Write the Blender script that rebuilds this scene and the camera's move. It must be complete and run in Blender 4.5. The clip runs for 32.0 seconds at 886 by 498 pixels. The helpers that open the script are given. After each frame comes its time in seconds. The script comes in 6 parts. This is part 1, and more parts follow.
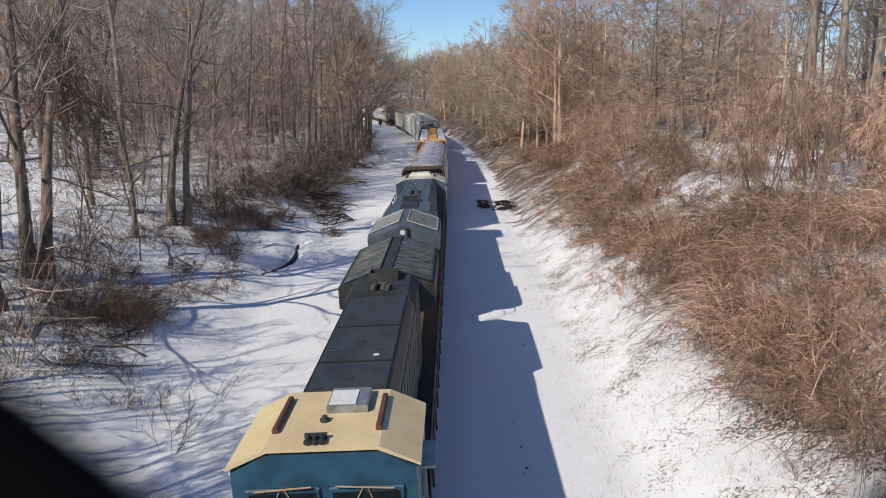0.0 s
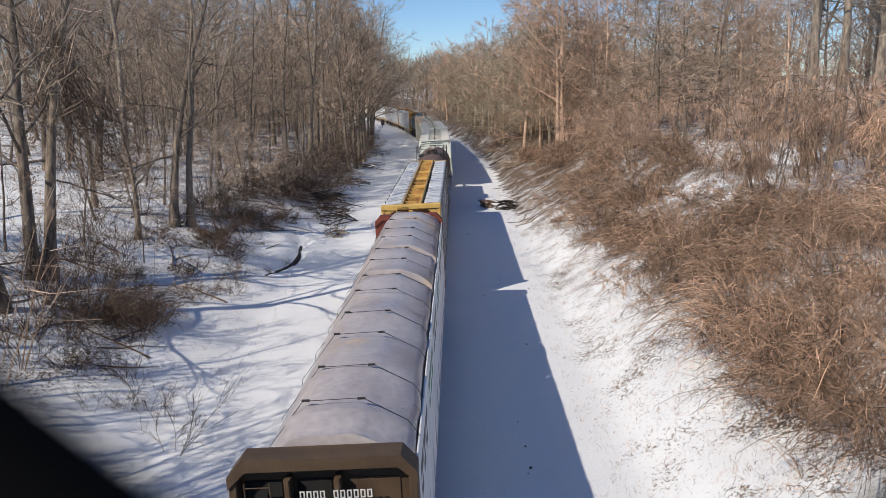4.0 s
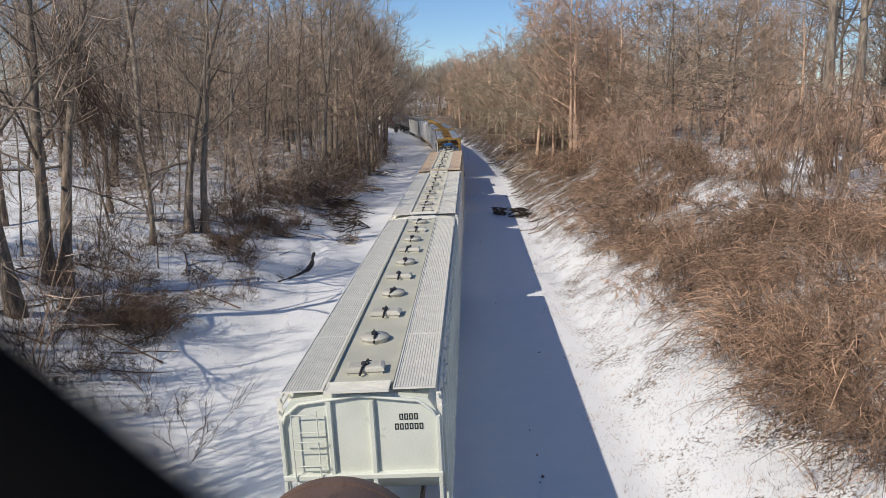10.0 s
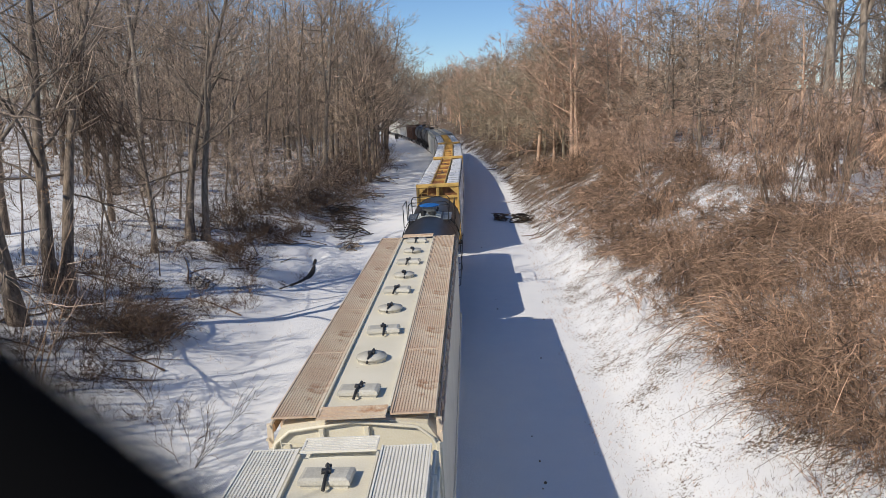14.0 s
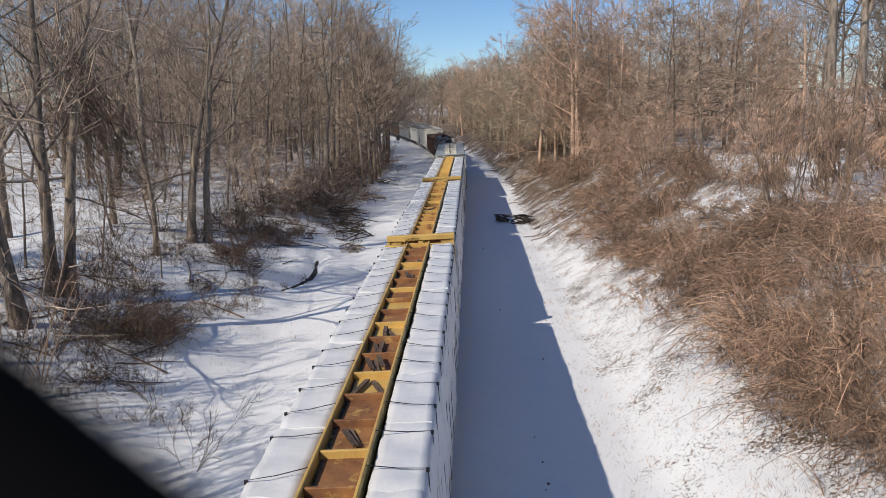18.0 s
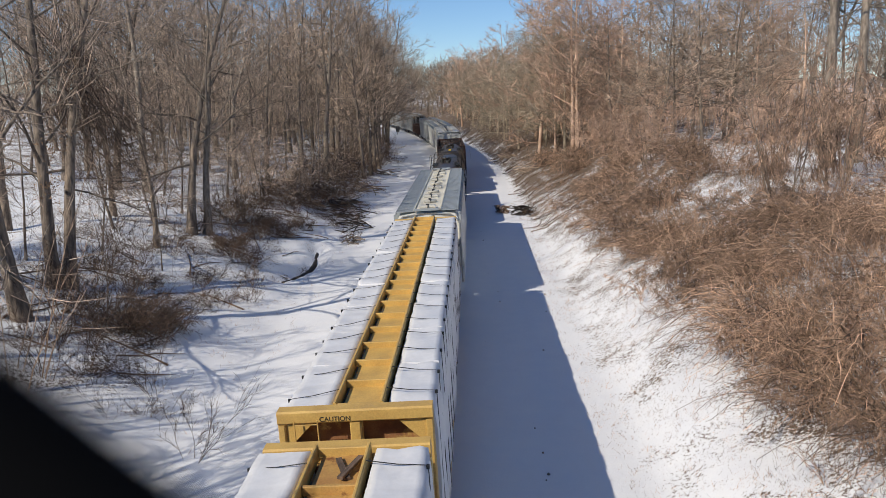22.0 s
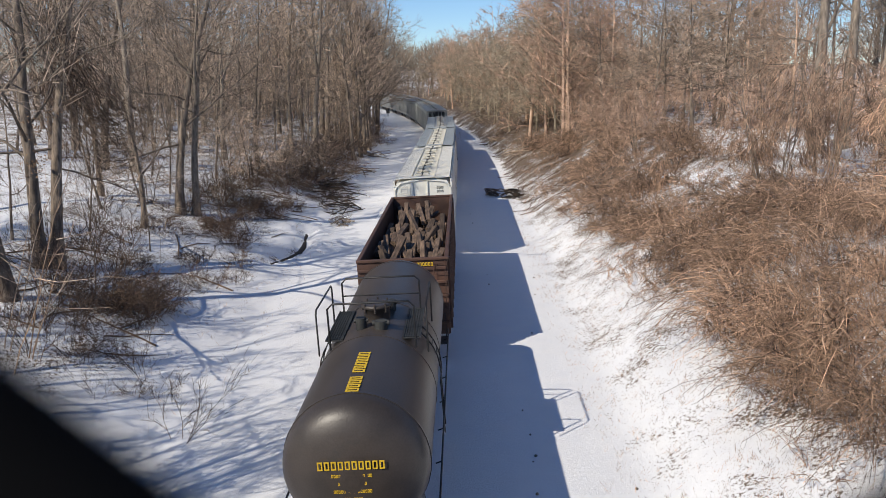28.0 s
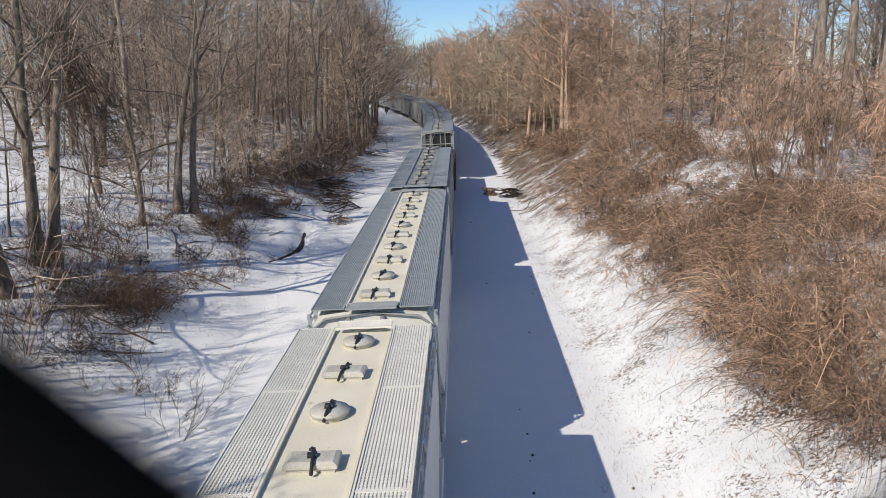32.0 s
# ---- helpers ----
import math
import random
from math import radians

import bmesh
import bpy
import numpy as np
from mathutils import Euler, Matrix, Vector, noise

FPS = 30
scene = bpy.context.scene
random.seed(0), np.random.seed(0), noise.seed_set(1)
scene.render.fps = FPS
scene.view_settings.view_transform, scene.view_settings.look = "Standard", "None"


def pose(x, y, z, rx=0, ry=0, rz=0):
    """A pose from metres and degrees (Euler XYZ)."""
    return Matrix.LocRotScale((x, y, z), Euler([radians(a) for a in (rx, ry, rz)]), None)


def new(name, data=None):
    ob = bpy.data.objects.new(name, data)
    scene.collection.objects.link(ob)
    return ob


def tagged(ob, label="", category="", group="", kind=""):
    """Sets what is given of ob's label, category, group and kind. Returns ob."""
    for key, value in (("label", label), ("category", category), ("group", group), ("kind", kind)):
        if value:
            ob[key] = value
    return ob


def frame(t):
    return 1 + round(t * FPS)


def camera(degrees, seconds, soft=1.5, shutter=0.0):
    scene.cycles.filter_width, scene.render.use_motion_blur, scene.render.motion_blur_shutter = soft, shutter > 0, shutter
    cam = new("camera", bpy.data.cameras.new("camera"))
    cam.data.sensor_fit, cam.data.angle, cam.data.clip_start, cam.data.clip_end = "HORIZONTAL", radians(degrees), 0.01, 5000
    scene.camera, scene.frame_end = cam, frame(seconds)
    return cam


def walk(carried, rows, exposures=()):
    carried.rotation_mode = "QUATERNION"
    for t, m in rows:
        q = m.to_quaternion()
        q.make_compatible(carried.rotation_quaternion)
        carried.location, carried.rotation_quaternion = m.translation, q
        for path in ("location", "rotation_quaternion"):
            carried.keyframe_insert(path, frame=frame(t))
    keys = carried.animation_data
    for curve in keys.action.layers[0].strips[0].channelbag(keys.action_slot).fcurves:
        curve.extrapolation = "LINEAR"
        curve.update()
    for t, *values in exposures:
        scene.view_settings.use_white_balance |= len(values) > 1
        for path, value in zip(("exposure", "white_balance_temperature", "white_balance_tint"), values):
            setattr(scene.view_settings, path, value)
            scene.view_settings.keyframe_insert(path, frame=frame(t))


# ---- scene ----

# ================= camera =================
EYE = (0.0, 0.0, 10.25)
cam = camera(59.5, 32.0, soft=0.6)
cam.data.dof.use_dof, cam.data.dof.focus_distance, cam.data.dof.aperture_fstop = True, 40.0, 11.0
# seconds, Euler angles and sideways drift of the hand-held camera on the bridge
TURNS = [
    (0, 77.952, -0.050, 0.756, 0.0027),
    (0.5, 77.956, 0.048, 0.816, 0.0027),
    (1, 77.923, 0.080, 0.858, 0.0026),
    (1.5, 77.861, 0.129, 0.831, 0.0025),
    (2, 77.837, 0.201, 0.758, 0.0024),
    (2.5, 77.825, 0.237, 0.745, 0.0024),
    (3, 77.829, 0.249, 0.755, 0.0022),
    (3.5, 77.878, 0.281, 0.823, 0.0023),
    (5.5, 78.219, 0.305, 1.155, 0.0022),
    (6, 78.301, 0.289, 1.228, 0.0021),
    (6.5, 78.369, 0.297, 1.302, 0.0015),
    (7, 78.449, 0.265, 1.412, 0.0012),
    (7.5, 78.484, 0.318, 1.533, 0.0008),
    (8, 78.485, 0.228, 1.654, 0.0004),
    (8.5, 78.465, 0.215, 1.742, 0.0000),
    (9, 78.435, 0.228, 1.781, -0.0003),
    (9.5, 78.437, 0.203, 1.834, -0.0004),
    (10, 78.497, 0.194, 1.879, -0.0005),
    (10.5, 78.573, 0.180, 1.907, -0.0004),
    (11, 78.702, 0.195, 1.936, -0.0005),
    (11.5, 78.824, 0.233, 1.948, -0.0005),
    (12, 78.908, 0.277, 1.975, -0.0004),
    (12.5, 78.933, 0.318, 1.963, -0.0004),
    (13, 78.951, 0.384, 1.971, -0.0006),
    (13.5, 78.944, 0.437, 1.969, -0.0005),
    (14, 78.951, 0.519, 1.913, -0.0004),
    (14.5, 78.977, 0.612, 1.845, -0.0004),
    (16.5, 79.236, 0.603, 1.749, -0.0003),
    (17, 79.239, 0.638, 1.783, -0.0003),
    (17.5, 79.175, 0.761, 1.886, 0.0000),
    (18, 79.048, 0.783, 1.994, 0.0002),
    (18.5, 78.800, 0.850, 2.088, 0.0008),
    (19, 78.502, 0.810, 2.074, 0.0013),
    (19.5, 78.230, 0.845, 2.056, 0.0014),
    (20, 78.096, 0.841, 2.000, 0.0016),
    (20.5, 78.101, 0.865, 1.967, 0.0015),
    (21, 78.202, 0.880, 1.974, 0.0015),
    (21.5, 78.291, 0.949, 1.950, 0.0015),
    (22, 78.417, 0.955, 1.966, 0.0015),
    (22.5, 78.546, 0.930, 1.964, 0.0016),
    (23, 78.700, 0.788, 2.002, 0.0016),
    (23.5, 78.778, 0.659, 1.959, 0.0016),
    (24, 78.707, 0.574, 1.838, 0.0015),
    (24.5, 78.525, 0.509, 1.577, 0.0013),
    (25, 78.220, 0.484, 1.335, 0.0015),
    (25.5, 77.999, 0.547, 1.224, 0.0015),
    (27.5, 77.382, 0.447, 1.420, 0.0023),
    (28, 77.123, 0.366, 1.299, 0.0023),
    (28.5, 76.978, 0.281, 1.186, 0.0020),
    (29, 76.959, 0.147, 1.156, 0.0019),
    (29.5, 76.982, 0.058, 1.148, 0.0016),
    (30, 77.016, -0.028, 1.173, 0.0012),
    (30.5, 77.051, -0.107, 1.197, 0.0010),
    (31, 77.041, -0.024, 1.190, 0.0010),
    (31.5, 77.051, 0.026, 1.186, 0.0011),
    (32, 77.048, 0.083, 1.205, 0.0011),
]
# ================= light =================
SUN_AZ, SUN_EL = radians(226.0), radians(37.5)
world = bpy.data.worlds.new("world")
scene.world = world
world.use_nodes = True
wn = world.node_tree.nodes
sky = wn.new("ShaderNodeTexSky")
sky.sky_type, sky.sun_disc = "NISHITA", False
sky.sun_elevation, sky.sun_rotation = SUN_EL, SUN_AZ
sky.air_density, sky.dust_density, sky.ozone_density = 0.8, 0.0, 4.5
wn["Background"].inputs["Strength"].default_value = 0.122
tint = wn.new("ShaderNodeMixRGB")
tint.blend_type, tint.inputs[0].default_value, tint.inputs[2].default_value = "MULTIPLY", 1.0, (0.90, 1.0, 1.10, 1)
world.node_tree.links.new(sky.outputs["Color"], tint.inputs[1])
world.node_tree.links.new(tint.outputs[0], wn["Background"].inputs["Color"])
sun_data = bpy.data.lights.new("sun", "SUN")
sun_data.energy, sun_data.angle, sun_data.color = 4.9, radians(0.5), (1.0, 0.915, 0.78)
sun = new("sun", sun_data)
to_sun = Vector((math.sin(SUN_AZ) * math.cos(SUN_EL), math.cos(SUN_AZ) * math.cos(SUN_EL), math.sin(SUN_EL)))
sun.matrix_world = Matrix.Translation((0, 0, 60)) @ to_sun.to_track_quat("Z", "Y").to_matrix().to_4x4()
walk(cam, [(t, pose(EYE[0] + dx, EYE[1], EYE[2], rx, ry, rz)) for t, rx, ry, rz, dx in TURNS], [(0.0, -0.25, 6520, 10), (3.0, -0.25, 6520, 10), (6.0, -0.34, 6520, 10), (25.0, -0.31, 6520, 10), (28.0, -0.19, 6520, 10), (32.0, -0.22, 6520, 10)])

# ================= materials =================
def mat(name, a, b=None, scale=3.0, rough=0.6, metal=0.0, bump=0.15, fine=30.0, stain=None, stain_scale=1.2, stain_at=0.58, stretch=(1, 1, 1), rand=0.0, island=0.0):
    """A painted, woody or mineral surface: two tones at a large and a small scale, stains with soft edges and a fine relief."""
    m = bpy.data.materials.new(name)
    m.use_nodes = True
    nt = m.node_tree
    n, l = nt.nodes, nt.links
    bsdf = n["Principled BSDF"]
    b = b or tuple(v * 0.75 for v in a)
    co = n.new("ShaderNodeTexCoord")
    mp = n.new("ShaderNodeMapping")
    mp.inputs["Scale"].default_value = stretch
    l.new(co.outputs["Object"], mp.inputs["Vector"])
    big = n.new("ShaderNodeTexNoise")
    big.inputs["Scale"].default_value, big.inputs["Detail"].default_value = scale, 6.0
    l.new(mp.outputs[0], big.inputs["Vector"])
    small = n.new("ShaderNodeTexNoise")
    small.inputs["Scale"].default_value, small.inputs["Detail"].default_value = fine, 4.0
    l.new(mp.outputs[0], small.inputs["Vector"])
    ramp = n.new("ShaderNodeValToRGB")
    ramp.color_ramp.elements[0].position, ramp.color_ramp.elements[1].position = 0.36, 0.66
    ramp.color_ramp.elements[0].color, ramp.color_ramp.elements[1].color = (*b, 1), (*a, 1)
    l.new(big.outputs["Fac"], ramp.inputs["Fac"])
    col = ramp.outputs["Color"]
    if stain:
        st = n.new("ShaderNodeTexNoise")
        st.inputs["Scale"].default_value, st.inputs["Detail"].default_value = stain_scale, 9.0
        st.inputs["Roughness"].default_value = 0.68
        l.new(mp.outputs[0], st.inputs["Vector"])
        sr = n.new("ShaderNodeValToRGB")
        sr.color_ramp.elements[0].position, sr.color_ramp.elements[1].position = stain_at, stain_at + 0.1
        l.new(st.outputs["Fac"], sr.inputs["Fac"])
        mx = n.new("ShaderNodeMixRGB")
        l.new(sr.outputs["Color"], mx.inputs[0])
        l.new(col, mx.inputs[1])
        mx.inputs[2].default_value = (*stain, 1)
        col = mx.outputs[0]
    sm = n.new("ShaderNodeMixRGB")
    sm.blend_type, sm.inputs[0].default_value = "OVERLAY", 0.28
    l.new(col, sm.inputs[1])
    l.new(small.outputs["Fac"], sm.inputs[2])
    col = sm.outputs[0]
    if rand:
        oi = n.new("ShaderNodeObjectInfo")
        rr = n.new("ShaderNodeMapRange")
        rr.inputs["To Min"].default_value, rr.inputs["To Max"].default_value = 1 - rand, 1 + rand
        l.new(oi.outputs["Random"], rr.inputs["Value"])
        hs = n.new("ShaderNodeHueSaturation")
        l.new(rr.outputs[0], hs.inputs["Value"])
        l.new(col, hs.inputs["Color"])
        col = hs.outputs[0]
    if island:
        ge = n.new("ShaderNodeNewGeometry")
        ir = n.new("ShaderNodeMapRange")
        ir.inputs["To Min"].default_value, ir.inputs["To Max"].default_value = 1 - island, 1 + island
        l.new(ge.outputs["Random Per Island"], ir.inputs["Value"])
        hi = n.new("ShaderNodeHueSaturation")
        l.new(ir.outputs[0], hi.inputs["Value"])
        l.new(col, hi.inputs["Color"])
        col = hi.outputs[0]
    l.new(col, bsdf.inputs["Base Color"])
    rm = n.new("ShaderNodeMapRange")
    rm.inputs["To Min"].default_value, rm.inputs["To Max"].default_value = max(0.03, rough - 0.1), min(1.0, rough + 0.12)
    l.new(big.outputs["Fac"], rm.inputs["Value"])
    l.new(rm.outputs[0], bsdf.inputs["Roughness"])
    bsdf.inputs["Metallic"].default_value = metal
    if bump:
        bp = n.new("ShaderNodeBump")
        bp.inputs["Strength"].default_value, bp.inputs["Distance"].default_value = bump, 0.02
        l.new(small.outputs["Fac"], bp.inputs["Height"])
        l.new(bp.outputs[0], bsdf.inputs["Normal"])
    return m


def ground_mat():
    """Snow over leaf litter and dead grass; the litter shows through where the snow is thin."""
    m = bpy.data.materials.new("snow_ground")
    m.use_nodes = True
    n, l = m.node_tree.nodes, m.node_tree.links
    bsdf = n["Principled BSDF"]
    co = n.new("ShaderNodeTexCoord")
    def tex(scale, detail, rough=0.6, vec=None):
        t = n.new("ShaderNodeTexNoise")
        t.inputs["Scale"].default_value, t.inputs["Detail"].default_value, t.inputs["Roughness"].default_value = scale, detail, rough
        l.new(vec or co.outputs["Object"], t.inputs["Vector"])
        return t
    att = n.new("ShaderNodeAttribute")
    att.attribute_name = "thin_snow"
    coarse, mid, tiny = tex(0.5, 5), tex(10.0, 9, 0.78), tex(26, 5)
    add = n.new("ShaderNodeMath"); add.operation = "MULTIPLY_ADD"
    l.new(coarse.outputs["Fac"], add.inputs[0]); add.inputs[1].default_value = 0.5
    l.new(mid.outputs["Fac"], add.inputs[2])
    sub = n.new("ShaderNodeMath"); sub.operation = "MULTIPLY_ADD"
    l.new(att.outputs["Fac"], sub.inputs[0]); sub.inputs[1].default_value = 0.42
    l.new(add.outputs[0], sub.inputs[2])
    ramp = n.new("ShaderNodeValToRGB")
    ramp.color_ramp.elements[0].position, ramp.color_ramp.elements[1].position = 0.97, 1.04
    l.new(sub.outputs[0], ramp.inputs["Fac"])
    snow = n.new("ShaderNodeValToRGB")
    snow.color_ramp.elements[0].color, snow.color_ramp.elements[1].color = (0.80, 0.82, 0.86, 1), (0.90, 0.90, 0.90, 1)
    l.new(tex(1.1, 6).outputs["Fac"], snow.inputs["Fac"])
    litter = n.new("ShaderNodeValToRGB")
    litter.color_ramp.elements[0].color, litter.color_ramp.elements[1].color = (0.055, 0.040, 0.028, 1), (0.22, 0.155, 0.105, 1)
    l.new(tex(14, 6, 0.7).outputs["Fac"], litter.inputs["Fac"])
    mix = n.new("ShaderNodeMixRGB")
    l.new(ramp.outputs["Color"], mix.inputs[0]); l.new(snow.outputs["Color"], mix.inputs[1]); l.new(litter.outputs["Color"], mix.inputs[2])
    l.new(mix.outputs[0], bsdf.inputs["Base Color"])
    bsdf.inputs["Roughness"].default_value = 0.75
    bp = n.new("ShaderNodeBump")
    bp.inputs["Strength"].default_value, bp.inputs["Distance"].default_value = 0.5, 0.06
    l.new(mid.outputs["Fac"], bp.inputs["Height"])
    b2 = n.new("ShaderNodeBump")
    b2.inputs["Strength"].default_value, b2.inputs["Distance"].default_value = 0.25, 0.015
    l.new(tiny.outputs["Fac"], b2.inputs["Height"]); l.new(bp.outputs[0], b2.inputs["Normal"])
    l.new(b2.outputs[0], bsdf.inputs["Normal"])
    return m


M_GROUND = ground_mat()
M_BARK = mat("bark_grey_brown", (0.30, 0.235, 0.178), (0.088, 0.068, 0.053), 7.0, 0.9, bump=0.9, fine=34, stretch=(1, 1, 0.25), rand=0.3)
M_BARKPALE = mat("bark_pale", (0.36, 0.295, 0.23), (0.15, 0.12, 0.095), 6.0, 0.9, bump=0.7, fine=30, stretch=(1, 1, 0.3), rand=0.2)
M_TWIG = mat("twigs_grey_brown", (0.60, 0.46, 0.345), (0.22, 0.163, 0.12), 1.2, 0.9, bump=0, rand=0.25, island=0.6)
M_TWIGRED = mat("twigs_reddish", (0.68, 0.47, 0.34), (0.36, 0.24, 0.17), 1.0, 0.9, bump=0, rand=0.2, island=0.55)
M_BRUSH = mat("tangled_brush", (0.56, 0.37, 0.25), (0.16, 0.104, 0.072), 1.0, 0.9, bump=0, rand=0.35, island=0.8)
M_DARKBRUSH = mat("dark_brush", (0.19, 0.125, 0.085), (0.07, 0.047, 0.034), 1.0, 0.9, bump=0, rand=0.3, island=0.75)
M_SOIL = mat("dark_wet_soil", (0.045, 0.034, 0.026), (0.022, 0.017, 0.014), 3, 0.85, bump=0.8, fine=14)
M_TWIGTAN = mat("twigs_tan", (0.50, 0.345, 0.228), (0.31, 0.208, 0.138), 0.8, 0.9, bump=0, rand=0.25, island=0.65)
M_TWIGGREEN = mat("twigs_olive", (0.46, 0.385, 0.285), (0.24, 0.20, 0.145), 0.8, 0.9, bump=0, rand=0.2, island=0.55)
M_FAR = mat("far_twigs_grey_brown", (0.36, 0.285, 0.205), (0.17, 0.135, 0.10), 0.06, 0.9, bump=0, island=0.6)
M_LEAF = mat("dead_leaves", (0.34, 0.22, 0.13), (0.20, 0.12, 0.07), 4, 0.9, bump=0)
M_STEEL = mat("dark_steel", (0.045, 0.045, 0.048), (0.028, 0.028, 0.03), 3, 0.5, 0.3, stain=(0.10, 0.055, 0.03), stain_at=0.6)
M_RAIL = mat("rail_steel", (0.30, 0.27, 0.25), (0.16, 0.11, 0.08), 3, 0.4, 0.8)
M_TIEWOOD = mat("creosote_wood", (0.175, 0.118, 0.082), (0.055, 0.038, 0.029), 2.2, 0.85, bump=0.5, fine=18, stretch=(6, 1, 6), rand=0.45)
M_CONCRETE = mat("concrete", (0.42, 0.40, 0.37), (0.30, 0.29, 0.27), 1.2, 0.9, stain=(0.2, 0.19, 0.17))
M_BLACKVINYL = mat("black_vinyl_wire", (0.004, 0.004, 0.0045), (0.003, 0.003, 0.003), 40, 0.85, bump=0)
M_BLACKVINYL.node_tree.nodes["Principled BSDF"].inputs["Specular IOR Level"].default_value = 0.05
M_GALV = mat("galvanised", (0.42, 0.43, 0.44), (0.28, 0.29, 0.30), 6, 0.42, 0.6)


# ================= mesh helpers =================
class Geo:
    """Collects vertices and faces; every primitive has its own vertices, so that flat and round faces shade apart."""

    def __init__(self):
        self.v, self.f, self.s = [], [], []

    def add(self, verts, faces, smooth=False):
        o = len(self.v)
        self.v.extend(tuple(p) for p in verts)
        self.f.extend(tuple(i + o for i in f) for f in faces)
        self.s.extend([smooth] * len(faces))
        return self

    def box(self, x0, x1, y0, y1, z0, z1, c=0.0):
        """A box, with its long edges chamfered by c."""
        if c <= 0:
            v = [(x, y, z) for x in (x0, x1) for y in (y0, y1) for z in (z0, z1)]
            return self.add(v, [(0, 1, 3, 2), (4, 6, 7, 5), (0, 4, 5, 1), (2, 3, 7, 6), (0, 2, 6, 4), (1, 5, 7, 3)])
        d = (x1 - x0, y1 - y0, z1 - z0)
        ax = d.index(max(d))
        lo, hi = (x0, y0, z0), (x1, y1, z1)
        a, b = [i for i in range(3) if i != ax]
        ring = [(lo[a] + c, lo[b]), (hi[a] - c, lo[b]), (hi[a], lo[b] + c), (hi[a], hi[b] - c), (hi[a] - c, hi[b]), (lo[a] + c, hi[b]), (lo[a], hi[b] - c), (lo[a], lo[b] + c)]
        vs = []
        for e in (lo[ax], hi[ax]):
            for p, q in ring:
                w = [0, 0, 0]
                w[ax], w[a], w[b] = e, p, q
                vs.append(w)
        fs = [(i, (i + 1) % 8, 8 + (i + 1) % 8, 8 + i) for i in range(8)] + [tuple(range(7, -1, -1)), tuple(range(8, 16))]
        return self.add(vs, fs)

    def tube(self, pts, radii, n=6, smooth=True, caps=True):
        """A round bar along the points."""
        pts = [Vector(p) for p in pts]
        if not isinstance(radii, (list, tuple)):
            radii = [radii] * len(pts)
        rings = []
        for i, p in enumerate(pts):
            d = (pts[min(i + 1, len(pts) - 1)] - pts[max(i - 1, 0)])
            d = d.normalized() if d.length > 1e-9 else Vector((0, 0, 1))
            u = d.orthogonal().normalized() if i == 0 else (u - d * u.dot(d)).normalized()
            w = d.cross(u)
            rings.append([p + (u * math.cos(k * math.tau / n) + w * math.sin(k * math.tau / n)) * radii[i] for k in range(n)])
        vs = [q for r in rings for q in r]
        fs = [(i * n + k, i * n + (k + 1) % n, (i + 1) * n + (k + 1) % n, (i + 1) * n + k) for i in range(len(pts) - 1) for k in range(n)]
        self.add(vs, fs, smooth)
        if caps:
            self.add(rings[0], [tuple(range(n - 1, -1, -1))])
            self.add(rings[-1], [tuple(range(n))])
        return self

    def prism(self, profile, y0, y1, smooth=False):
        """A closed (x, z) outline drawn out along y."""
        n = len(profile)
        vs = [(x, y, z) for y in (y0, y1) for x, z in profile]
        self.add(vs, [(i, i + n, (i + 1) % n + n, (i + 1) % n) for i in range(n)], smooth)
        self.add([(x, y0, z) for x, z in profile], [tuple(range(n))])
        return self.add([(x, y1, z) for x, z in profile], [tuple(range(n - 1, -1, -1))])

    def loft(self, sections, smooth=False, caps=True):
        """Rings of equal count joined in order."""
        n = len(sections[0])
        vs = [p for r in sections for p in r]
        fs = [(i * n + k, (i + 1) * n + k, (i + 1) * n + (k + 1) % n, i * n + (k + 1) % n) for i in range(len(sections) - 1) for k in range(n)]
        self.add(vs, fs, smooth)
        if caps:
            self.add(sections[0], [tuple(range(n))])
            self.add(sections[-1], [tuple(range(n - 1, -1, -1))])
        return self

    def mesh(self, name, material):
        me = bpy.data.meshes.new(name)
        me.from_pydata(self.v, [], self.f)
        me.polygons.foreach_set("use_smooth", self.s)
        me.materials.append(material)
        me.update()
        return me


def part(name, geo, material, parent, label=""):
    """One mesh object under a thing or under a part."""
    me = geo if isinstance(geo, bpy.types.Mesh) else geo.mesh(name, material)
    ob = new(name, me)
    ob.parent = parent
    if label:
        ob["label"] = label
    return ob


def thing(name, label, category, group="", m=None, kind=""):
    ob = new(name)
    ob.empty_display_size = 0.3
    if m is not None:
        ob.matrix_basis = m
    return tagged(ob, label, category, group, kind)


# ================= the plan: a railway in a shallow cutting, with a left-hand curve ahead =================
TRACK_X, STRAIGHT, RADIUS = -1.9, 75.0, 575.0


def track(s):
    """Place and heading (degrees, anticlockwise) on the centre line at the run length s."""
    if s <= STRAIGHT:
        return TRACK_X, s, 0.0
    a = (s - STRAIGHT) / RADIUS
    return TRACK_X - RADIUS * (1 - math.cos(a)), STRAIGHT + RADIUS * math.sin(a), math.degrees(a)


def lateral(x, y):
    """Distance to the right of the centre line."""
    if y <= STRAIGHT:
        return x - TRACK_X
    return math.hypot(x - (TRACK_X - RADIUS), y - STRAIGHT) - RADIUS


def at_side(u, s):
    """The place u metres to the right of the centre line at the run length s."""
    x, y, h = track(s)
    return x + u * math.cos(radians(h)), y + u * math.sin(radians(h))


def ease(a, b, t):
    t = min(1.0, max(0.0, (t - a) / (b - a)))
    return t * t * (3 - 2 * t)


def ditch(y):
    """How far left of the track the drainage ditch runs."""
    return 8.5 - 0.65 * math.sin(math.pi * (y - 42) / 9)


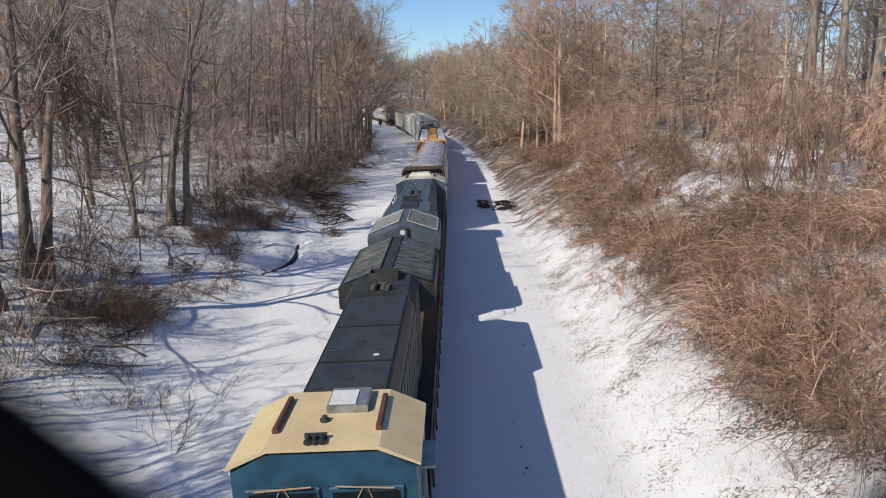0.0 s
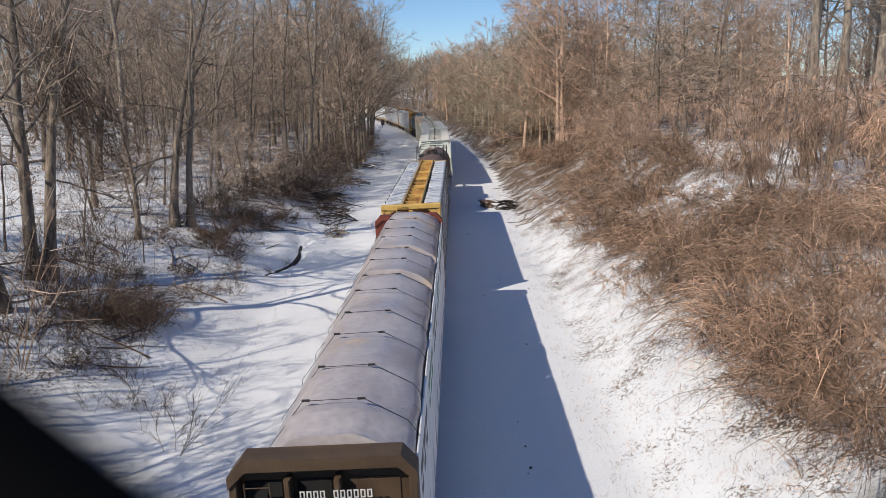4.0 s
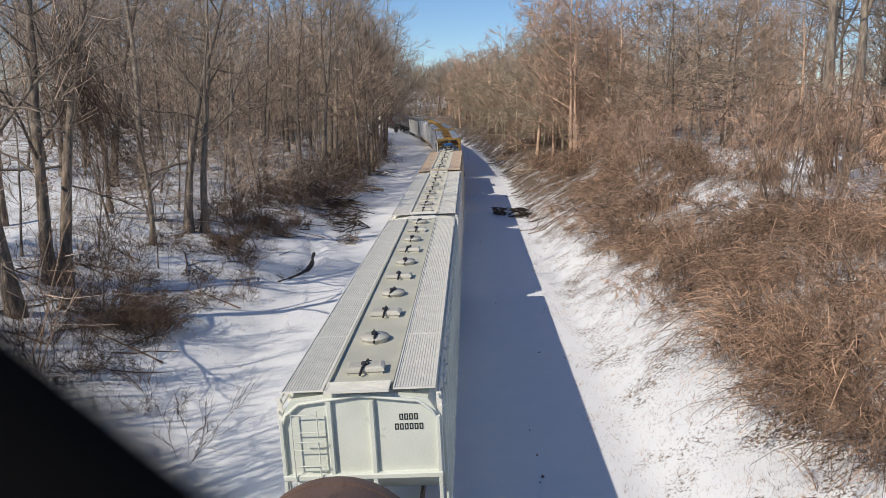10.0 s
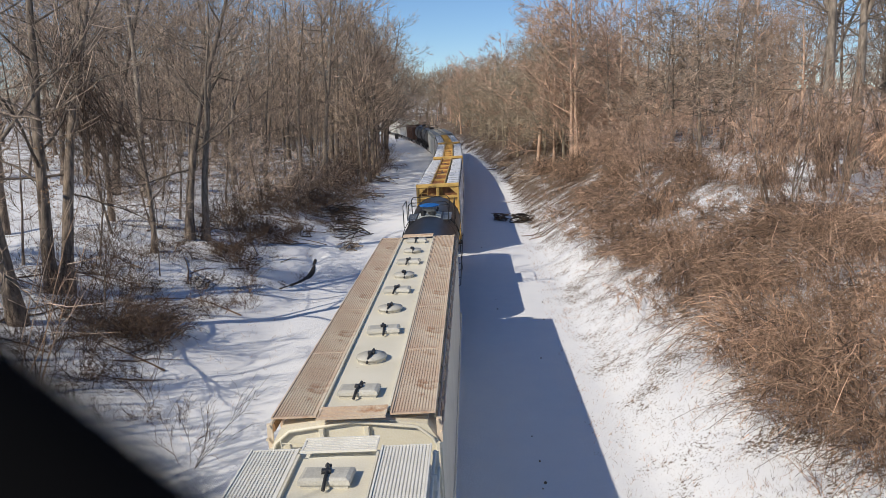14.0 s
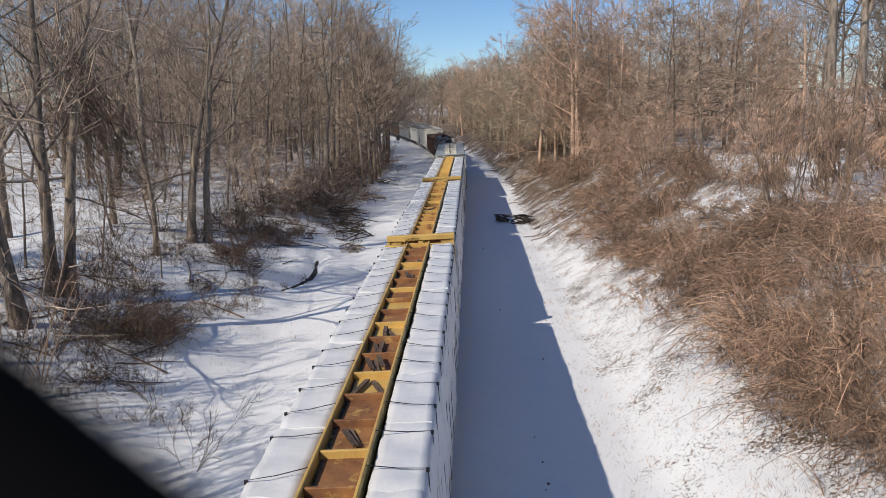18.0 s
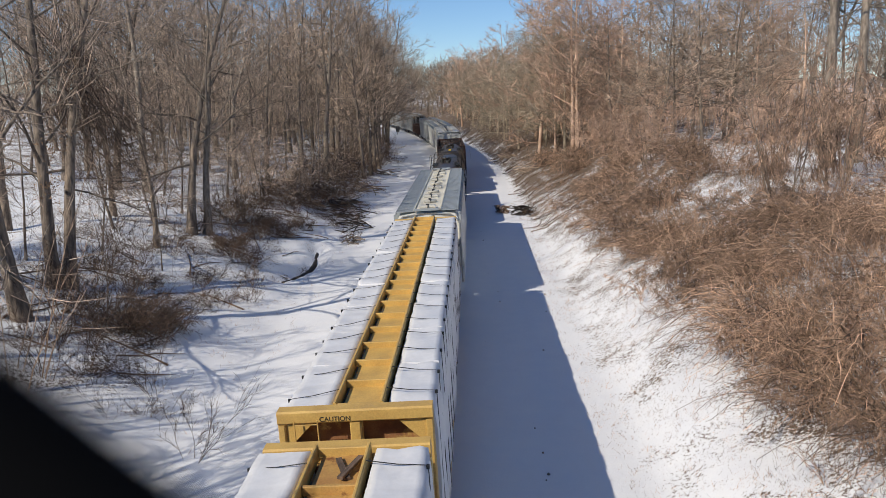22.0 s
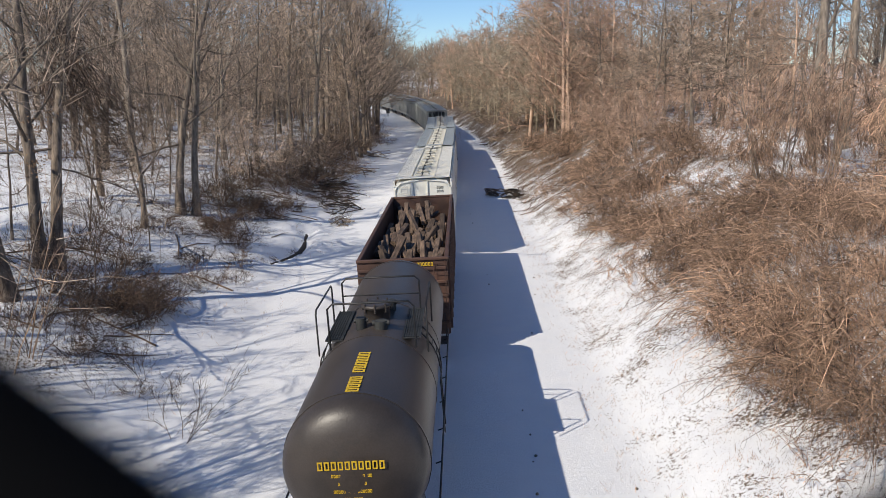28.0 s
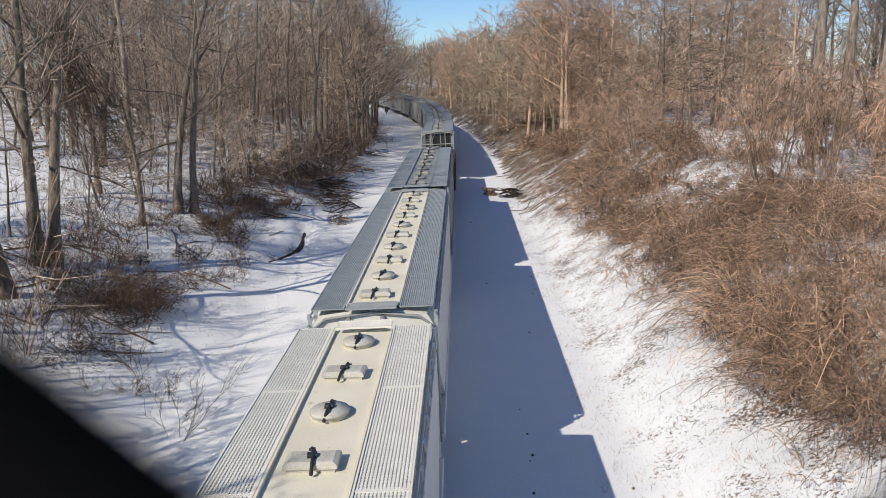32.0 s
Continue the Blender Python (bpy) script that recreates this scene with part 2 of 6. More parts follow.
def height(x, y):
    u = lateral(x, y)
    nz = noise.noise((x * 0.16, y * 0.16, 0.0))
    n2 = noise.noise((x * 0.6, y * 0.6, 4.0))
    n3 = noise.noise((x * 0.045, y * 0.045, 9.0))
    z = -0.12
    if u > 0:
        k = ease(6.2, 9.0, u)
        z += 0.5 * max(0.0, u - 6.4) * ease(6.0, 8.5, u) if u < 16.5 else 5.05 + 0.03 * (min(u, 120) - 16.5)
        z += k * (0.35 * nz + 0.10 * n2) + ease(16, 40, u) * 1.2 * n3
        z += 0.03 * n2 * ease(4.5, 6.0, u) - 0.035 * math.exp(-((u - 4.1) / 0.22) ** 2) - 0.03 * math.exp(-((u - 5.5) / 0.22) ** 2) + 0.012 * nz
        z += 5.0 * ease(250, 420, y) * ease(10, 60, u)
    else:
        w = -u
        z += 3.0 * (0.6 * min(1.0, max(0.0, (w - 7.0) / 13.0)) + 0.4 * ease(7.0, 20.0, w)) + 2.6 * ease(18, 60, w)
        z += ease(6.5, 9.5, w) * (0.40 * nz + 0.14 * n2) + ease(14, 40, w) * 1.0 * n3
        z += 0.05 * n2 * ease(2.5, 4.0, w)
        # a drainage ditch at the foot of the bank
        z -= 0.40 * math.exp(-((w - ditch(y)) / 0.4) ** 2) * ease(39, 42, y) * (1 - ease(51, 54, y))
        z += 3.5 * ease(200, 400, y) * ease(20, 60, w)
    return z


def build_ground():
    def axis(a, b, fine, far):
        """Steps that widen away from the fine stretch."""
        xs = list(np.arange(a, b + 1e-6, fine))
        s, x = fine, b
        while x < far:
            s *= 1.16
            x += s
            xs.append(x)
        s, x = fine, a
        while x > -far:
            s *= 1.16
            x -= s
            xs.insert(0, x)
        return xs
    xs, ys = axis(-24, 22, 0.42, 1600), axis(8, 110, 0.5, 1800)
    vs, thin = [], []
    for y in ys:
        for x in xs:
            u = lateral(x, y)
            vs.append((x, y, height(x, y)))
            t = 0.46 * ease(4.9, 7.6, u) + 0.14 * ease(8.2, 11.0, u) - 0.10 * (1 - ease(22, 36, y)) * ease(5, 7, u) - 0.25 * ease(17, 22, u)
            w = -u
            t += 0.38 * ease(8.0, 10.5, w) + 0.08 * ease(9.0, 11.0, w) * (1 - ease(16, 22, w)) * (1 - ease(70, 90, y)) + 0.20 * ease(45, 90, y) * ease(6.5, 9, w)
            t += 0.4 * math.exp(-((w - ditch(y) - 0.3) / 0.3) ** 2) * ease(39, 42, y) * (1 - ease(51, 54, y))
            thin.append(t + 0.25 * ease(45, 80, y) * ease(5.5, 7.5, u))
    nx = len(xs)
    fs = [(j * nx + i, j * nx + i + 1, (j + 1) * nx + i + 1, (j + 1) * nx + i) for j in range(len(ys) - 1) for i in range(nx - 1)]
    me = bpy.data.meshes.new("ground")
    me.from_pydata(vs, [], fs)
    me.polygons.foreach_set("use_smooth", [True] * len(fs))
    me.attributes.new("thin_snow", "FLOAT", "POINT").data.foreach_set("value", thin)
    me.materials.append(M_GROUND)
    tagged(new("ground", me), "snow-covered railway cutting with thin snow over leaf litter on its banks", "ground", kind="structure")


build_ground()


def eroded_edge():
    """The bare dark soil face of the ditch."""
    secs = []
    for k in range(40):
        y = 41.6 + 9.4 * k / 39
        w = ditch(y) + 0.06 * noise.noise((0, y * 2.0, 7))
        x = TRACK_X - w - 0.12
        h = (0.13 + 0.05 * noise.noise((3, y * 1.3, 2))) * math.sin(math.pi * min(1, max(0.02, k / 39))) ** 0.5
        z = height(x, y)
        secs.append([(x + 0.26, y, z - 0.2), (x + 0.10, y, z + h * 0.6), (x, y, z + h), (x - 0.22, y, z + h * 0.7), (x - 0.4, y, z - 0.1)])
    tagged(new("ditch_bank", Geo().loft(secs, True).mesh("ditch_bank", M_SOIL)), "eroded dark soil edge of a small ditch in the snow", "ditch", kind="structure")


eroded_edge()


def build_track():
    """Rails in the snow under the train, the ties showing as low ridges."""
    root = thing("railway_track", "snow-covered railway track with worn steel rails", "railway track", kind="structure")
    for side in (-0.72, 0.72):
        g = Geo()
        secs = []
        for k in range(130):
            s = -60 + k * 3.2
            x, y, h = track(s)
            c, d = math.cos(radians(h)), math.sin(radians(h))
            secs.append([(x + (side + a) * c, y + (side + a) * d, z + side * 0.047) for a, z in ((-0.07, -0.16), (0.07, -0.16), (0.02, -0.12), (0.036, -0.035), (0.03, 0.0), (-0.03, 0.0), (-0.036, -0.035), (-0.02, -0.12))])
        g.loft(secs)
        part("rail", g, M_RAIL, root)


build_track()


# ================= vegetation =================
class Wood:
    """Collects round branches and many small pointed twigs."""

    def __init__(self, seed):
        self.rng = random.Random(seed)
        self.g = Geo()
        self.tw, self.bl, self.fi = [], [], []

    def rv(self, s=1.0):
        r = self.rng
        return Vector((r.uniform(-s, s), r.uniform(-s, s), r.uniform(-s, s)))

    def limb(self, p, d, length, r0, segs=4, lift=0.25, wob=0.18, n=4, r1=0.3):
        """A bending limb; returns its points."""
        pts, rad = [p.copy()], [r0]
        d = d.normalized()
        for i in range(segs):
            d = (d + Vector((0, 0, lift / segs)) + self.rv(wob)).normalized()
            pts.append(pts[-1] + d * (length / segs))
            rad.append(r0 * (1 - (1 - r1) * (i + 1) / segs))
        self.g.tube(pts, rad, n, True, False)
        return pts

    def twigs(self, pts, count, length, r, start=0.2, spread=1.15, lift=0.1, sub=2, fine=True):
        """Pointed twigs, each with smaller ones, along a limb."""
        R = self.rng
        for _ in range(count):
            f = R.uniform(start, 1.0) * (len(pts) - 1)
            i = min(int(f), len(pts) - 2)
            a = pts[i].lerp(pts[i + 1], f - i)
            d = ((pts[i + 1] - pts[i]).normalized() + self.rv(spread) + Vector((0, 0, lift))).normalized()
            ln = length * R.uniform(0.5, 1.1)
            b = a + d * ln
            (self.bl if fine else self.tw).append((a, b, r))
            for _ in range(sub):
                q = a.lerp(b, R.uniform(0.2, 0.85))
                e = (d + self.rv(1.0)).normalized()
                self.bl.append((q, q + e * ln * R.uniform(0.4, 0.8), r * 0.8))

    def twig_geo(self, g=None):
        """Twigs as slim bent three-sided spikes or bent slivers, the finest ones as straight slivers."""
        g = g or Geo()
        for items, sides in ((self.tw, 3), (self.bl, 2), (self.fi, 1)):
            if not items:
                continue
            a = np.array([t[0] for t in items])
            b = np.array([t[1] for t in items])
            r = np.array([t[2] for t in items])[:, None]
            d = b - a
            ln = np.maximum(np.linalg.norm(d, axis=1, keepdims=True), 1e-6)
            d /= ln
            rs = np.random.RandomState(len(items))
            u = np.cross(d, rs.normal(size=d.shape))
            u /= np.maximum(np.linalg.norm(u, axis=1, keepdims=True), 1e-6)
            w = np.cross(d, u)
            m = (a + b) / 2 + w * ln * rs.uniform(-0.16, 0.16, (len(a), 1)) + u * ln * rs.uniform(-0.1, 0.1, (len(a), 1))
            if sides == 3:
                arms = (u, u * -0.5 + w * 0.866, u * -0.5 - w * 0.866)
                ring = np.stack([a + e * r for e in arms] + [m + e * r * 0.7 for e in arms] + [b], 1).reshape(-1, 3)
                k = np.arange(len(a)) * 7 + len(g.v)
                f = []
                for i in range(3):
                    j = (i + 1) % 3
                    f += list(zip(k + i, k + j, k + 3 + j, k + 3 + i)) + list(zip(k + 3 + i, k + 3 + j, k + 6))
            elif sides == 1:
                ring = np.stack([a + u * r, a - u * r, b], 1).reshape(-1, 3)
                k = np.arange(len(a)) * 3 + len(g.v)
                f = list(zip(k, k + 1, k + 2))
            else:
                ring = np.stack([a + u * r, a - u * r, m - u * r * 0.75, m + u * r * 0.75, b], 1).reshape(-1, 3)
                k = np.arange(len(a)) * 5 + len(g.v)
                f = list(zip(k, k + 1, k + 2, k + 3)) + list(zip(k + 3, k + 2, k + 4))
            g.v.extend(map(tuple, ring.tolist()))
            g.f.extend(tuple(int(i) for i in q) for q in f)
            g.s.extend([False] * len(f))
        return g

    def spray(self, p, d, ln, r, subs, twigs, lift, wob, tw_r):
        """A limb that forks into side branches, each ending in a fan of curved twigs."""
        R = self.rng
        lp = self.limb(p, d, ln, r, 6, lift, wob, 4 if r > 0.03 else 3, 0.25)
        for j in range(subs):
            f = (0.22 + 0.75 * (j + R.random()) / subs) * 6
            k = min(int(f), 5)
            q = lp[k].lerp(lp[k + 1], f - k)
            ahead = (lp[k + 1] - lp[k]).normalized()
            e = (ahead + self.rv(0.85) + Vector((0, 0, 0.25 * lift))).normalized()
            sl = ln * R.uniform(0.28, 0.55)
            sp = self.limb(q, e, sl, max(tw_r * 1.15, r * 0.38), 3, lift * 0.8, 0.3, 3, 0.45)
            for i in range(twigs):
                t = R.uniform(0.15, 1.0) * 3
                m = min(int(t), 2)
                a = sp[m].lerp(sp[m + 1], t - m)
                e2 = ((sp[m + 1] - sp[m]).normalized() + self.rv(0.8) + Vector((0, 0, 0.3 * lift))).normalized()
                tl = sl * R.uniform(0.4, 0.95)
                self.bl.append((a, a + e2 * tl, tw_r))
                for _ in range(2):
                    a2 = a + e2 * tl * R.uniform(0.25, 0.8)
                    e3 = (e2 + self.rv(0.75)).normalized()
                    self.fi.append((a2, a2 + e3 * tl * R.uniform(0.4, 0.8), tw_r * 0.85))
        return lp


def tree_meshes(seed, h, r, first, limbs, reach, subs=5, twigs=5, tw_r=0.013, fork=False, lean=0.03, up=(0.1, 0.9), lift=0.35, bend=0.055):
    """Meshes of a bare deciduous tree: the trunk, and the crown of limbs, branches and twigs."""
    T = Wood(seed)
    R = T.rng
    pts, rad = [], []
    p, d = Vector((0, 0, -0.3)), Vector((R.uniform(-lean, lean), R.uniform(-lean, lean), 1)).normalized()
    n = 10
    for i in range(n + 1):
        pts.append(p.copy())
        f = i / n
        rad.append(r * (1.35 if i == 0 else 1.0) * (1 - 0.86 * f ** 0.9))
        d = (d + T.rv(bend)).normalized()
        p = p + d * (h / n)
    trunk = Geo().tube(pts, rad, 9, True, False)
    C = Wood(seed + 500)
    C.rng = R

    def along(f):
        f *= n
        i = min(int(f), n - 1)
        return pts[i].lerp(pts[i + 1], f - i), rad[min(i + 1, n)]
    if fork:
        q, rr = along(0.42)
        a = R.uniform(0, 6.28)
        lp = C.limb(q, Vector((math.cos(a) * 0.45, math.sin(a) * 0.45, 1)), h * 0.5, rr * 0.85, 6, 0.3, 0.08, 7, 0.2)
        for j in range(6):
            b = R.uniform(0, 6.28)
            C.spray(lp[R.randint(2, 5)], Vector((math.cos(b), math.sin(b), 0.7)), reach * 0.7, rr * 0.3, subs - 1, twigs, lift, 0.2, tw_r)
    for i in range(limbs):
        f = first + (0.97 - first) * (i + R.random()) / limbs
        q, rr = along(f)
        a = i * 2.4 + R.uniform(-0.6, 0.6)
        ln = reach * (1.05 - 0.5 * (f - first) / (1 - first)) * R.uniform(0.55, 1.15)
        C.spray(q, Vector((math.cos(a), math.sin(a), R.uniform(*up))), ln, max(0.018, min(rr * 0.55, 0.011 * ln + 0.008)), subs, twigs, lift, 0.24, tw_r)
    limb_faces = len(C.g.f)
    return trunk.mesh("trunk", M_BARK), C.twig_geo(C.g), limb_faces


def shrub_mesh(seed, h, spread, stems, subs, twigs, r, lift=0.1, material=None, tw_r=0.009):
    """A many-stemmed bare shrub whose stems fork into curved twigs."""
    W, S = Wood(seed), Geo()
    R = W.rng
    for i in range(stems):
        a, q = R.uniform(0, 6.28), R.random() ** 0.5
        base = Vector((math.cos(a) * q * spread * 0.5, math.sin(a) * q * spread * 0.5, -0.15))
        d = Vector((math.cos(a) * 0.9 * q + R.uniform(-.3, .3), math.sin(a) * 0.9 * q + R.uniform(-.3, .3), 1))
        W.spray(base, d, h * R.uniform(0.55, 1.15), r * R.uniform(0.7, 1.3), subs, twigs, lift * R.uniform(0.3, 1.5), 0.2, tw_r)
    return W.g.mesh("stem_clump", material), W.twig_geo().mesh("twig_crown", material)


def cane_mound(seed, radius, h, canes, r, material, lean=(-0.5, -0.35)):
    """A mound of long arching canes that spring up and droop over to the ground, with short side shoots."""
    W = Wood(seed)
    R = W.rng
    for i in range(canes):
        a, q = R.uniform(0, 6.28), R.random() ** 0.5
        p = Vector((math.cos(a) * q * radius * 0.75, math.sin(a) * q * radius * 0.75, -0.1))
        b = R.uniform(0, 6.28)
        way = Vector((math.cos(b) + lean[0], math.sin(b) + lean[1], 0))
        ln, top = radius * R.uniform(0.5, 1.25), h * R.uniform(0.35, 1.1) * (1 - 0.45 * q * q)
        end = R.uniform(0.55, 1.0)
        bow, side = R.uniform(-.35, .35), way.cross(Vector((0, 0, 1)))
        pts = []
        for k in range(8):
            t = k / 7 * end
            z = top * (4 * t * (1 - t)) ** 0.75
            pts.append(p + way * ln * t ** 1.25 + side * bow * math.sin(3.1 * t) + Vector((0, 0, z)) + W.rv(0.05))
        rr = r * R.uniform(0.6, 1.3)
        W.g.tube(pts, [rr * (1 - 0.07 * k) for k in range(8)], 3, True, False)
        for j in range(5):
            k = R.randint(1, 6)
            c = pts[k].lerp(pts[k + 1], R.random())
            e = (pts[k + 1] - pts[k]).normalized() + W.rv(0.9)
            W.bl.append((c, c + e * R.uniform(0.25, 0.75), rr * 0.75))
            if j % 2:
                c2 = c + e * 0.2
                W.bl.append((c2, c2 + (e + W.rv(0.8)) * R.uniform(0.15, 0.4), rr * 0.6))
    return W.g.mesh("cane_tangle", material), W.twig_geo().mesh("shoot_clump", material)


def plant_tree(meshes, x, y, size=1.0, turn=0.0, label="", name="bare_tree", cat="tree", group="bare trees in the cutting", bark=None, tilt=(0, 0)):
    t = thing(name, label, cat, group, Matrix.Translation((x, y, height(x, y))) @ pose(0, 0, 0, tilt[0], tilt[1], turn) @ Matrix.Scale(size, 4))
    part("trunk", meshes[0], None, t)
    part("crown", meshes[1], None, t)
    return t


def variant(seed, crown_mat, bark=None, **k):
    trunk, crown, limb_faces = tree_meshes(seed, **k)
    cm = crown.mesh("crown", bark or M_BARK)
    # limbs keep their bark, the twigs at their ends are lighter
    cm.materials.append(crown_mat)
    cm.polygons.foreach_set("material_index", [0] * limb_faces + [1] * (len(crown.f) - limb_faces))
    if bark:
        trunk.materials[0] = bark
    return trunk, cm


RV = random.Random(11)
TALL = [variant(21 + i, M_TWIG, h=17 + i, r=0.20 + 0.02 * i, first=0.2, limbs=18, reach=6.2, subs=6, twigs=5, tw_r=0.020) for i in range(4)]
SPARSE = [variant(31 + i, M_TWIG, h=18 + i, r=0.29, first=0.22, limbs=16, reach=6.4, subs=5, twigs=5, tw_r=0.011, up=(-0.3, 0.8), bend=0.07) for i in range(3)]
PALE = [variant(41 + i, M_TWIG, M_BARKPALE, h=20, r=0.34, first=0.36, limbs=14, reach=6.0, subs=6, twigs=5, tw_r=0.016, fork=True) for i in range(2)]
SLIM = [variant(61 + i, M_TWIG, h=10 + 1.5 * i, r=0.085, first=0.2, limbs=10, reach=2.8, subs=4, twigs=4, tw_r=0.014, bend=0.07) for i in range(3)]
REDDISH = [variant(81 + i, M_TWIGRED, M_TWIGRED, h=14 + i, r=0.16, first=0.08, limbs=20, reach=4.8, subs=6, twigs=5, tw_r=0.019, lift=0.25) for i in range(3)]
OLIVE = [variant(91 + i, M_TWIGGREEN, M_TWIGGREEN, h=11, r=0.14, first=0.06, limbs=20, reach=4.8, subs=6, twigs=5, tw_r=0.020, lift=0.15) for i in range(2)]
DENSE = [variant(97 + i, M_TWIG, h=13 + i, r=0.17, first=0.22, limbs=24, reach=5.0, subs=6, twigs=6, tw_r=0.016, up=(-0.1, 0.6), lift=0.1) for i in range(2)]
BRUSH = [cane_mound(101 + i, 2.1, 1.75, 84, 0.0148, M_BRUSH) for i in range(4)]
NEARBRUSH = [cane_mound(111 + i, 2.1, 1.7, 100, 0.0112, M_BRUSH) for i in range(3)]
LOWBRUSH = [shrub_mesh(121 + i, 1.2, 1.4, 16, 3, 3, 0.013, -0.6, M_BRUSH, 0.011) for i in range(2)]
SAPLING = shrub_mesh(191, 2.3, 0.5, 5, 6, 4, 0.013, 0.5, M_DARKBRUSH, 0.006)
BANKBRUSH = [shrub_mesh(141 + i, 3.0, 2.0, 13, 4, 4, 0.020, -0.2, M_TWIG if i % 2 else M_DARKBRUSH, 0.014) for i in range(3)]
DARKBRUSH = [shrub_mesh(131 + i, 1.5, 1.6, 24, 4, 3, 0.013, -0.2, M_DARKBRUSH, 0.010) for i in range(2)]


def tangle(seed, material, h, stems, reach, hang=-0.1, r=0.05, limbs=7, tw_r=0.013):
    """A many-stemmed thicket tree with crossing limbs; hang below zero lets its branches and vines droop."""
    W, S = Wood(seed), Geo()
    R = W.rng
    for i in range(stems):
        a = R.uniform(0, 6.28)
        W.g, keep = S, W.g
        lp = W.limb(Vector((math.cos(a) * 0.4, math.sin(a) * 0.4, -0.2)), Vector((math.cos(a) * R.uniform(.05, .5), math.sin(a) * R.uniform(.05, .5), 1)), h * R.uniform(0.6, 1.1), r * R.uniform(0.7, 1.4), 7, 0.1, 0.14, 5, 0.15)
        W.g = keep
        for k in range(limbs):
            b = R.uniform(0, 6.28)
            W.spray(lp[R.randint(2, 6)], Vector((math.cos(b), math.sin(b), R.uniform(-0.2, 0.7))), reach * R.uniform(0.4, 1.0), 0.017, 5, 4, hang, 0.28, tw_r)
    return S.mesh("trunk", M_BARK), W.twig_geo(W.g).mesh("crown", material)


TANGLE = [tangle(151 + i, M_TWIG, 6.5 + i, 6, 3.0, limbs=9, tw_r=0.016) for i in range(2)]
TANGLERED = [tangle(161 + i, M_TWIGRED, 6.0 + i, 6, 2.8, limbs=9, tw_r=0.016) for i in range(2)]
DRAPED = [tangle(171 + i, M_BRUSH, 6.6 + i, 6, 2.8, -1.3, 0.05, 12, 0.012) for i in range(2)]


def shrub(me, x, y, size, label, name="bare_shrub", group="bare shrubs on the banks", sq=1.0, turn=None):
    ob = thing(name, label, "shrub", group, Matrix.Translation((x, y, height(x, y))) @ pose(0, 0, 0, RV.uniform(-8, 8), RV.uniform(-8, 8), RV.uniform(0, 360) if turn is None else turn) @ Matrix.Diagonal((size, size, size * sq, 1)))
    tagged(part(me[0].name.split(".")[0], me[0], None, ob), kind="stuff")
    tagged(part(me[1].name.split(".")[0], me[1], None, ob), kind="stuff")
    return ob


L_TALL = "tall bare grey-brown deciduous tree standing in snow"
L_PALE = "tall bare tree with pale forked trunk in snow"
L_SLIM = "slender bare young tree on the snowy bank"
L_RED = "bare tree with dense reddish-brown twigs on the bank"
L_OLIVE = "bare olive-brown tree with low dense twigs"
L_DENSE = "bare dark tree with dense level branches above the slope"
L_BRUSH = "mound of tangled reddish-tan bramble canes over thin snow"
L_LOW = "low tangled tan shrub on the snowy slope"
L_DARK = "leafless dark brown shrub beside the snowy bank"
L_BANK = "tall leafless brown bush on the crest of the bank"


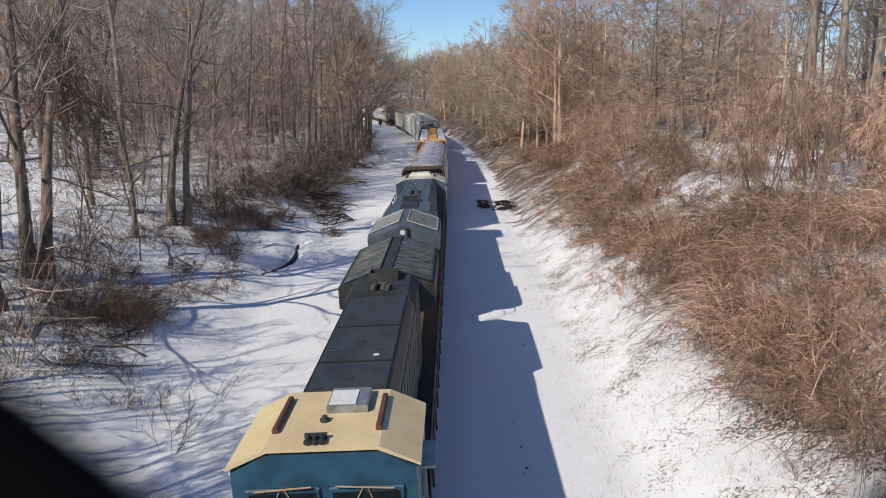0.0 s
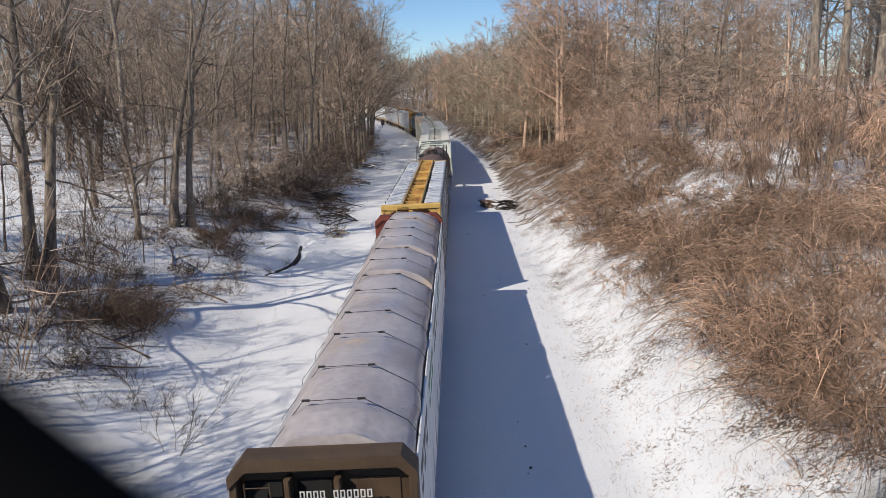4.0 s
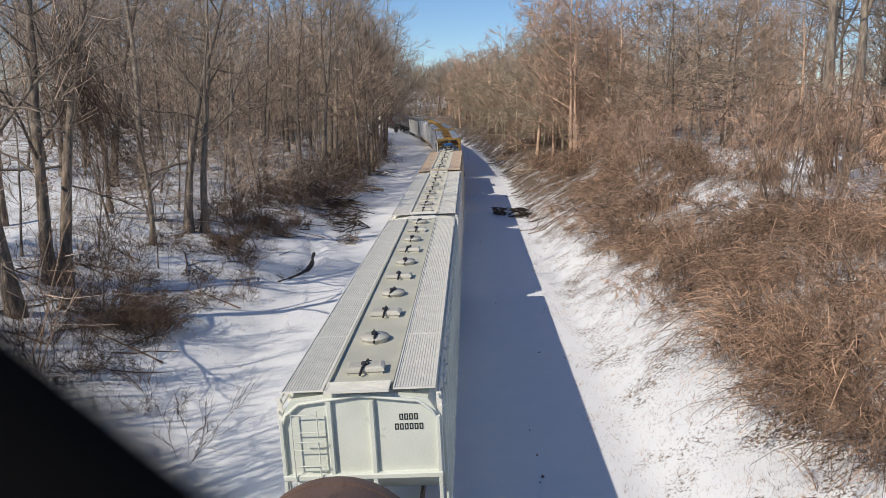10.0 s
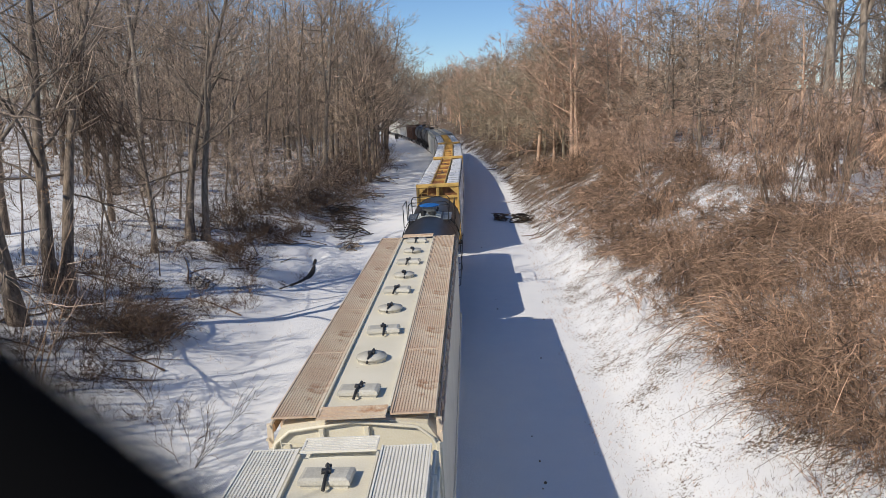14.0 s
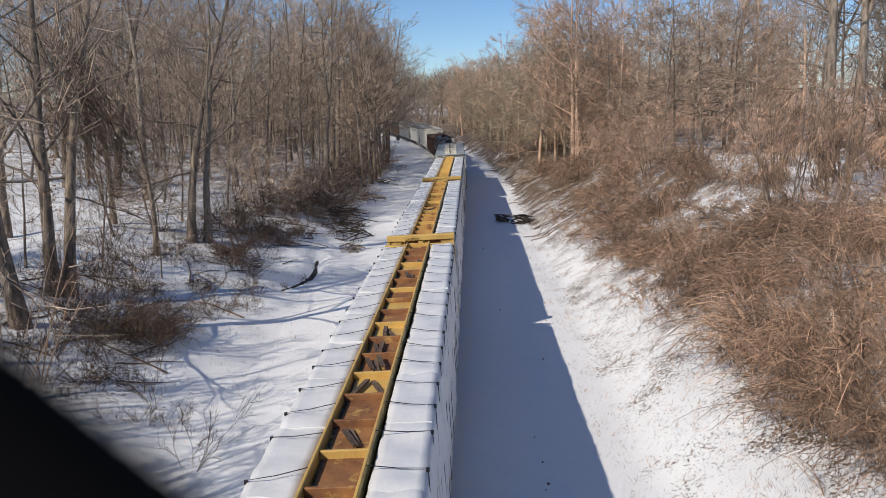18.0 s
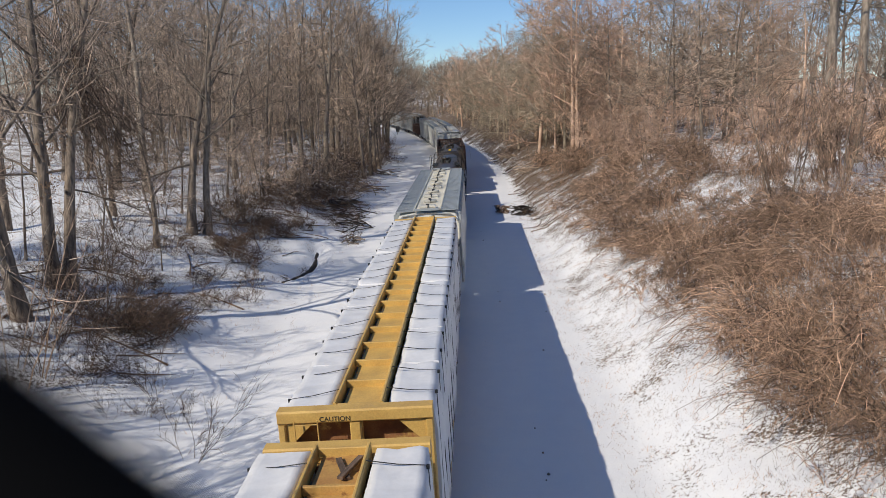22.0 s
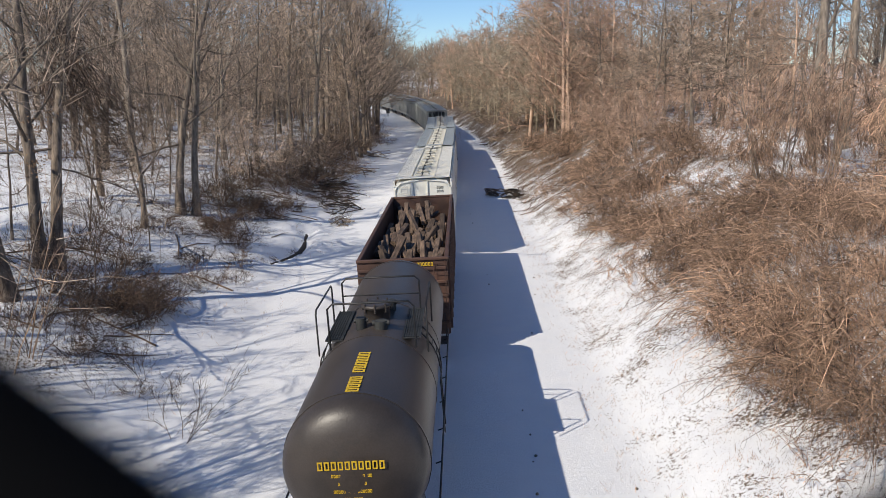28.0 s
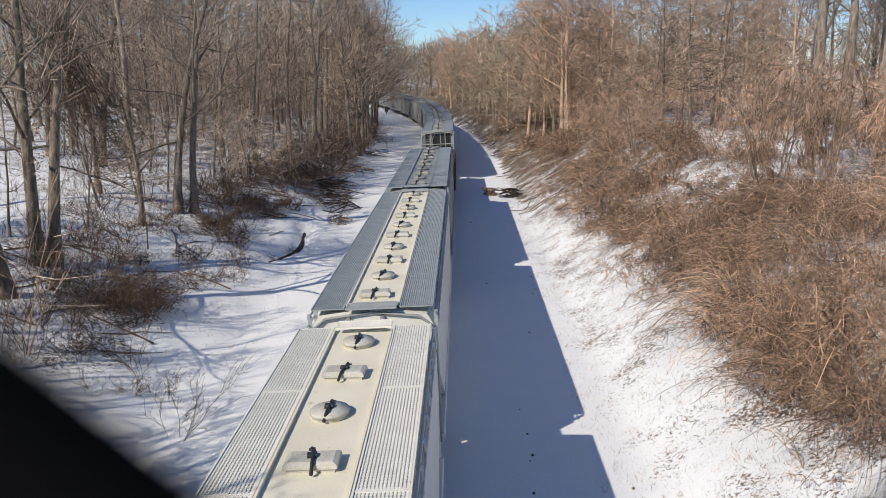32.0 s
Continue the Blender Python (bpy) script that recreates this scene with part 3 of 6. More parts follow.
def woods():
    spots = []

    def free(x, y, gap):
        if any((x - a) ** 2 + (y - b) ** 2 < gap * gap for a, b in spots):
            return False
        spots.append((x, y))
        return True
    # single trees that stand out on the left bank: a thick leaning one, a double trunk under vines, a pair with a slimmer one before it
    for v, x, y, size, turn, tilt in [(0, -17.4, 28.2, 1.15, 280, (2, 13)), (1, -18.3, 32.5, 1.05, 130, (0, -1)), (2, -18.0, 33.1, 1.0, 60, (0, 2)), (0, -17.2, 46.4, 1.0, 200, (0, 0)), (1, -17.6, 41.8, 0.55, 250, (0, 0)), (2, -27.0, 58.0, 1.1, 40, (0, 2)), (1, -25.5, 41.0, 0.9, 300, (0, -2)), (0, -22.5, 47.5, 0.7, 90, (0, 3))]:
        plant_tree(SPARSE[v], x, y, size, turn, L_TALL, tilt=tilt)
        spots.append((x, y))
    for v, x, y, size, turn in [(0, -24.5, 57.7, 0.95, 10), (1, -16.5, 47.2, 0.75, 100), (1, -15.4, 82, 1.0, 75), (1, -33.0, 66.0, 0.95, 200), (0, -21.5, 70.0, 0.8, 320)]:
        plant_tree(PALE[v], x, y, size, turn, L_PALE)
        spots.append((x, y))
    for x, y, v, size in [(-21, 30, 1, 1.0), (-19.5, 47, 0, 0.8), (-16.5, 60, 0, 0.9), (-14.6, 66, 1, 0.8), (-20, 66, 0, 1.0), (-24.5, 33.5, 0, 0.9)]:
        plant_tree(TANGLE[v], x, y, size, RV.uniform(0, 360), "many-stemmed bare thicket tree with crossing limbs", "thicket_tree", group="thicket trees")
    # thicket trees above the right slope, some of them hung with vines
    for x, y, v, size in [(17.6, 46, 0, 0.9), (21.5, 46, 0, 1.0), (25.5, 46, 1, 1.1), (14.8, 62, 1, 0.9), (13.0, 57, 0, 0.75), (12.6, 68, 1, 0.8), (15.4, 74, 0, 1.0), (11.8, 76, 0, 0.8), (26.5, 42, 0, 1.1)]:
        plant_tree(TANGLERED[v], x, y, size, RV.uniform(0, 360), "many-stemmed reddish thicket tree above the slope", "thicket_tree", group="thicket trees")
    for x, y, v, size in [(13.9, 34.8, 1, 0.9), (18.6, 40.0, 1, 1.05), (21.6, 38.0, 0, 1.1)]:
        plant_tree(DRAPED[v], x, y, size, RV.uniform(0, 360), "thicket tree hung with drooping reddish vines", "thicket_tree", group="thicket trees")
    # a dark dense group on the bank top, snow showing between its stems
    for x, y, v, size in [(16.2, 67.5, 0, 1.0), (18.0, 70.0, 1, 1.0), (19.6, 66.8, 0, 1.05), (20.5, 73.0, 1, 1.0), (22.6, 69.5, 0, 0.95), (24.0, 75.0, 1, 1.05), (17.0, 77.0, 1, 1.0), (14.4, 80.0, 0, 0.95)]:
        plant_tree(DENSE[v], x, y, size, RV.uniform(0, 360), L_DENSE)
        spots.append((x, y))
    for x, y, v, size in [(22.6, 50.0, 0, 1.2), (24.6, 50.8, 1, 1.15), (27.6, 52.5, 0, 1.2), (30.5, 57, 1, 1.0), (26.5, 60, 0, 0.9), (36, 64, 1, 1.0), (32.5, 50.5, 0, 1.1)]:
        plant_tree(PALE[v], x, y, size, RV.uniform(0, 360), L_PALE)
        spots.append((x, y))
    # bushes, weeds and a sapling on the near left bank
    for x, y, size in [(-13.2, 29.6, 1.0), (-12.5, 30.2, 0.9), (-13.9, 29.0, 0.95), (-12.8, 28.9, 0.9), (-13.6, 30.4, 0.95), (-13.0, 29.2, 0.85), (-13.5, 29.8, 0.8), (-12.9, 30.3, 0.8), (-14.3, 29.6, 0.85), (-12.9, 35.8, 0.6), (-10.9, 36.4, 0.55), (-11.8, 34.8, 0.6), (-14.6, 33, 0.6), (-13.8, 37.5, 0.6), (-11.4, 38.8, 0.6), (-12.9, 24.6, 0.6), (-10.6, 23.2, 0.4), (-15.5, 26.8, 0.7), (-16.3, 31.0, 0.7), (-15.8, 36.0, 0.6)]:
        shrub(DARKBRUSH[RV.randrange(2)], x, y, size, L_DARK)
    for x, y, size in [(-8.2, 20.4, 1.0), (-9.3, 23.0, 0.6), (-10.8, 24.6, 0.9), (-11.6, 25.6, 1.1), (-13.6, 25.2, 1.2), (-14.5, 27.4, 1.3), (-11.4, 22.4, 0.6), (-15.4, 26.4, 1.6), (-16.2, 29.4, 1.7), (-15.1, 31.2, 1.4), (-16.9, 31.6, 1.8), (-14.2, 24.2, 1.5), (-15.9, 33.8, 1.6), (-14.6, 28.6, 1.3), (-17.6, 35.5, 1.7), (-16.4, 37.6, 1.5), (-13.0, 26.4, 1.0)]:
        shrub(SAPLING, x, y, size, "small bare sapling rising from the snow", "sapling", "saplings")
    # leafless bushes along the crest of the left bank
    for k in range(52):
        s = 50 + 72 * RV.random()
        w = (11.8 if s < 58 else 9.8) + 4.5 * RV.random() ** 1.3
        x, y = at_side(-w, s)
        shrub(BANKBRUSH[RV.randrange(3)], x, y, RV.uniform(0.6, 1.1), L_BANK)
    for k in range(26):
        x, y = at_side(-RV.uniform(9.6, 15.0), RV.uniform(35, 60))
        shrub(DARKBRUSH[RV.randrange(2)], x, y, RV.uniform(0.35, 0.8), L_DARK)
    for k in range(30):
        s = 41 + 34 * RV.random()
        x, y = at_side(-(10.6 if s < 54 else 9.6) - 6.5 * RV.random(), s)
        shrub(DARKBRUSH[RV.randrange(2)], x, y, RV.uniform(0.45, 0.9), L_DARK)
    # tall trees that lean over the line round the bend
    for k in range(26):
        s, w = 88 + k * 4.4 + RV.uniform(-2, 2), RV.uniform(9.0, 11.5)
        x, y = at_side(-w, s)
        plant_tree(TALL[k % 4], x, y, RV.uniform(0.95, 1.2), RV.uniform(0, 360), L_TALL, tilt=(0, RV.uniform(1, 6)))
        spots.append((x, y))
    for k in range(34):
        s, w = 84 + k * 3.6 + RV.uniform(-2, 2), RV.uniform(10.0, 14.5)
        x, y = at_side(w, s)
        plant_tree(OLIVE[k % 2] if k % 3 else REDDISH[k % 3], x, y, RV.uniform(1.15, 1.5) if s < 130 else RV.uniform(1.0, 1.3), RV.uniform(0, 360), L_OLIVE if k % 3 else L_RED, tilt=(0, RV.uniform(-7, 0)))
        spots.append((x, y))
    # left wood, thinning towards the track
    k = 0
    while k < 72:
        s, w = RV.uniform(58, 90) if k < 12 else RV.uniform(92, 190), RV.uniform(13.0, 64)
        x, y = at_side(-w, s)
        if x < -0.64 * y - 3 or -17.5 < x * 82 / y < -13.6 and y < 80 or not free(x, y, 2.6):
            continue
        plant_tree(TALL[RV.randrange(4)], x, y, RV.uniform(0.75, 1.0) if s < 92 else RV.uniform(1.05, 1.4), RV.uniform(0, 360), L_TALL)
        k += 1
    k = 0
    while k < 120:
        s, w = RV.uniform(50, 170), 10.5 + 30 * RV.random() ** 1.3
        x, y = at_side(-w, s)
        if s < 60 and w < 16 or not free(x, y, 1.2):
            continue
        plant_tree(SLIM[RV.randrange(3)], x, y, RV.uniform(0.7, 1.4), RV.uniform(0, 360), L_SLIM, name="young_tree", group="slender young trees", tilt=(RV.uniform(-4, 4), RV.uniform(-5, 5)))
        k += 1
    for x, y, size in [(-16.0, 38.5, 0.45), (-18.8, 38.0, 0.7), (-20.2, 42.5, 0.9), (-21.0, 35.0, 0.8), (-14.4, 46.0, 0.45), (-19.5, 51.0, 0.8), (-15.5, 52.0, 0.55), (-22.2, 55.0, 0.9), (-17.0, 34.8, 0.4), (-15.2, 30.6, 0.35)]:
        plant_tree(SLIM[RV.randrange(3)], x, y, size, RV.uniform(0, 360), L_SLIM, name="young_tree", group="slender young trees", tilt=(RV.uniform(-6, 6), RV.uniform(-8, 8)))
    # trees behind and beside the bridge whose shadows stripe the snow
    for x, y, v in [(-17, 8, 0), (-19.5, 14, 1), (-25, 19, 0), (-16, 4, 1), (-20.5, 6, 2)]:
        plant_tree(SPARSE[v], x, y, RV.uniform(0.5, 0.7), RV.uniform(0, 360), L_TALL)
    for k in range(42):
        y = RV.uniform(-3, 23)
        x = -max(11.0, 0.66 * y + 2.5) - RV.uniform(0, 9)
        plant_tree(SLIM[k % 3], x, y, RV.uniform(0.7, 1.2), RV.uniform(0, 360), L_SLIM, name="young_tree", group="slender young trees")
    # right bank: mounds of arching canes with snow showing between them
    mounds = [(10.4, 43.5), (10.6, 40.0), (11.0, 36.5), (11.5, 33.0), (11.9, 30.0), (12.0, 27.2), (12.3, 24.6), (12.4, 22.0), (12.6, 19.5), (12.8, 17.0), (11.4, 23.4), (11.3, 21.4), (11.2, 19.4), (11.1, 17.4), (11.0, 15.6), (12.8, 37.0), (13.2, 33.5), (13.5, 30.5), (13.9, 27.5), (14.3, 24.5), (14.6, 21.5), (15.0, 33.4), (15.5, 30.8), (15.9, 28.0), (16.3, 25.0), (17.6, 31.5), (18.2, 28.5), (13.4, 46.0), (11.6, 49.0), (12.6, 59.0), (14.4, 64.0), (11.8, 74.0), (13.2, 79.0), (10.8, 85.0), (16.4, 49.0), (17.0, 56.0), (16.0, 69.0), (19.5, 45.5), (21.0, 33.0), (20.0, 29.0)]
    for u0, s0 in mounds:
        for k in range(2):
            x, y = at_side(u0 + RV.gauss(0, 0.5), s0 + RV.gauss(0, 0.8))
            shrub(BRUSH[RV.randrange(4)] if s0 > 31 else NEARBRUSH[RV.randrange(3)], x, y, RV.uniform(0.7, 1.1), L_BRUSH, "bramble_thicket", "tangled thickets on the slope", RV.uniform(0.85, 1.35), RV.uniform(-50, 50))
    for k in range(95):
        s = RV.uniform(14, 82) if k < 62 else RV.uniform(82, 190)
        u = (9.3 if s < 45 else 8.6) + 7.0 * RV.random() ** 1.1
        x, y = at_side(u, s)
        if s > 82:
            shrub(BANKBRUSH[RV.randrange(3)], x, y, RV.uniform(0.5, 0.9), L_BANK)
        else:
            shrub(LOWBRUSH[RV.randrange(2)], x, y, RV.uniform(0.5, 1.1), L_LOW)
    for k in range(34):
        x, y = at_side(RV.uniform(9.4, 16.0), RV.uniform(42, 64))
        shrub(LOWBRUSH[RV.randrange(2)], x, y, RV.uniform(0.6, 1.3), L_LOW)
    k = 0
    while k < 60:
        s, u = RV.uniform(62, 230), 13.0 + 18 * RV.random() ** 1.3
        x, y = at_side(u, s)
        if s < 80 and 14 < u < 27 or not free(x, y, 1.9):
            continue
        if 95 < s < 170 and u < 20:
            plant_tree(OLIVE[RV.randrange(2)], x, y, RV.uniform(0.8, 1.1), RV.uniform(0, 360), L_OLIVE)
        else:
            plant_tree(REDDISH[RV.randrange(3)], x, y, RV.uniform(0.8, 1.1), RV.uniform(0, 360), L_RED)
        k += 1
    for x, y, size in [(11.6, 86, 1.25), (13.8, 90, 1.3), (10.0, 92, 1.2), (15.5, 84, 1.2), (12.4, 97, 1.3), (18.5, 88, 1.25)]:
        plant_tree(REDDISH[RV.randrange(3)], x, y, size, RV.uniform(0, 360), L_RED)
    k = 0
    while k < 50:
        s, u = RV.uniform(55, 150), RV.uniform(26, 66)
        x, y = at_side(u, s)
        if not free(x, y, 2.5):
            continue
        plant_tree(TALL[RV.randrange(4)], x, y, RV.uniform(0.7, 1.0), RV.uniform(0, 360), L_TALL)
        k += 1


woods()


def thicket(name, label, material, count, s_range, u_range, h_range, seed, side, rad=0.03):
    """Undergrowth too dense to count: thin stems with forked twigs."""
    W = Wood(seed)
    R = W.rng
    for i in range(count):
        s = R.uniform(*s_range)
        u = side * (u_range[0] + (u_range[1] - u_range[0]) * R.random() ** 1.2)
        x, y = at_side(u, s)
        h = R.uniform(*h_range)
        z = height(x, y)
        base, top = Vector((x, y, z - 0.2)), Vector((x + R.uniform(-.16, .16) * h, y + R.uniform(-.16, .16) * h, z + h))
        W.tw.append((base, top, rad * (0.6 + 0.1 * h)))
        for j in range(int(6 + 2.4 * h)):
            a = base.lerp(top, R.uniform(0.12, 0.97))
            d = Vector((R.uniform(-1.2, 1.2), R.uniform(-1.2, 1.2), R.uniform(-0.5, 1.1)))
            W.bl.append((a, a + d * (0.35 + 0.13 * h) * R.uniform(0.5, 1.3), rad * 0.62))
    me = W.twig_geo().mesh(name, material)
    tagged(new(name, me), label, "undergrowth", kind="stuff")


def far_woods(label, material, count, s_range, u_range, h_range, seed, side):
    """Distant crowns, each a dome of curved branches over a short stem."""
    W = Wood(seed)
    R = W.rng
    for i in range(count):
        s = R.uniform(*s_range)
        u = side * (u_range[0] + (u_range[1] - u_range[0]) * R.random() ** 1.4)
        x, y = at_side(u, s)
        h = R.uniform(*h_range)
        root = Vector((x, y, height(x, y)))
        W.tw.append((root, root + Vector((0, 0, h * 0.7)), 0.16))
        rad = h * R.uniform(0.32, 0.45)
        for j in range(95):
            a = R.uniform(0, 6.28)
            el = R.uniform(-0.25, 1.5)
            d = Vector((math.cos(a) * math.cos(el), math.sin(a) * math.cos(el), math.sin(el) * 1.15)) * rad
            c = root + Vector((0, 0, h * 0.52))
            q = R.uniform(0.25, 0.75)
            p = c + d * q + W.rv(0.5)
            W.bl.append((p, p + d * R.uniform(0.25, 0.5) + W.rv(0.9), 0.055))
    tagged(new("far_woods", W.twig_geo().mesh("far_woods", material)), label, "undergrowth", kind="stuff")


thicket("undergrowth", "dense bare grey-brown undergrowth in the snowy wood", M_TWIG, 1300, (118, 230), (14.5, 64), (4, 13), 301, -1, 0.05)
thicket("undergrowth", "tangled bare undergrowth on the snowy bank", M_TWIG, 90, (40, 85), (14.5, 34), (1.2, 4), 305, -1, 0.016)
thicket("undergrowth", "thin dark branches crossing low over the snowy bank", M_DARKBRUSH, 260, (23, 62), (12.0, 26), (0.7, 2.8), 307, -1, 0.010)
thicket("undergrowth", "dense bare reddish undergrowth on the bank top", M_TWIGRED, 1400, (86, 230), (13.5, 50), (2.5, 11), 302, 1, 0.042)
thicket("undergrowth", "tangled tan undergrowth on the slope", M_BRUSH, 330, (15, 110), (10.0, 19), (0.5, 1.6), 306, 1, 0.014)
thicket("undergrowth", "bare reddish undergrowth among the trees above the slope", M_TWIGRED, 200, (80, 100), (17, 46), (3, 8), 308, 1, 0.026)
far_woods("distant leafless brown woods beyond the railway curve", M_FAR, 330, (180, 420), (8.5, 90), (9, 16), 303, 1)
far_woods("distant leafless woods inside the railway curve", M_TWIG, 160, (215, 420), (9, 70), (10, 17), 304, -1)


def dead_grass():
    """Dry grass and weed stalks that stick out of the snow."""
    W = Wood(909)
    R = W.rng
    for i in range(5200):
        s = 15 + 65 * R.random() ** 1.3
        u = 5.6 + 6.5 * R.random() ** 0.8 if R.random() < 0.8 else -6.0 - 7 * R.random()
        x, y = at_side(u, s)
        z = height(x, y)
        for k in range(R.randint(2, 5)):
            d = Vector((R.uniform(-1, 1), R.uniform(-1, 1), R.uniform(0.3, 1.6))) * R.uniform(0.07, 0.22)
            a = Vector((x + R.uniform(-.12, .12), y + R.uniform(-.12, .12), z - 0.02))
            W.bl.append((a, a + d, 0.0045))
    tagged(new("dead_grass", W.twig_geo().mesh("dead_grass", M_BRUSH)), "dry tan grass stalks poking through the snow", "grass", kind="stuff")


dead_grass()


def brush_pile(x, y, n, ln, spread, label, material, seed):
    """A heap of cut branches on the snow."""
    pile = thing("brush_pile", label, "brush pile", "brush piles by the track", Matrix.Translation((x, y, height(x, y))))
    R = random.Random(seed)
    for i in range(n):
        a = R.uniform(0, 6.28)
        c = Vector((R.uniform(-spread, spread), R.uniform(-spread, spread) * 1.3, 0.03 + 0.55 * R.random() ** 1.5))
        d = Vector((math.cos(a), math.sin(a), R.uniform(-0.25, 0.35))) * ln * R.uniform(0.3, 0.6)
        part("branch", Geo().tube([c - d, c + Vector((0, 0, 0.04)), c + d], [0.035, 0.045, 0.02], 5), material, pile)


brush_pile(-8.3, 53.0, 16, 1.0, 0.45, "small heap of cut branches on the snow beside the track", M_BARKPALE, 1)
shrub(DARKBRUSH[0], -8.3, 53.2, 0.55, "small dark brown bush beside the snowy track")
shrub(DARKBRUSH[1], -9.8, 58.2, 0.8, L_DARK)
shrub(DARKBRUSH[0], -10.4, 63.0, 0.8, L_DARK)
shrub(DARKBRUSH[1], -11.6, 67.0, 0.9, L_DARK)
shrub(DARKBRUSH[0], -11.0, 60.5, 0.7, L_DARK)
shrub(DARKBRUSH[1], 4.9, 64.6, 0.5, "low dark brown bush at the slope foot")
brush_pile(-9.6, 58.5, 22, 2.6, 1.3, "dark heap of logs and branches at the bank foot", M_SOIL, 2)
brush_pile(-10.2, 63.0, 30, 2.4, 1.3, "dark fallen branches at the bank foot", M_SOIL, 3)
brush_pile(-11.4, 67.5, 30, 2.6, 1.3, "dark fallen branches at the bank foot", M_SOIL, 13)
brush_pile(2.7, 66.0, 40, 0.8, 0.5, "dark broken branches on the snowy track bed", M_DARKBRUSH, 4)
brush_pile(4.2, 65.0, 44, 1.3, 0.7, "dark broken branches at the slope foot", M_SOIL, 5)
brush_pile(-10.6, 78.0, 26, 2.6, 1.2, "fallen branches at the snowy bank foot", M_BARK, 6)
brush_pile(-10.9, 96.0, 26, 2.6, 1.2, "fallen branches at the snowy bank foot", M_BARK, 7)
brush_pile(6.6, 88.0, 30, 2.2, 1.4, "brown fallen branches at the slope foot", M_TWIG, 8)
brush_pile(5.6, 108.0, 30, 2.2, 1.4, "brown fallen branches at the slope foot", M_TWIG, 9)
FALLEN = random.Random(77)
for i in range(170):
    w = 9.3 + 9.5 * FALLEN.random() ** 1.4
    s = 26 + 60 * FALLEN.random() ** 1.5
    x, y = at_side(-w, s) if i % 2 else at_side(7.0 + 0.45 * (w - 9.3), 30 + s)
    a, ln = FALLEN.uniform(0, 3.14), FALLEN.uniform(0.8, 3.5)
    pts = [(x + math.cos(a) * ln * (k / 3 - 0.5) + FALLEN.uniform(-.25, .25), y + math.sin(a) * ln * (k / 3 - 0.5), 0) for k in range(4)]
    pts = [(px, py, height(px, py) + 0.05) for px, py, _ in pts]
    r = 0.012 + 0.009 * ln
    tagged(new("fallen_branch", Geo().tube(pts, [r, r * 0.9, r * 0.7, r * 0.3], 6).mesh("fallen_branch", M_DARKBRUSH)), "dark fallen branch lying on the snow", "branch", "fallen branches")
post = thing("trackside_box", "small dark trackside cabinet on a post in the snow", "signal box", m=Matrix.Translation((-17.6, 189.0, height(-17.6, 189.0))))
part("post", Geo().tube([(0, 0, -0.2), (0, 0, 1.0)], 0.08, 8), M_STEEL, post)
part("cabinet", Geo().box(-0.4, 0.4, -0.3, 0.3, 0.7, 2.0, 0.05), M_STEEL, post)

# small stones and clods on the packed snow beside the train
STONES = random.Random(31)
stone_me = Geo().tube([(0, 0, -0.02), (0, 0, 0.02), (0.01, 0, 0.06)], [0.05, 0.055, 0.02], 6).mesh("stone", M_BARK)
for i in range(14):
    x, y = STONES.gauss(1.9, 0.12) if i < 5 else STONES.uniform(-0.2, 4.5), STONES.uniform(17, 23) if i < 5 else STONES.uniform(16, 80)
    ob = new("stone", stone_me)
    ob.matrix_basis = Matrix.Translation((x, y, height(x, y))) @ pose(0, 0, 0, 0, 0, STONES.uniform(0, 360)) @ Matrix.Scale(STONES.uniform(0.35, 0.95), 4)
    tagged(ob, "small dark ballast stone on packed snow", "stone", "scattered stones")


def vine_curtain():
    """Old vines that hang in a loose slanting tangle from a tree on the left bank."""
    W = Wood(404)
    R = W.rng
    for i in range(150):
        f = R.random()
        a = Vector((-17.6 + R.uniform(-1.2, 1.2), 33.4 + R.uniform(-1, 1), 14.2 - 4.0 * f + R.uniform(-.8, .8)))
        b = Vector((-16.4 + R.uniform(-1.2, 1.2) - 2.2 * f, 41.2 - 3.5 * f + R.uniform(-1, 1), 7.6 + R.uniform(-1.6, 2.2) - 2.0 * f))
        sag = Vector((R.uniform(-.9, .5), 0, R.uniform(-1.3, 0.7)))
        pts = [a.lerp(b, k / 6) + sag * math.sin(math.pi * k / 6) + W.rv(0.42) for k in range(7)]
        W.g.tube(pts, [0.007, 0.010, 0.011, 0.011, 0.010, 0.008, 0.005], 3, True, False)
        W.twigs(pts, 9, 0.9, 0.009, 0.05, 2.2, -0.1, 2)
    tagged(new("vine_curtain", W.twig_geo(W.g).mesh("vine_curtain", M_DARKBRUSH)), "dark leafless vines hanging in a slanting tangle from a tree", "vine")


vine_curtain()


def near_canes():
    """A few pale reddish shoots that lean across the corner of the wood."""
    clump = thing("leaning_sapling", "clump of pale reddish leaning shoots on the bank", "sapling", "saplings", Matrix.Translation((-14.6, 23.4, height(-14.6, 23.4))))
    for i in range(7):
        W = Wood(515 + i)
        R = W.rng
        a = Vector((R.uniform(-.8, .4), R.uniform(-.8, .8), -0.3))
        lp = W.limb(a, Vector((R.uniform(-.1, .5), R.uniform(-.2, .2), 1)), R.uniform(4, 8.5), 0.024, 8, -0.25, 0.1, 5, 0.25)
        W.twigs(lp, 8, 1.0, 0.008, 0.35, 0.8, 0.3, 1)
        part("shoot", W.twig_geo(W.g), M_TWIGTAN if i % 2 else M_TWIG, clump)


near_canes()


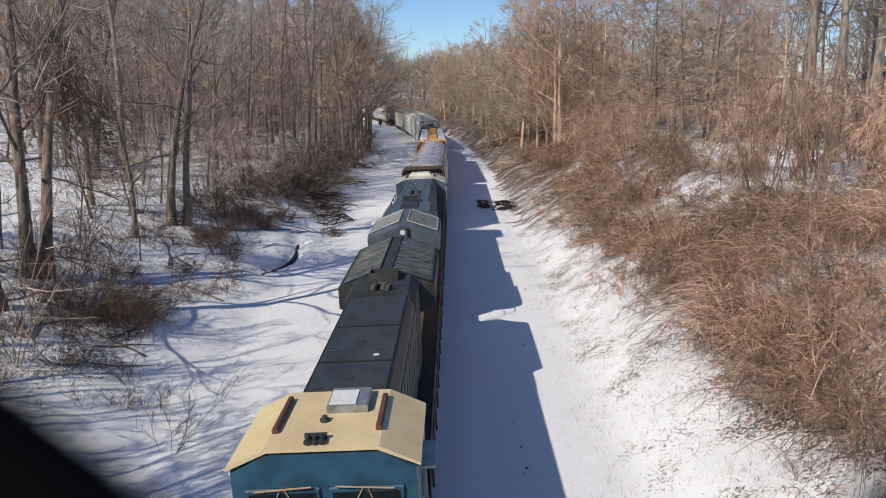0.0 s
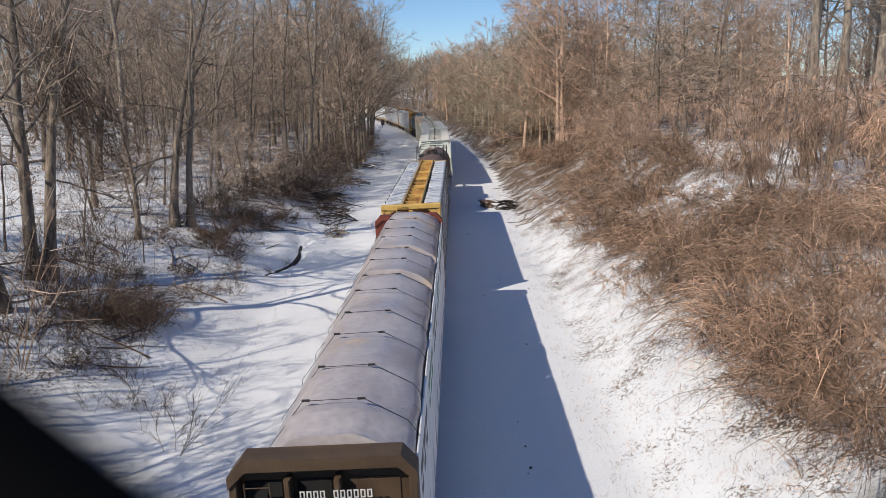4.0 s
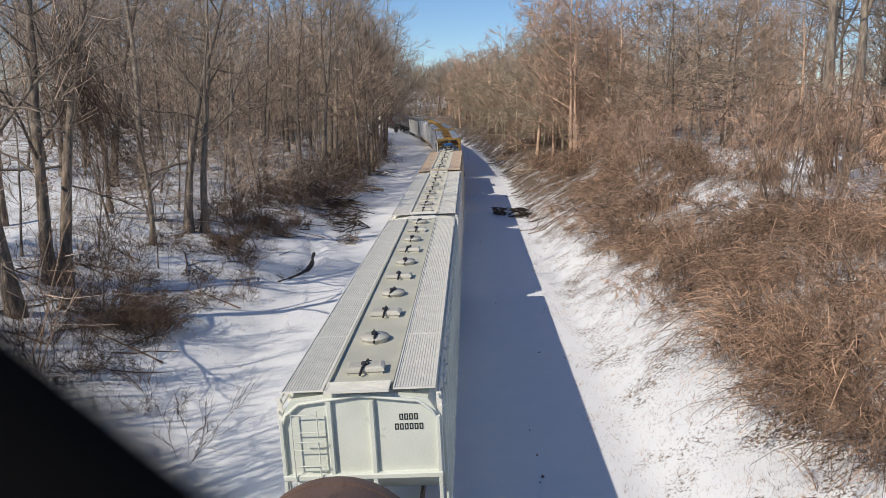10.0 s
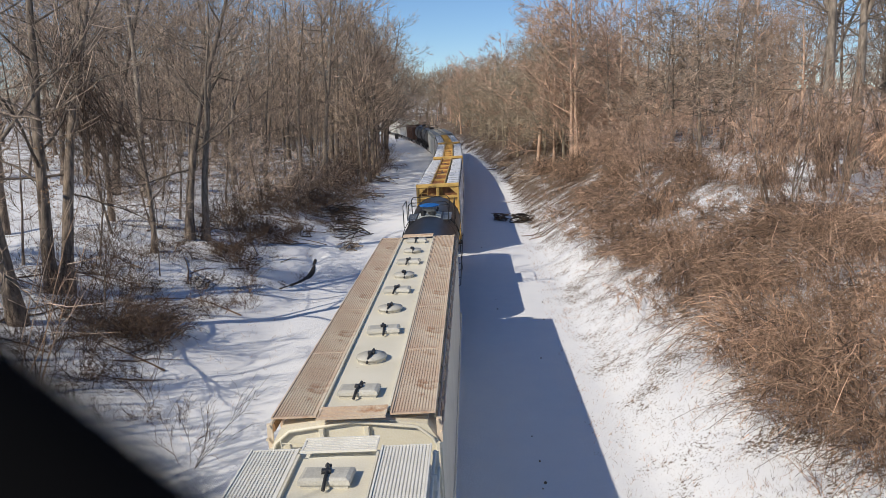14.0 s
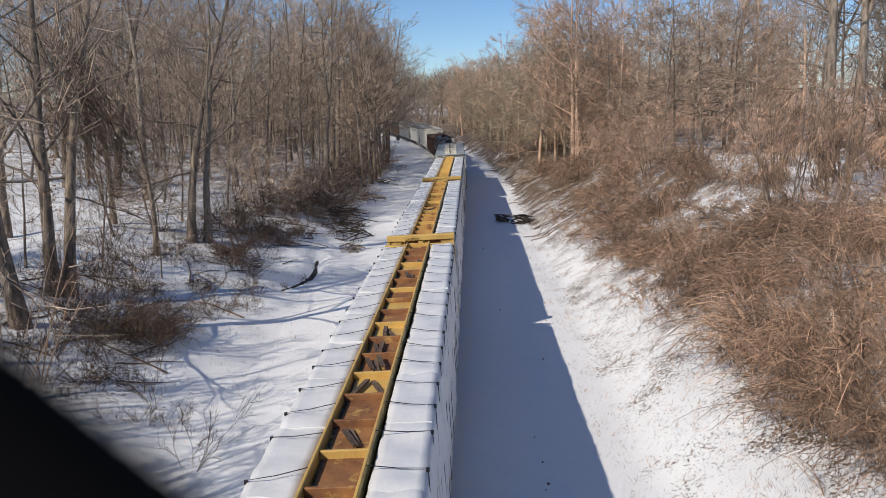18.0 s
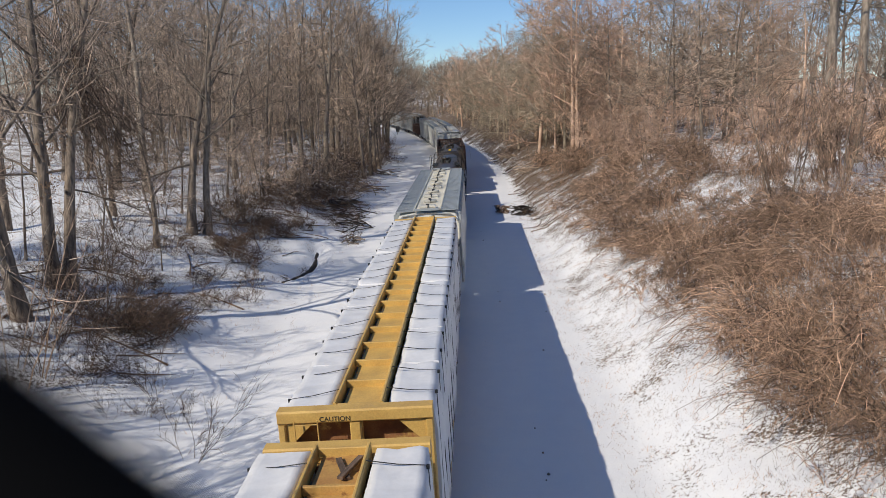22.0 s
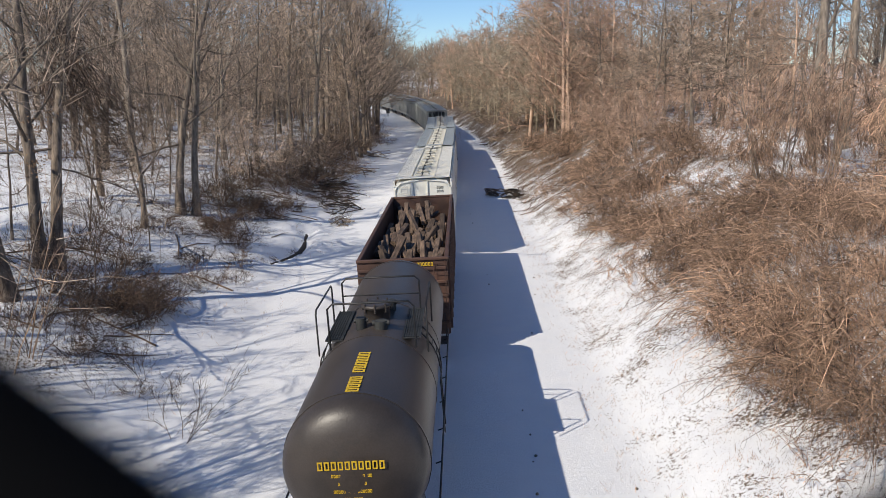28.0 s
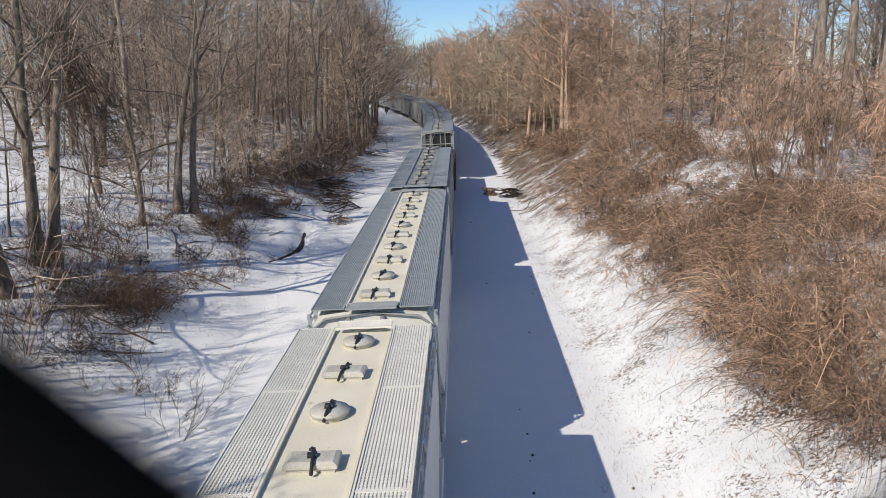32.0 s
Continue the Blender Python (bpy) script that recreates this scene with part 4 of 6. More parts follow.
def leaf_clusters():
    """Withered leaves that still cling to some branches."""
    R = random.Random(55)
    for x, y, z, r, n in [(9.5, 78, 8.6, 1.6, 260), (11.5, 82, 7.6, 1.4, 220), (9.0, 84, 6.6, 1.2, 180), (-17.0, 31.2, 8.3, 0.7, 90), (-17.2, 31.0, 6.6, 0.5, 60), (-18.4, 29.5, 9.6, 0.5, 50), (14.5, 60, 9.4, 1.2, 120)]:
        g = Geo()
        for i in range(n):
            c = Vector((R.gauss(0, r * 0.5), R.gauss(0, r * 0.5), R.gauss(0, r * 0.6)))
            u = Vector((R.uniform(-1, 1), R.uniform(-1, 1), R.uniform(-1, 1))).normalized() * 0.06
            v = u.orthogonal().normalized() * 0.035
            g.add([c - u, c + v, c + u + Vector((0, 0, 0.015)), c - v], [(0, 1, 2), (0, 2, 3)])
        ob = new("withered_leaves", g.mesh("withered_leaves", M_LEAF))
        ob.location = (x, y, z)
        tagged(ob, "pale tan withered leaves clinging to bare branches", "leaves", kind="stuff")


leaf_clusters()


# ================= the train =================
SPEED = 10.75
CARS = []
M_LOCOBLUE = mat("locomotive_blue", (0.028, 0.095, 0.15), (0.018, 0.062, 0.10), 2.5, 0.42, stain=(0.035, 0.045, 0.05), stain_at=0.58)
M_HOOD = mat("grimy_slate_hood", (0.046, 0.056, 0.055), (0.026, 0.033, 0.034), 1.6, 0.5, stain=(0.055, 0.055, 0.05), stain_at=0.6, stretch=(1, 0.4, 1))
M_RAILBLACK = mat("black_rail_paint", (0.016, 0.016, 0.017), (0.01, 0.01, 0.011), 6, 0.5, bump=0)
M_HOODBLUE = mat("worn_blue_hood", (0.085, 0.115, 0.132), (0.056, 0.078, 0.092), 1.8, 0.45, stain=(0.10, 0.10, 0.09), stain_at=0.64)
M_SOOT = mat("sooty_steel", (0.05, 0.052, 0.05), (0.022, 0.023, 0.023), 2.2, 0.65, stain=(0.015, 0.015, 0.015), stain_at=0.55)
M_CREAM = mat("cream_cab_roof", (0.72, 0.58, 0.33), (0.63, 0.50, 0.28), 1.5, 0.5, stain=(0.55, 0.43, 0.25), stain_at=0.64)
M_WHITEROOF = mat("dirty_white_roof", (0.66, 0.63, 0.54), (0.52, 0.50, 0.43), 1.8, 0.55, stain=(0.34, 0.31, 0.25), stain_at=0.63)
M_YELLOW = mat("safety_yellow", (0.66, 0.43, 0.125), (0.53, 0.335, 0.10), 2.0, 0.5, stain=(0.26, 0.13, 0.04), stain_at=0.64)
M_RUSTYELLOW = mat("rusted_yellow", (0.55, 0.34, 0.10), (0.42, 0.22, 0.07), 1.8, 0.65, stain=(0.17, 0.065, 0.028), stain_at=0.54, stain_scale=2.2)
M_RUSTBROWN = mat("rust_brown_plate", (0.34, 0.16, 0.06), (0.17, 0.072, 0.034), 2.2, 0.75, stain=(0.52, 0.33, 0.10), stain_at=0.57, stain_scale=2.6)
M_GRILLE = mat("pale_grille_wire", (0.30, 0.31, 0.30), (0.18, 0.19, 0.19), 4, 0.5, 0.4)
# near-black for painted shade in openings, and for dark hood seams
M_SHADESEAM = mat("dark_opening", (0.012, 0.012, 0.012), (0.008, 0.008, 0.008), 3, 0.8)
M_GLASS = mat("cab_glass", (0.015, 0.02, 0.022), (0.01, 0.013, 0.015), 2, 0.08, bump=0)
M_LENS = mat("lamp_lens", (0.75, 0.75, 0.70), (0.6, 0.6, 0.55), 8, 0.12, bump=0)
M_BRONZE = mat("bulkhead_brown", (0.105, 0.068, 0.04), (0.07, 0.044, 0.027), 2.0, 0.6, stain=(0.04, 0.03, 0.022), stain_at=0.6)
M_REDBROWN = mat("bulkhead_red", (0.22, 0.05, 0.03), (0.14, 0.032, 0.022), 2.0, 0.6, stain=(0.06, 0.03, 0.02))
M_WRAP = mat("white_plastic_wrap", (0.80, 0.80, 0.80), (0.70, 0.71, 0.73), 1.0, 0.42, bump=0.2, fine=9)
M_FILM = mat("grey_mauve_film", (0.50, 0.455, 0.455), (0.40, 0.36, 0.37), 0.9, 0.3, bump=0.25, fine=7, stain=(0.56, 0.43, 0.32), stain_scale=0.5, stain_at=0.55)
M_WOODTAN = mat("sawn_timber", (0.46, 0.30, 0.17), (0.34, 0.21, 0.12), 3, 0.8, stretch=(6, 1, 6))
M_STRAP = mat("black_strap", (0.02, 0.02, 0.02), (0.012, 0.012, 0.012), 8, 0.5, bump=0)
M_TANKBROWN = mat("brown_tank_paint", (0.185, 0.118, 0.088), (0.142, 0.09, 0.068), 1.2, 0.55, stain=(0.09, 0.055, 0.042), stain_at=0.6, stretch=(1, 0.35, 1))
M_TANKBLACK = mat("black_tank_paint", (0.024, 0.024, 0.026), (0.016, 0.016, 0.018), 1.2, 0.4, stain=(0.045, 0.042, 0.04), stain_at=0.6, stretch=(1, 0.35, 1))
M_TANKDARK = mat("dark_bronze_tank", (0.062, 0.051, 0.045), (0.042, 0.035, 0.031), 1.2, 0.40, stain=(0.05, 0.045, 0.042), stain_at=0.62, stretch=(1, 0.35, 1))
M_BLUETARP = mat("blue_tarp", (0.02, 0.17, 0.50), (0.015, 0.12, 0.40), 5, 0.5)
M_PALEPAINT = mat("pale_patch", (0.62, 0.64, 0.58), (0.5, 0.52, 0.47), 3, 0.6, stain=(0.3, 0.3, 0.27))
M_HOPWHITE = mat("pale_green_white_paint", (0.74, 0.77, 0.70), (0.65, 0.68, 0.61), 0.9, 0.55, stain=(0.50, 0.50, 0.44), stain_at=0.62)
M_OFFWHITE = mat("off_white_paint", (0.80, 0.79, 0.72), (0.72, 0.71, 0.64), 0.9, 0.55, stain=(0.52, 0.45, 0.35), stain_at=0.66)
M_LOUVRE = mat("sooty_louvre", (0.22, 0.23, 0.215), (0.11, 0.115, 0.11), 2, 0.6, stain=(0.05, 0.05, 0.05))
M_HOPCREAM = mat("cream_paint", (0.80, 0.75, 0.61), (0.72, 0.67, 0.53), 0.9, 0.55, stain=(0.42, 0.31, 0.2), stain_at=0.63)
M_STRIPOLIVE = mat("dirty_olive_grey_paint", (0.58, 0.57, 0.47), (0.50, 0.49, 0.40), 0.9, 0.55, stain=(0.36, 0.34, 0.27), stain_at=0.64)
M_HOPGREY = mat("weathered_grey_paint", (0.34, 0.35, 0.34), (0.24, 0.25, 0.25), 0.8, 0.6, stain=(0.20, 0.17, 0.14), stain_at=0.62)
M_GRATEGREY = mat("grey_grating", (0.42, 0.45, 0.46), (0.33, 0.36, 0.37), 2, 0.5, 0.1)
M_GRATEWHITE = mat("whitish_grating", (0.84, 0.82, 0.75), (0.75, 0.73, 0.66), 2, 0.55, 0.0)
M_GRATERUST = mat("rusting_grating", (0.74, 0.64, 0.50), (0.62, 0.46, 0.33), 0.7, 0.65, stain=(0.46, 0.27, 0.16), stain_at=0.54, stain_scale=1.0)
M_HATCH = mat("hatch_cover", (0.42, 0.40, 0.36), (0.30, 0.29, 0.26), 3, 0.55, stain=(0.2, 0.17, 0.14))
M_HATCHPALE = mat("pale_hatch_cover", (0.60, 0.58, 0.51), (0.46, 0.44, 0.38), 3, 0.55, stain=(0.28, 0.24, 0.19), stain_at=0.6)
M_RUSTPANEL = mat("rusted_panel", (0.44, 0.36, 0.28), (0.36, 0.22, 0.12), 1.0, 0.65, stain=(0.2, 0.09, 0.04), stain_at=0.5)
M_GONDOLA = mat("brown_gondola", (0.105, 0.052, 0.036), (0.062, 0.034, 0.026), 1.4, 0.7, stain=(0.05, 0.03, 0.025), stain_at=0.58)
M_INK = mat("yellow_lettering", (0.75, 0.50, 0.03), (0.68, 0.44, 0.03), 5, 0.5, bump=0)
M_INKBLACK = mat("black_lettering", (0.02, 0.02, 0.02), (0.015, 0.015, 0.015), 5, 0.5, bump=0)
M_INKWHITE = mat("white_lettering", (0.75, 0.75, 0.73), (0.66, 0.66, 0.64), 5, 0.5, bump=0)
M_INKGREEN = mat("green_print", (0.03, 0.22, 0.13), (0.025, 0.17, 0.10), 5, 0.5, bump=0)
M_REDSTAIN = mat("rusty_red_bar", (0.16, 0.055, 0.035), (0.09, 0.04, 0.03), 3, 0.7)


def circle(r, n, cx=0.0, cz=0.0):
    return [(cx + r * math.cos(k * math.tau / n), cz + r * math.sin(k * math.tau / n)) for k in range(n)]


def disc(g, x, y, z0, z1, r, n=16):
    """An upright cylinder."""
    return g.tube([(x, y, z0), (x, y, z1)], r, n, True, True)


def bars(words, h, place, material, parent, name="lettering", label="small bars of lettering", plane="xz", flip=1, upright=False):
    """Marks that stand for lettering: a bar for each character, on a wall (xz) or on a roof (xy)."""
    g = Geo()
    x = 0.0
    ws = [h * (0.38 if c in "1I" else 0.56) for c in words]
    total = sum(ws) + h * 0.2 * (len(words) - 1)
    x = -total / 2
    for c, w in zip(words, ws):
        if c != " ":
            b = h * 0.15
            # a bar with a gap in it, so that it reads as a mark and not as a block
            if plane == "xz":
                g.box(x, x + w, -0.004, 0.004, -h / 2, -h / 2 + b).box(x, x + w, -0.004, 0.004, h / 2 - b, h / 2).box(x, x + b, -0.004, 0.004, -h / 2 + b, h / 2 - b)
                g.box(x + w - b, x + w, -0.004, 0.004, -h / 2 + b, h / 2 - b)
            else:
                g.box(-h / 2, -h / 2 + b, x, x + w, -0.004, 0.004).box(h / 2 - b, h / 2, x, x + w, -0.004, 0.004).box(-h / 2 + b, h / 2 - b, x, x + b, -0.004, 0.004)
                g.box(-h / 2 + b, h / 2 - b, x + w - b, x + w, -0.004, 0.004)
        x += w + h * 0.2
    ob = part(name, g, material, parent, label)
    ob.matrix_basis = place
    return ob


def words(text, size, place, material, parent):
    """Real words in the built-in font, as a mesh."""
    cu = bpy.data.curves.new("words", "FONT")
    cu.body, cu.size, cu.extrude, cu.align_x = text, size, 0.003, "CENTER"
    tmp = bpy.data.objects.new("words", cu)
    scene.collection.objects.link(tmp)
    me = bpy.data.meshes.new_from_object(tmp.evaluated_get(bpy.context.evaluated_depsgraph_get()))
    bpy.data.objects.remove(tmp)
    me.materials.clear()
    me.materials.append(material)
    ob = part("lettering", me, None, parent, "black stencilled caution lettering")
    ob.matrix_basis = place
    return ob


# ---- running gear, shared by all cars ----
def wheel_mesh():
    g = Geo()
    ring = lambda x, r: [(x, r * math.cos(k * math.tau / 20), r * math.sin(k * math.tau / 20)) for k in range(20)]
    g.loft([ring(-0.07, 0.44), ring(0.04, 0.455), ring(0.045, 0.49), ring(0.07, 0.49)], True)
    g.loft([ring(-0.085, 0.12), ring(-0.07, 0.14)], True)
    return g.mesh("wheel", M_STEEL)


def truck_mesh():
    g = Geo()
    g.box(-1.0, 1.0, -0.16, 0.16, 0.55, 0.85, 0.03)
    for s in (-1, 1):
        prof = [(-1.15, 0.40), (-0.75, 0.62), (-0.35, 0.34), (0.35, 0.34), (0.75, 0.62), (1.15, 0.40), (1.15, 0.62), (0.55, 0.88), (-0.55, 0.88), (-1.15, 0.62)]
        vs = [(s * 0.98 + d, y, z) for d in (-0.07, 0.07) for y, z in prof]
        n = len(prof)
        g.add(vs, [tuple(range(n)), tuple(range(2 * n - 1, n - 1, -1))] + [(i, (i + 1) % n, n + (i + 1) % n, n + i) for i in range(n)])
    for y in (-0.85, 0.85):
        g.tube([(-1.05, y, 0.46), (1.05, y, 0.46)], 0.085, 8)
    return g.mesh("truck", M_STEEL)


def coupler_mesh():
    g = Geo()
    g.box(-0.12, 0.12, 0.0, 0.62, 0.70, 0.98, 0.03)
    g.box(-0.20, 0.16, 0.55, 0.80, 0.68, 1.02, 0.04).box(0.02, 0.20, 0.74, 0.9, 0.72, 0.98, 0.04)
    return g.mesh("coupler", M_STEEL)


ME_WHEEL, ME_TRUCK, ME_COUPLER = wheel_mesh(), truck_mesh(), coupler_mesh()


def running_gear(car, L, bogie):
    for y in (-bogie, bogie):
        t = part("truck", ME_TRUCK, None, car)
        t.location = (0, y, 0)
        for x in (-0.74, 0.74):
            for d in (-0.85, 0.85):
                w = part("wheel", ME_WHEEL, None, t)
                w.matrix_basis = pose(x, d, 0.47, 0, 0, 180 if x > 0 else 0)
    for e in (-1, 1):
        c = part("coupler", ME_COUPLER, None, car)
        c.matrix_basis = pose(0, e * (L - 0.1), 0, 0, 0, 0 if e > 0 else 180)


def ladder(g, x, y, z0, z1, w=0.42, axis="x", r=0.014, step=0.36):
    a = (w / 2, 0) if axis == "x" else (0, w / 2)
    for s in (-1, 1):
        g.tube([(x + s * a[0], y + s * a[1], z0), (x + s * a[0], y + s * a[1], z1)], r, 5)
    z = z0 + 0.15
    while z < z1:
        g.tube([(x - a[0], y - a[1], z), (x + a[0], y + a[1], z)], r * 0.8, 5)
        z += step
    return g


def grating(w, ln, material, ribs=15, cross=7):
    """An open walkway panel: edge bars, lengthwise ribs and cross bars, over an added sheet."""
    # backing sheet added only to brighten the gaps between the ribs
    g = Geo().box(-w / 2 + 0.03, w / 2 - 0.03, -ln / 2 + 0.03, ln / 2 - 0.03, -0.004, 0.006)
    for x in (-w / 2, w / 2 - 0.03):
        g.box(x, x + 0.03, -ln / 2, ln / 2, 0, 0.045)
    for y in (-ln / 2, ln / 2 - 0.03):
        g.box(-w / 2 + 0.03, w / 2 - 0.03, y, y + 0.03, 0.002, 0.03)
    for i in range(1, ribs):
        x = -w / 2 + w * i / ribs
        g.box(x - 0.014, x + 0.014, -ln / 2 + 0.03, ln / 2 - 0.03, 0.010, 0.026)
    for i in range(1, cross):
        y = -ln / 2 + ln * i / cross
        g.box(-w / 2 + 0.03, w / 2 - 0.03, y - 0.007, y + 0.007, 0.006, 0.018)
    return g.mesh("grating", material)


# ---- covered hoppers ----
def hatch_meshes(paint):
    rnd = Geo()
    rnd.tube([(0, 0, 0), (0, 0, 0.07), (0, 0, 0.075), (0, 0, 0.12), (0, 0, 0.15)], [0.31, 0.31, 0.34, 0.33, 0.12], 20)
    sq = Geo()
    sq.loft([[(x, y, z) for x, y in ((-a, -b), (a, -b), (a, b), (-a, b))] for a, b, z in ((0.36, 0.2, 0), (0.36, 0.2, 0.06), (0.40, 0.23, 0.065), (0.39, 0.22, 0.13), (0.33, 0.17, 0.16))])
    bar = Geo()
    bar.tube([(-0.03, -0.36, 0.05), (0.0, -0.22, 0.17), (0.02, 0.0, 0.19), (0.0, 0.24, 0.17), (0, 0.34, 0.06)], 0.028, 6)
    bar.box(-0.07, 0.07, -0.06, 0.06, 0.13, 0.21, 0.02).box(-0.05, 0.05, 0.28, 0.36, 0.0, 0.12, 0.015)
    return rnd.mesh("hatch", paint), sq.mesh("hatch", paint), bar.mesh("latch", M_STEEL)


HATCHES = {m: hatch_meshes(m) for m in (M_HATCH, M_HATCHPALE)}


def hopper(a, b, body_m, strip_m, grate_m, label, ribs=False, marks="", hatches=10, open_end=False, side_m=None, shoulder=False, rand=1):
    """A covered hopper between the run lengths a and b at 0 s."""
    R = random.Random(rand)
    L = (b - a) / 2
    car = thing("covered_hopper", label, "hopper car", "freight cars of the train")
    zt = 4.62

    def ring(y, bottom, narrow=0.0):
        w = 1.58 - narrow
        top = [(w, 3.95), (w - 0.09, 4.18), (w - 0.24, 4.44), (0.66, 4.54), (0.0, 4.56), (-0.66, 4.54), (-w + 0.24, 4.44), (-w + 0.09, 4.18), (-w, 3.95)]
        low = [(-w, bottom), (w, bottom)]
        return [(x, y, z) for x, z in top + low]
    e = 0.55
    sections = [ring(-L + e, 2.9), ring(-L + 3.1, 1.25), ring(L - 3.1, 1.25), ring(L - e, 2.9)]
    part("body", Geo().loft(sections), side_m or body_m, car)
    # roof strip with its hatches
    g = Geo().box(-0.62, 0.62, -L + e + 0.35, L - e - 0.35, 4.57, 4.60, 0.008)
    for x in (-0.66, 0.62):
        g.box(x, x + 0.04, -L + e + 0.3, L - e - 0.3, 4.58, 4.665)
    part("roof_strip", g, strip_m, car)
    n = hatches
    round_me, square_me, latch_me = HATCHES[M_HATCH if strip_m == M_HOPGREY else M_HATCHPALE]
    for i in range(n):
        y = -L + e + 1.15 + (2 * L - 2 * e - 2.3) * i / (n - 1)
        h = part("hatch", round_me if i % 2 else square_me, None, car)
        h.matrix_basis = pose(-0.02 + R.uniform(-.03, .03), y, 4.60, 0, 0, R.uniform(-4, 4))
        l = part("latch", latch_me, None, h)
        l.matrix_basis = pose(0, 0, 0, 0, 0, R.uniform(-12, 12))
    # walkways along both sides of the strip and across the ends
    m = int((2 * L - 2 * e) / 3.1)
    pl = (2 * L - 2 * e - 0.1) / m
    gm = grating(0.82, pl - 0.015, grate_m, 15, 7 if open_end else 44)
    for s in (-1, 1):
        for i in range(m):
            p = part("walkway_grating", gm, None, car)
            p.location = (s * 1.085, -L + e + 0.05 + pl * (i + 0.5), 4.615)
        g = Geo()
        for i in range(m * 4 + 1):
            y = -L + e + 0.1 + (2 * L - 2 * e - 0.2) * i / (m * 4)
            g.box(min(s * 1.50, s * 1.60), max(s * 1.50, s * 1.60), y - 0.025, y + 0.025, 4.05, 4.52)
        g.box(min(s * 1.51, s * 1.56), max(s * 1.51, s * 1.56), -L + e, L - e, 4.46, 4.51, 0.01).box(min(s * 1.56, s * 1.61), max(s * 1.56, s * 1.61), -L + e, L - e, 4.22, 4.27, 0.01)
        part("roof_side_rail", g, grate_m, car)
        if shoulder:
            for i in range(6):
                y0 = -L + e + 0.3 + i * (2 * L - 2 * e - 0.6) / 6
                g = Geo().box(min(s * 1.505, s * 1.57), max(s * 1.505, s * 1.57), y0, y0 + (2 * L - 2 * e - 0.9) / 6, 4.28, 4.45, 0.01)
                part("shoulder_panel", g, M_RUSTPANEL, car, "rust-streaked roof side panel")
    ge = grating(0.5, 1.24, grate_m, 8, 8)
    for s in (-1, 1):
        p = part("end_grating", ge, None, car)
        p.matrix_basis = pose(0, s * (L - e - 0.06), 4.67, 0, 0, 90)
    # end frames, ladders and platforms
    for s in (-1, 1):
        y = s * (L - e)
        g = Geo()
        y0, y1 = min(y, y + s * 0.09), max(y, y + s * 0.09)
        g.box(-0.62, -0.52, y0, y1, 2.5, 4.46, 0.015).box(0.2, 0.3, y0, y1, 2.5, 4.46, 0.015)
        g.box(-1.56, 1.56, y0 - 0.02, y1 + 0.02, 2.84, 2.96, 0.02)
        for x in (-1.56, 1.48):
            g.box(x, x + 0.08, y0, y1, 1.1, 4.1, 0.012)
        g.tube([(-1.5, y + s * 0.05, 4.0), (-1.42, y + s * 0.05, 4.2), (-1.15, y + s * 0.05, 4.42), (0, y + s * 0.05, 4.56), (1.15, y + s * 0.05, 4.42), (1.42, y + s * 0.05, 4.2), (1.5, y + s * 0.05, 4.0)], 0.035, 6)
        part("end_frame", g, body_m, car)
        g = ladder(Geo(), -1.05, y + s * 0.14, 1.2, 4.3, 0.5)
        for z in (3.2, 3.7):
            g.tube([(-1.2, y + s * 0.2, z), (-0.7, y + s * 0.2, z)], 0.016, 5)
        part("end_ladder", g, body_m, car)
        g = Geo().box(-1.4, 1.4, min(y + s * 0.1, s * L), max(y + s * 0.1, s * L), 1.02, 1.14, 0.02)
        g.prism([(-0.35, 0.62), (0.35, 0.62), (0.35, 1.02), (-0.35, 1.02)], min(y - s * 2, s * L), max(y - s * 2, s * L))
        part("end_platform", g, M_STEEL, car)
    if open_end:
        for s in (-1, 1):
            y = s * (L - 0.22)
            g = Geo()
            g.tube([(-1.5, y, 1.1), (-1.5, y, 4.25), (-1.3, y, 4.6), (1.3, y, 4.6), (1.5, y, 4.25), (1.5, y, 1.1)], 0.06, 6)
            g.tube([(-1.5, y, 3.4), (1.5, y, 3.4)], 0.05, 6).tube([(-0.7, y, 1.1), (-0.7, y, 4.6)], 0.05, 6).tube([(0.7, y, 1.1), (0.7, y, 4.6)], 0.05, 6)
            g.tube([(-0.7, y, 3.4), (-0.2, y, 4.6)], 0.03, 5)
            for x in (-1.3, 1.3):
                g.tube([(x, y, 4.6), (x, s * (L - e), 4.5)], 0.05, 6)
            part("end_frame", g, body_m, car)
            # dark upright sheet close behind the open end frame
            part("slope_sheet", Geo().box(-1.2, 1.2, min(y - s * 0.28, y - s * 0.3), max(y - s * 0.28, y - s * 0.3), 3.0, 4.4), M_SOOT, car)
    if ribs:
        for s in (-1, 1):
            k = int(2 * L / 1.15)
            for i in range(k):
                y = -L + e + 0.5 + (2 * L - 2 * e - 1.0) * i / (k - 1)
                part("side_stake", Geo().box(min(s * 1.58, s * 1.64), max(s * 1.58, s * 1.64), y - 0.07, y + 0.07, 1.3, 4.1, 0.01), body_m, car)
    for s in (-1, 1):
        part("side_sill", Geo().box(min(s * 1.48, s * 1.62), max(s * 1.48, s * 1.62), -L + 0.5, L - 0.5, 1.08, 1.3, 0.02), side_m or body_m, car)
    for i in range(3):
        y = (i - 1) * L * 0.52
        part("outlet_bay", Geo().loft([[(x * 1.3, y + d * 1.6, 1.3) for x, d in ((-1, -1), (1, -1), (1, 1), (-1, 1))], [(x * 0.5, y + d * 0.4, 0.45) for x, d in ((-1, -1), (1, -1), (1, 1), (-1, 1))]]), side_m or body_m, car)
